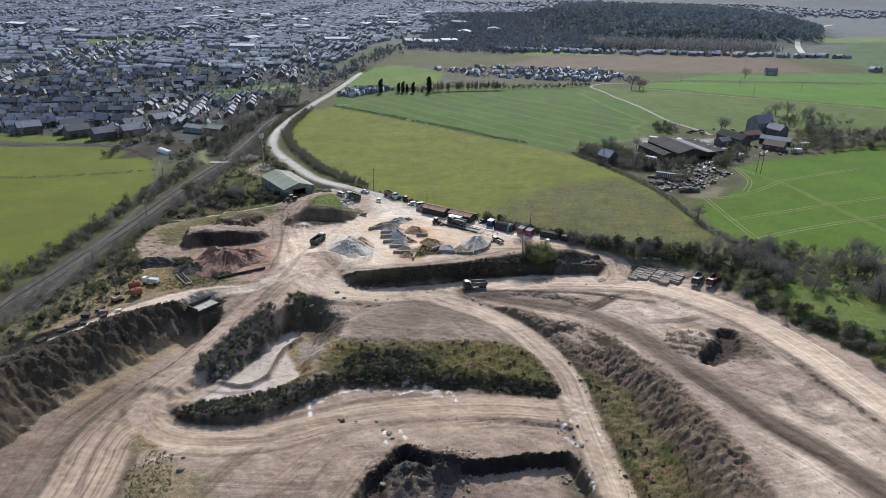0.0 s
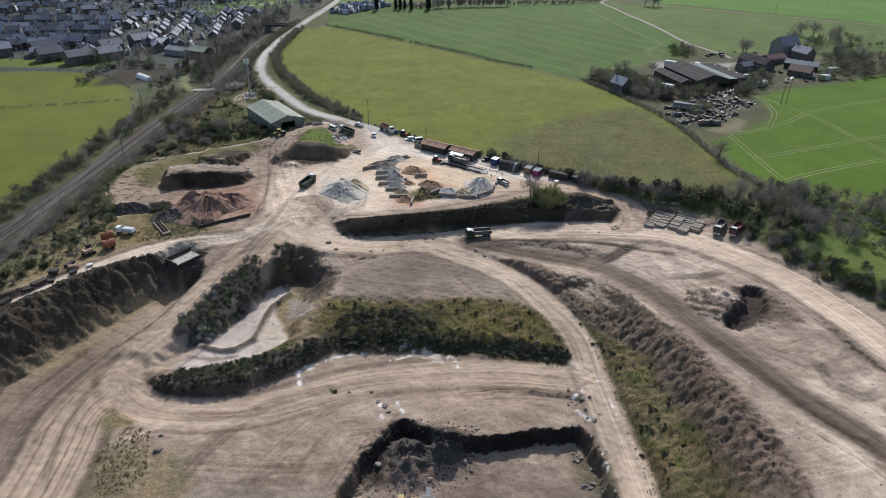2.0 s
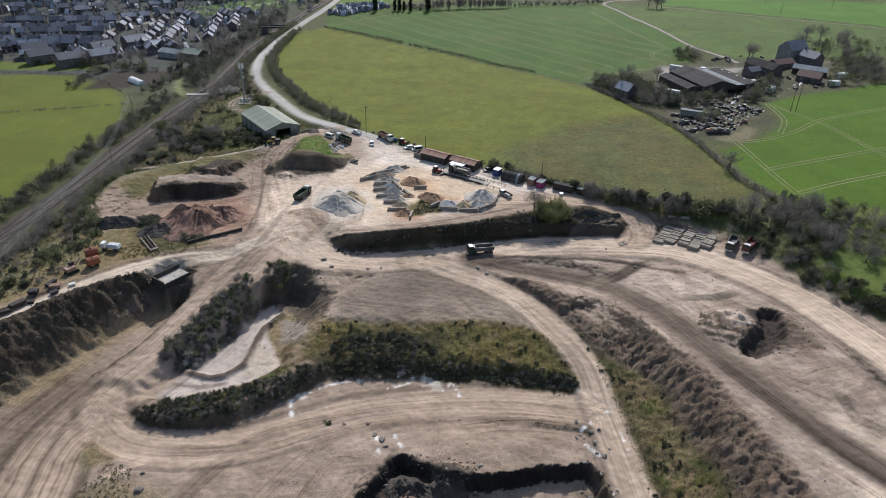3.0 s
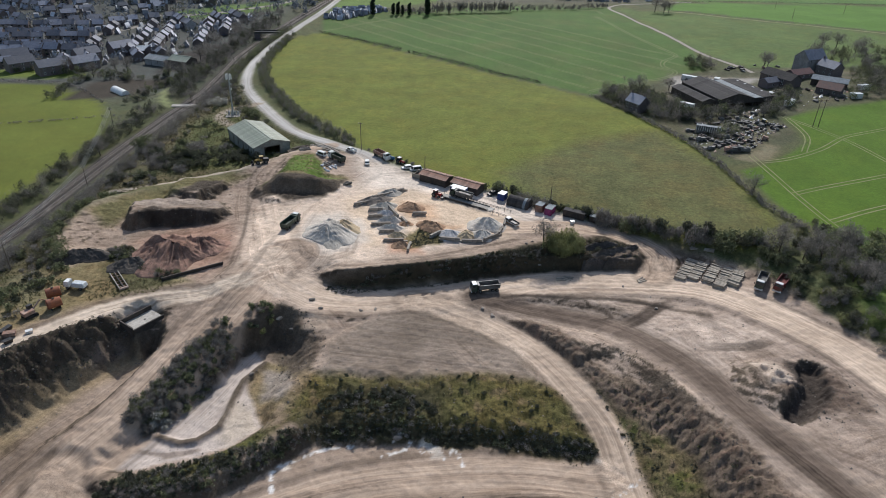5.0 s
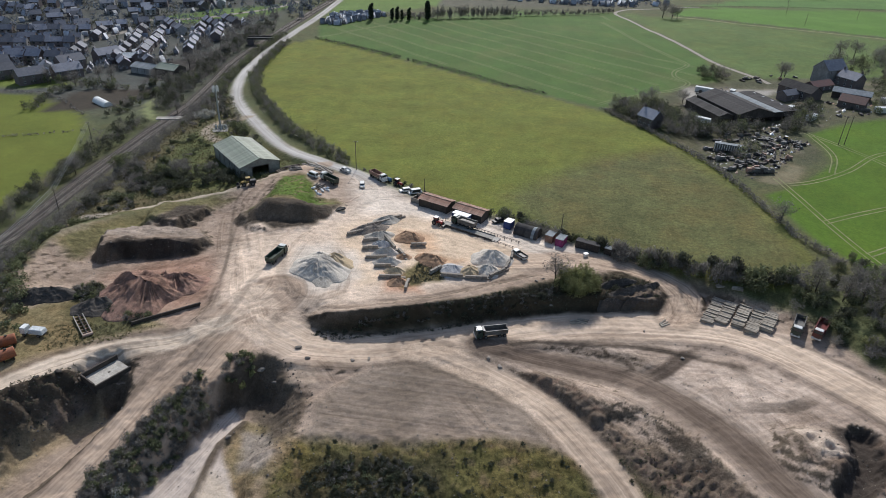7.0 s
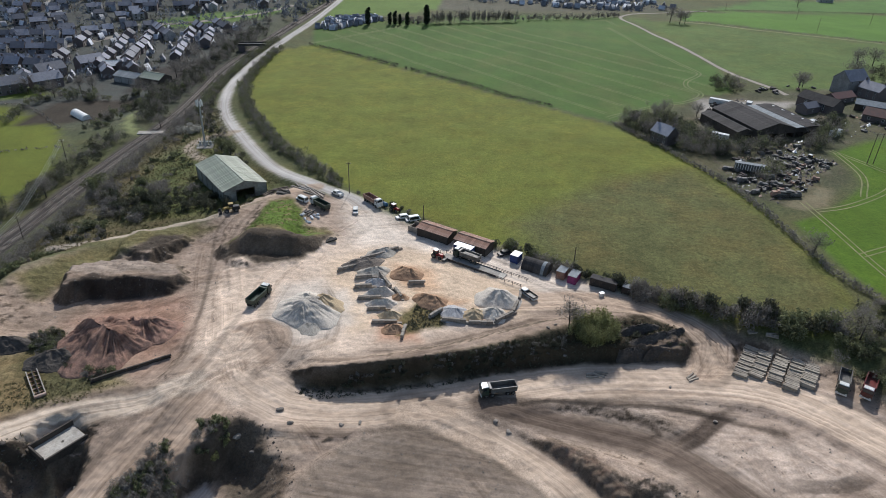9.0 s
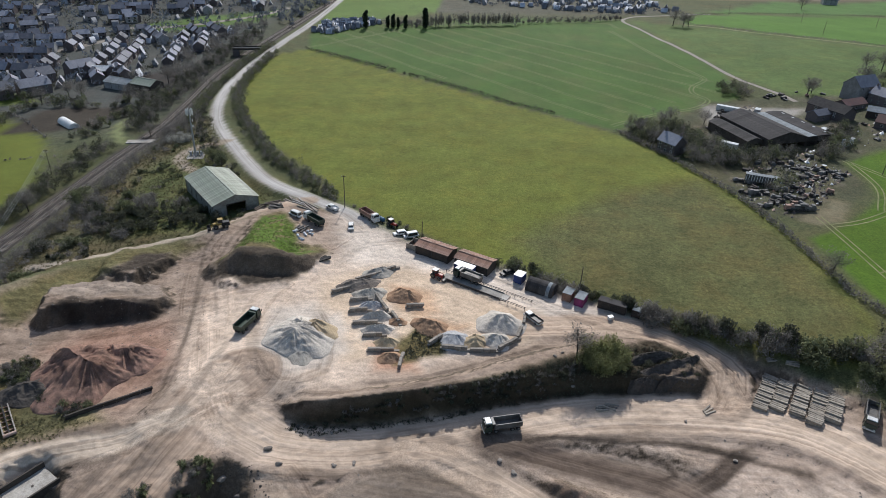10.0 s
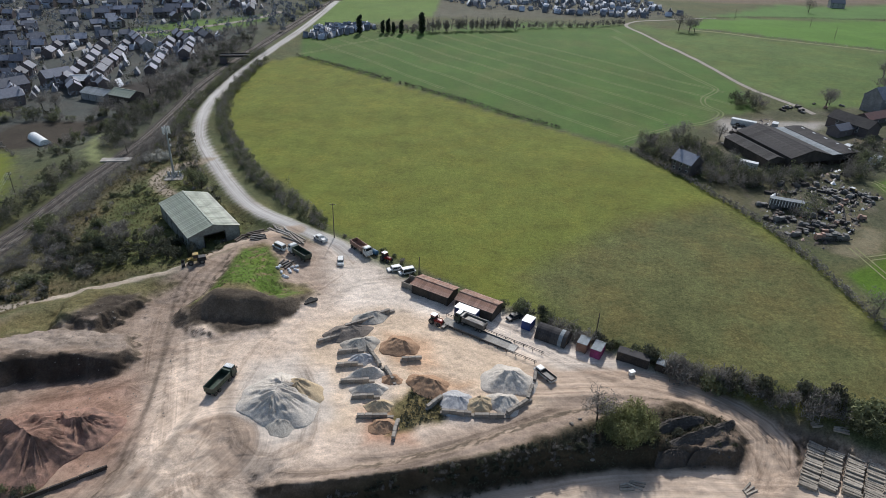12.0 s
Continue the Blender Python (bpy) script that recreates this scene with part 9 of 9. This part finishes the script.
thicket("far_wood", np.concatenate([p, rng.uniform(5, 8, (len(p), 1)), rng.uniform(7, 13, (len(p), 1))], 1), "leaf_far", 64, "leafless woodland beyond the brown field, coloured haze-grey", 6, 2.2, 3)
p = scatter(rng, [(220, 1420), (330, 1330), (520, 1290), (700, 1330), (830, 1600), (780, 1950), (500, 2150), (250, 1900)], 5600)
thicket("hill_wood", np.concatenate([p, rng.uniform(5, 8, (len(p), 1)), rng.uniform(9, 15, (len(p), 1))], 1), "leaf_hill_hazed", 65, "conifer plantation on the hill, paled with painted haze", 6, 2.6, 3)
p = np.concatenate([beside(rng, [(235, 1120 + 16 * k), (380, 1104 + 16 * k), (530, 1116 + 16 * k)], 7, 1.0) for k in range(9)])
thicket("poplar_rows", np.concatenate([p, rng.uniform(2, 3, (len(p), 1)), rng.uniform(17, 22, (len(p), 1))], 1), "leaf_poplar", 66, "rows of tall bare poplars below the hill", 14, 1.5, 4)
lanes = np.array([(x, 1068 + 0.08 * (x - 250) + rng.normal() * 10, rng.uniform(0, 3)) for x in np.arange(60, 620, 9.0)] + [(x, 905 + rng.normal() * 12, rng.uniform(0, 3)) for x in np.arange(560, 760, 11.0)])
far_houses("far_houses", lanes, "roof_far_hazed", "wall_far_hazed", "row of small houses along a distant lane", 1.0, 7)
allot = np.concatenate([scatter(rng, [(20, 740), (150, 706), (200, 730), (190, 826), (60, 836), (-30, 800)], 170)])
far_houses("allotment_sheds", np.concatenate([allot, rng.uniform(0, 3, (len(allot), 1))], 1), "roof_white", "wall_far_hazed", "small pale sheds and caravans among allotments", 0.42, 8)
p = scatter(rng, [(20, 740), (150, 706), (200, 730), (190, 826), (60, 836), (-30, 800)], 420)
thicket("allotment_hedges", np.concatenate([p, rng.uniform(1.5, 3.5, (len(p), 1)), rng.uniform(1.5, 4.5, (len(p), 1))], 1), "leaf_far", 67, "brambles and small trees among allotments", 9, 0.7, 4)
cars = scatter(rng, [(-110, 606), (-96, 600), (-62, 636), (-70, 646), (-104, 640)], 190)
far_houses("parked_cars", np.concatenate([cars, rng.uniform(0, 3, (len(cars), 1))], 1), "roof_white", "wall_far_hazed", "close-parked cars and vans in a dealer's yard", 0.27, 9)

q = rows[:900]
q = np.concatenate([q + np.stack([7 * np.sin(q[:, 2]) + rng.normal(size=len(q)) * 2, -7 * np.cos(q[:, 2]) + rng.normal(size=len(q)) * 2, rng.normal(size=len(q)) * 0.3], 1), q + np.stack([-9 * np.sin(q[:, 2]) + rng.normal(size=len(q)) * 3, 9 * np.cos(q[:, 2]) + rng.normal(size=len(q)) * 3, rng.normal(size=len(q))], 1)])
far_houses("parked_cars", q[rng.random(len(q)) > 0.35], "roof_white", "wall_far_hazed", "parked cars and garden sheds between the houses", 0.36, 11)

# cypresses and bare poplars along the far hedge
CONE = []
for k in range(2):
    r = np.random.default_rng(80 + k)
    h = np.linspace(0.08, 0.97, 26)
    c = np.stack([0.03 * r.normal(size=26), 0.03 * r.normal(size=26), h], 1)
    rad = 0.17 * np.sqrt(np.sin(np.clip(h, 0, 1) * math.pi) + 0.15)
    CONE.append(blades_mesh("crown", leaves(r, c, np.stack([rad, rad, np.full(26, 0.06)], 1), 46, 0.045, 1.2, 0.5), "leaf_conifer"))
for x, y, t in ((-72, 619, 13), (-55, 622, 9), (-51, 623, 10), (-47, 622, 8), (-41, 620, 10), (-26, 623, 15)):
    ob = new("cypress")
    ob.empty_display_size = 0.2
    ob.matrix_basis = pose(x, y, height(x, y) - 0.2, 0, 0, 40 * rng.random()) @ Matrix.Diagonal((t, t, t, 1))
    tagged(ob, "dark columnar cypress in the far hedge", "tree", "cypresses")
    part("trunk", Shape().tube([(0, 0, -0.02), (0, 0, 0.9)], 0.02, 6, 0.005), "bark", ob)
    again("crown", CONE[int(rng.integers(2))], ob)
p = beside(rng, [(-20, 630), (0, 634), (30, 640), (46, 644)], 0.8, 1.6)
thicket("poplar_row", np.concatenate([p, rng.uniform(1.0, 1.5, (len(p), 1)), rng.uniform(8, 12, (len(p), 1))], 1), "leaf_bare", 68, "dense row of tall bare poplars at the field edge", 16, 0.8, 6)
p = beside(rng, [(50, 648), (90, 660), (138, 676)], 2.5, 1.0)
thicket("hedge_trees", np.concatenate([p, rng.uniform(1.4, 2.4, (len(p), 1)), rng.uniform(3, 7, (len(p), 1))], 1), "leaf_bare", 69, "small bare trees along the far hedge", 30, 0.55, 6)
p = scatter(rng, [(-108, 596), (-100, 604), (-40, 640), (-20, 640), (-20, 624), (-60, 628)], 40)
thicket("hedge_trees", np.concatenate([p, rng.uniform(1.4, 2.8, (len(p), 1)), rng.uniform(2.5, 6, (len(p), 1))], 1), "leaf_bare", 70, "bare shrubs beneath the cypresses", 26, 0.5, 6)

# streets that show pale between the houses
for l in ([(-262, 602), (-215, 622), (-170, 660), (-150, 700)], [(-330, 470), (-290, 500), (-262, 540), (-240, 590)], [(-700, 900), (-500, 940), (-300, 1000), (-160, 1060)], [(-420, 520), (-380, 620), (-330, 760), (-300, 900)]):
    ribbon("street", l, 3.0, "concrete_dark", 0.08, "pale tarmac street between houses", "street")
ribbon("hill_track", [(190, 1330), (218, 1425), (240, 1480), (262, 1545)], 5.0, "gravel_pale", 0.3, "chalky track climbing the hill", "track")
ribbon("hill_track", [(560, 1090), (600, 1200), (672, 1372), (760, 1520), (860, 1680), (960, 1800)], 5.0, "gravel_pale", 0.3, "chalky track beside the hill", "track")
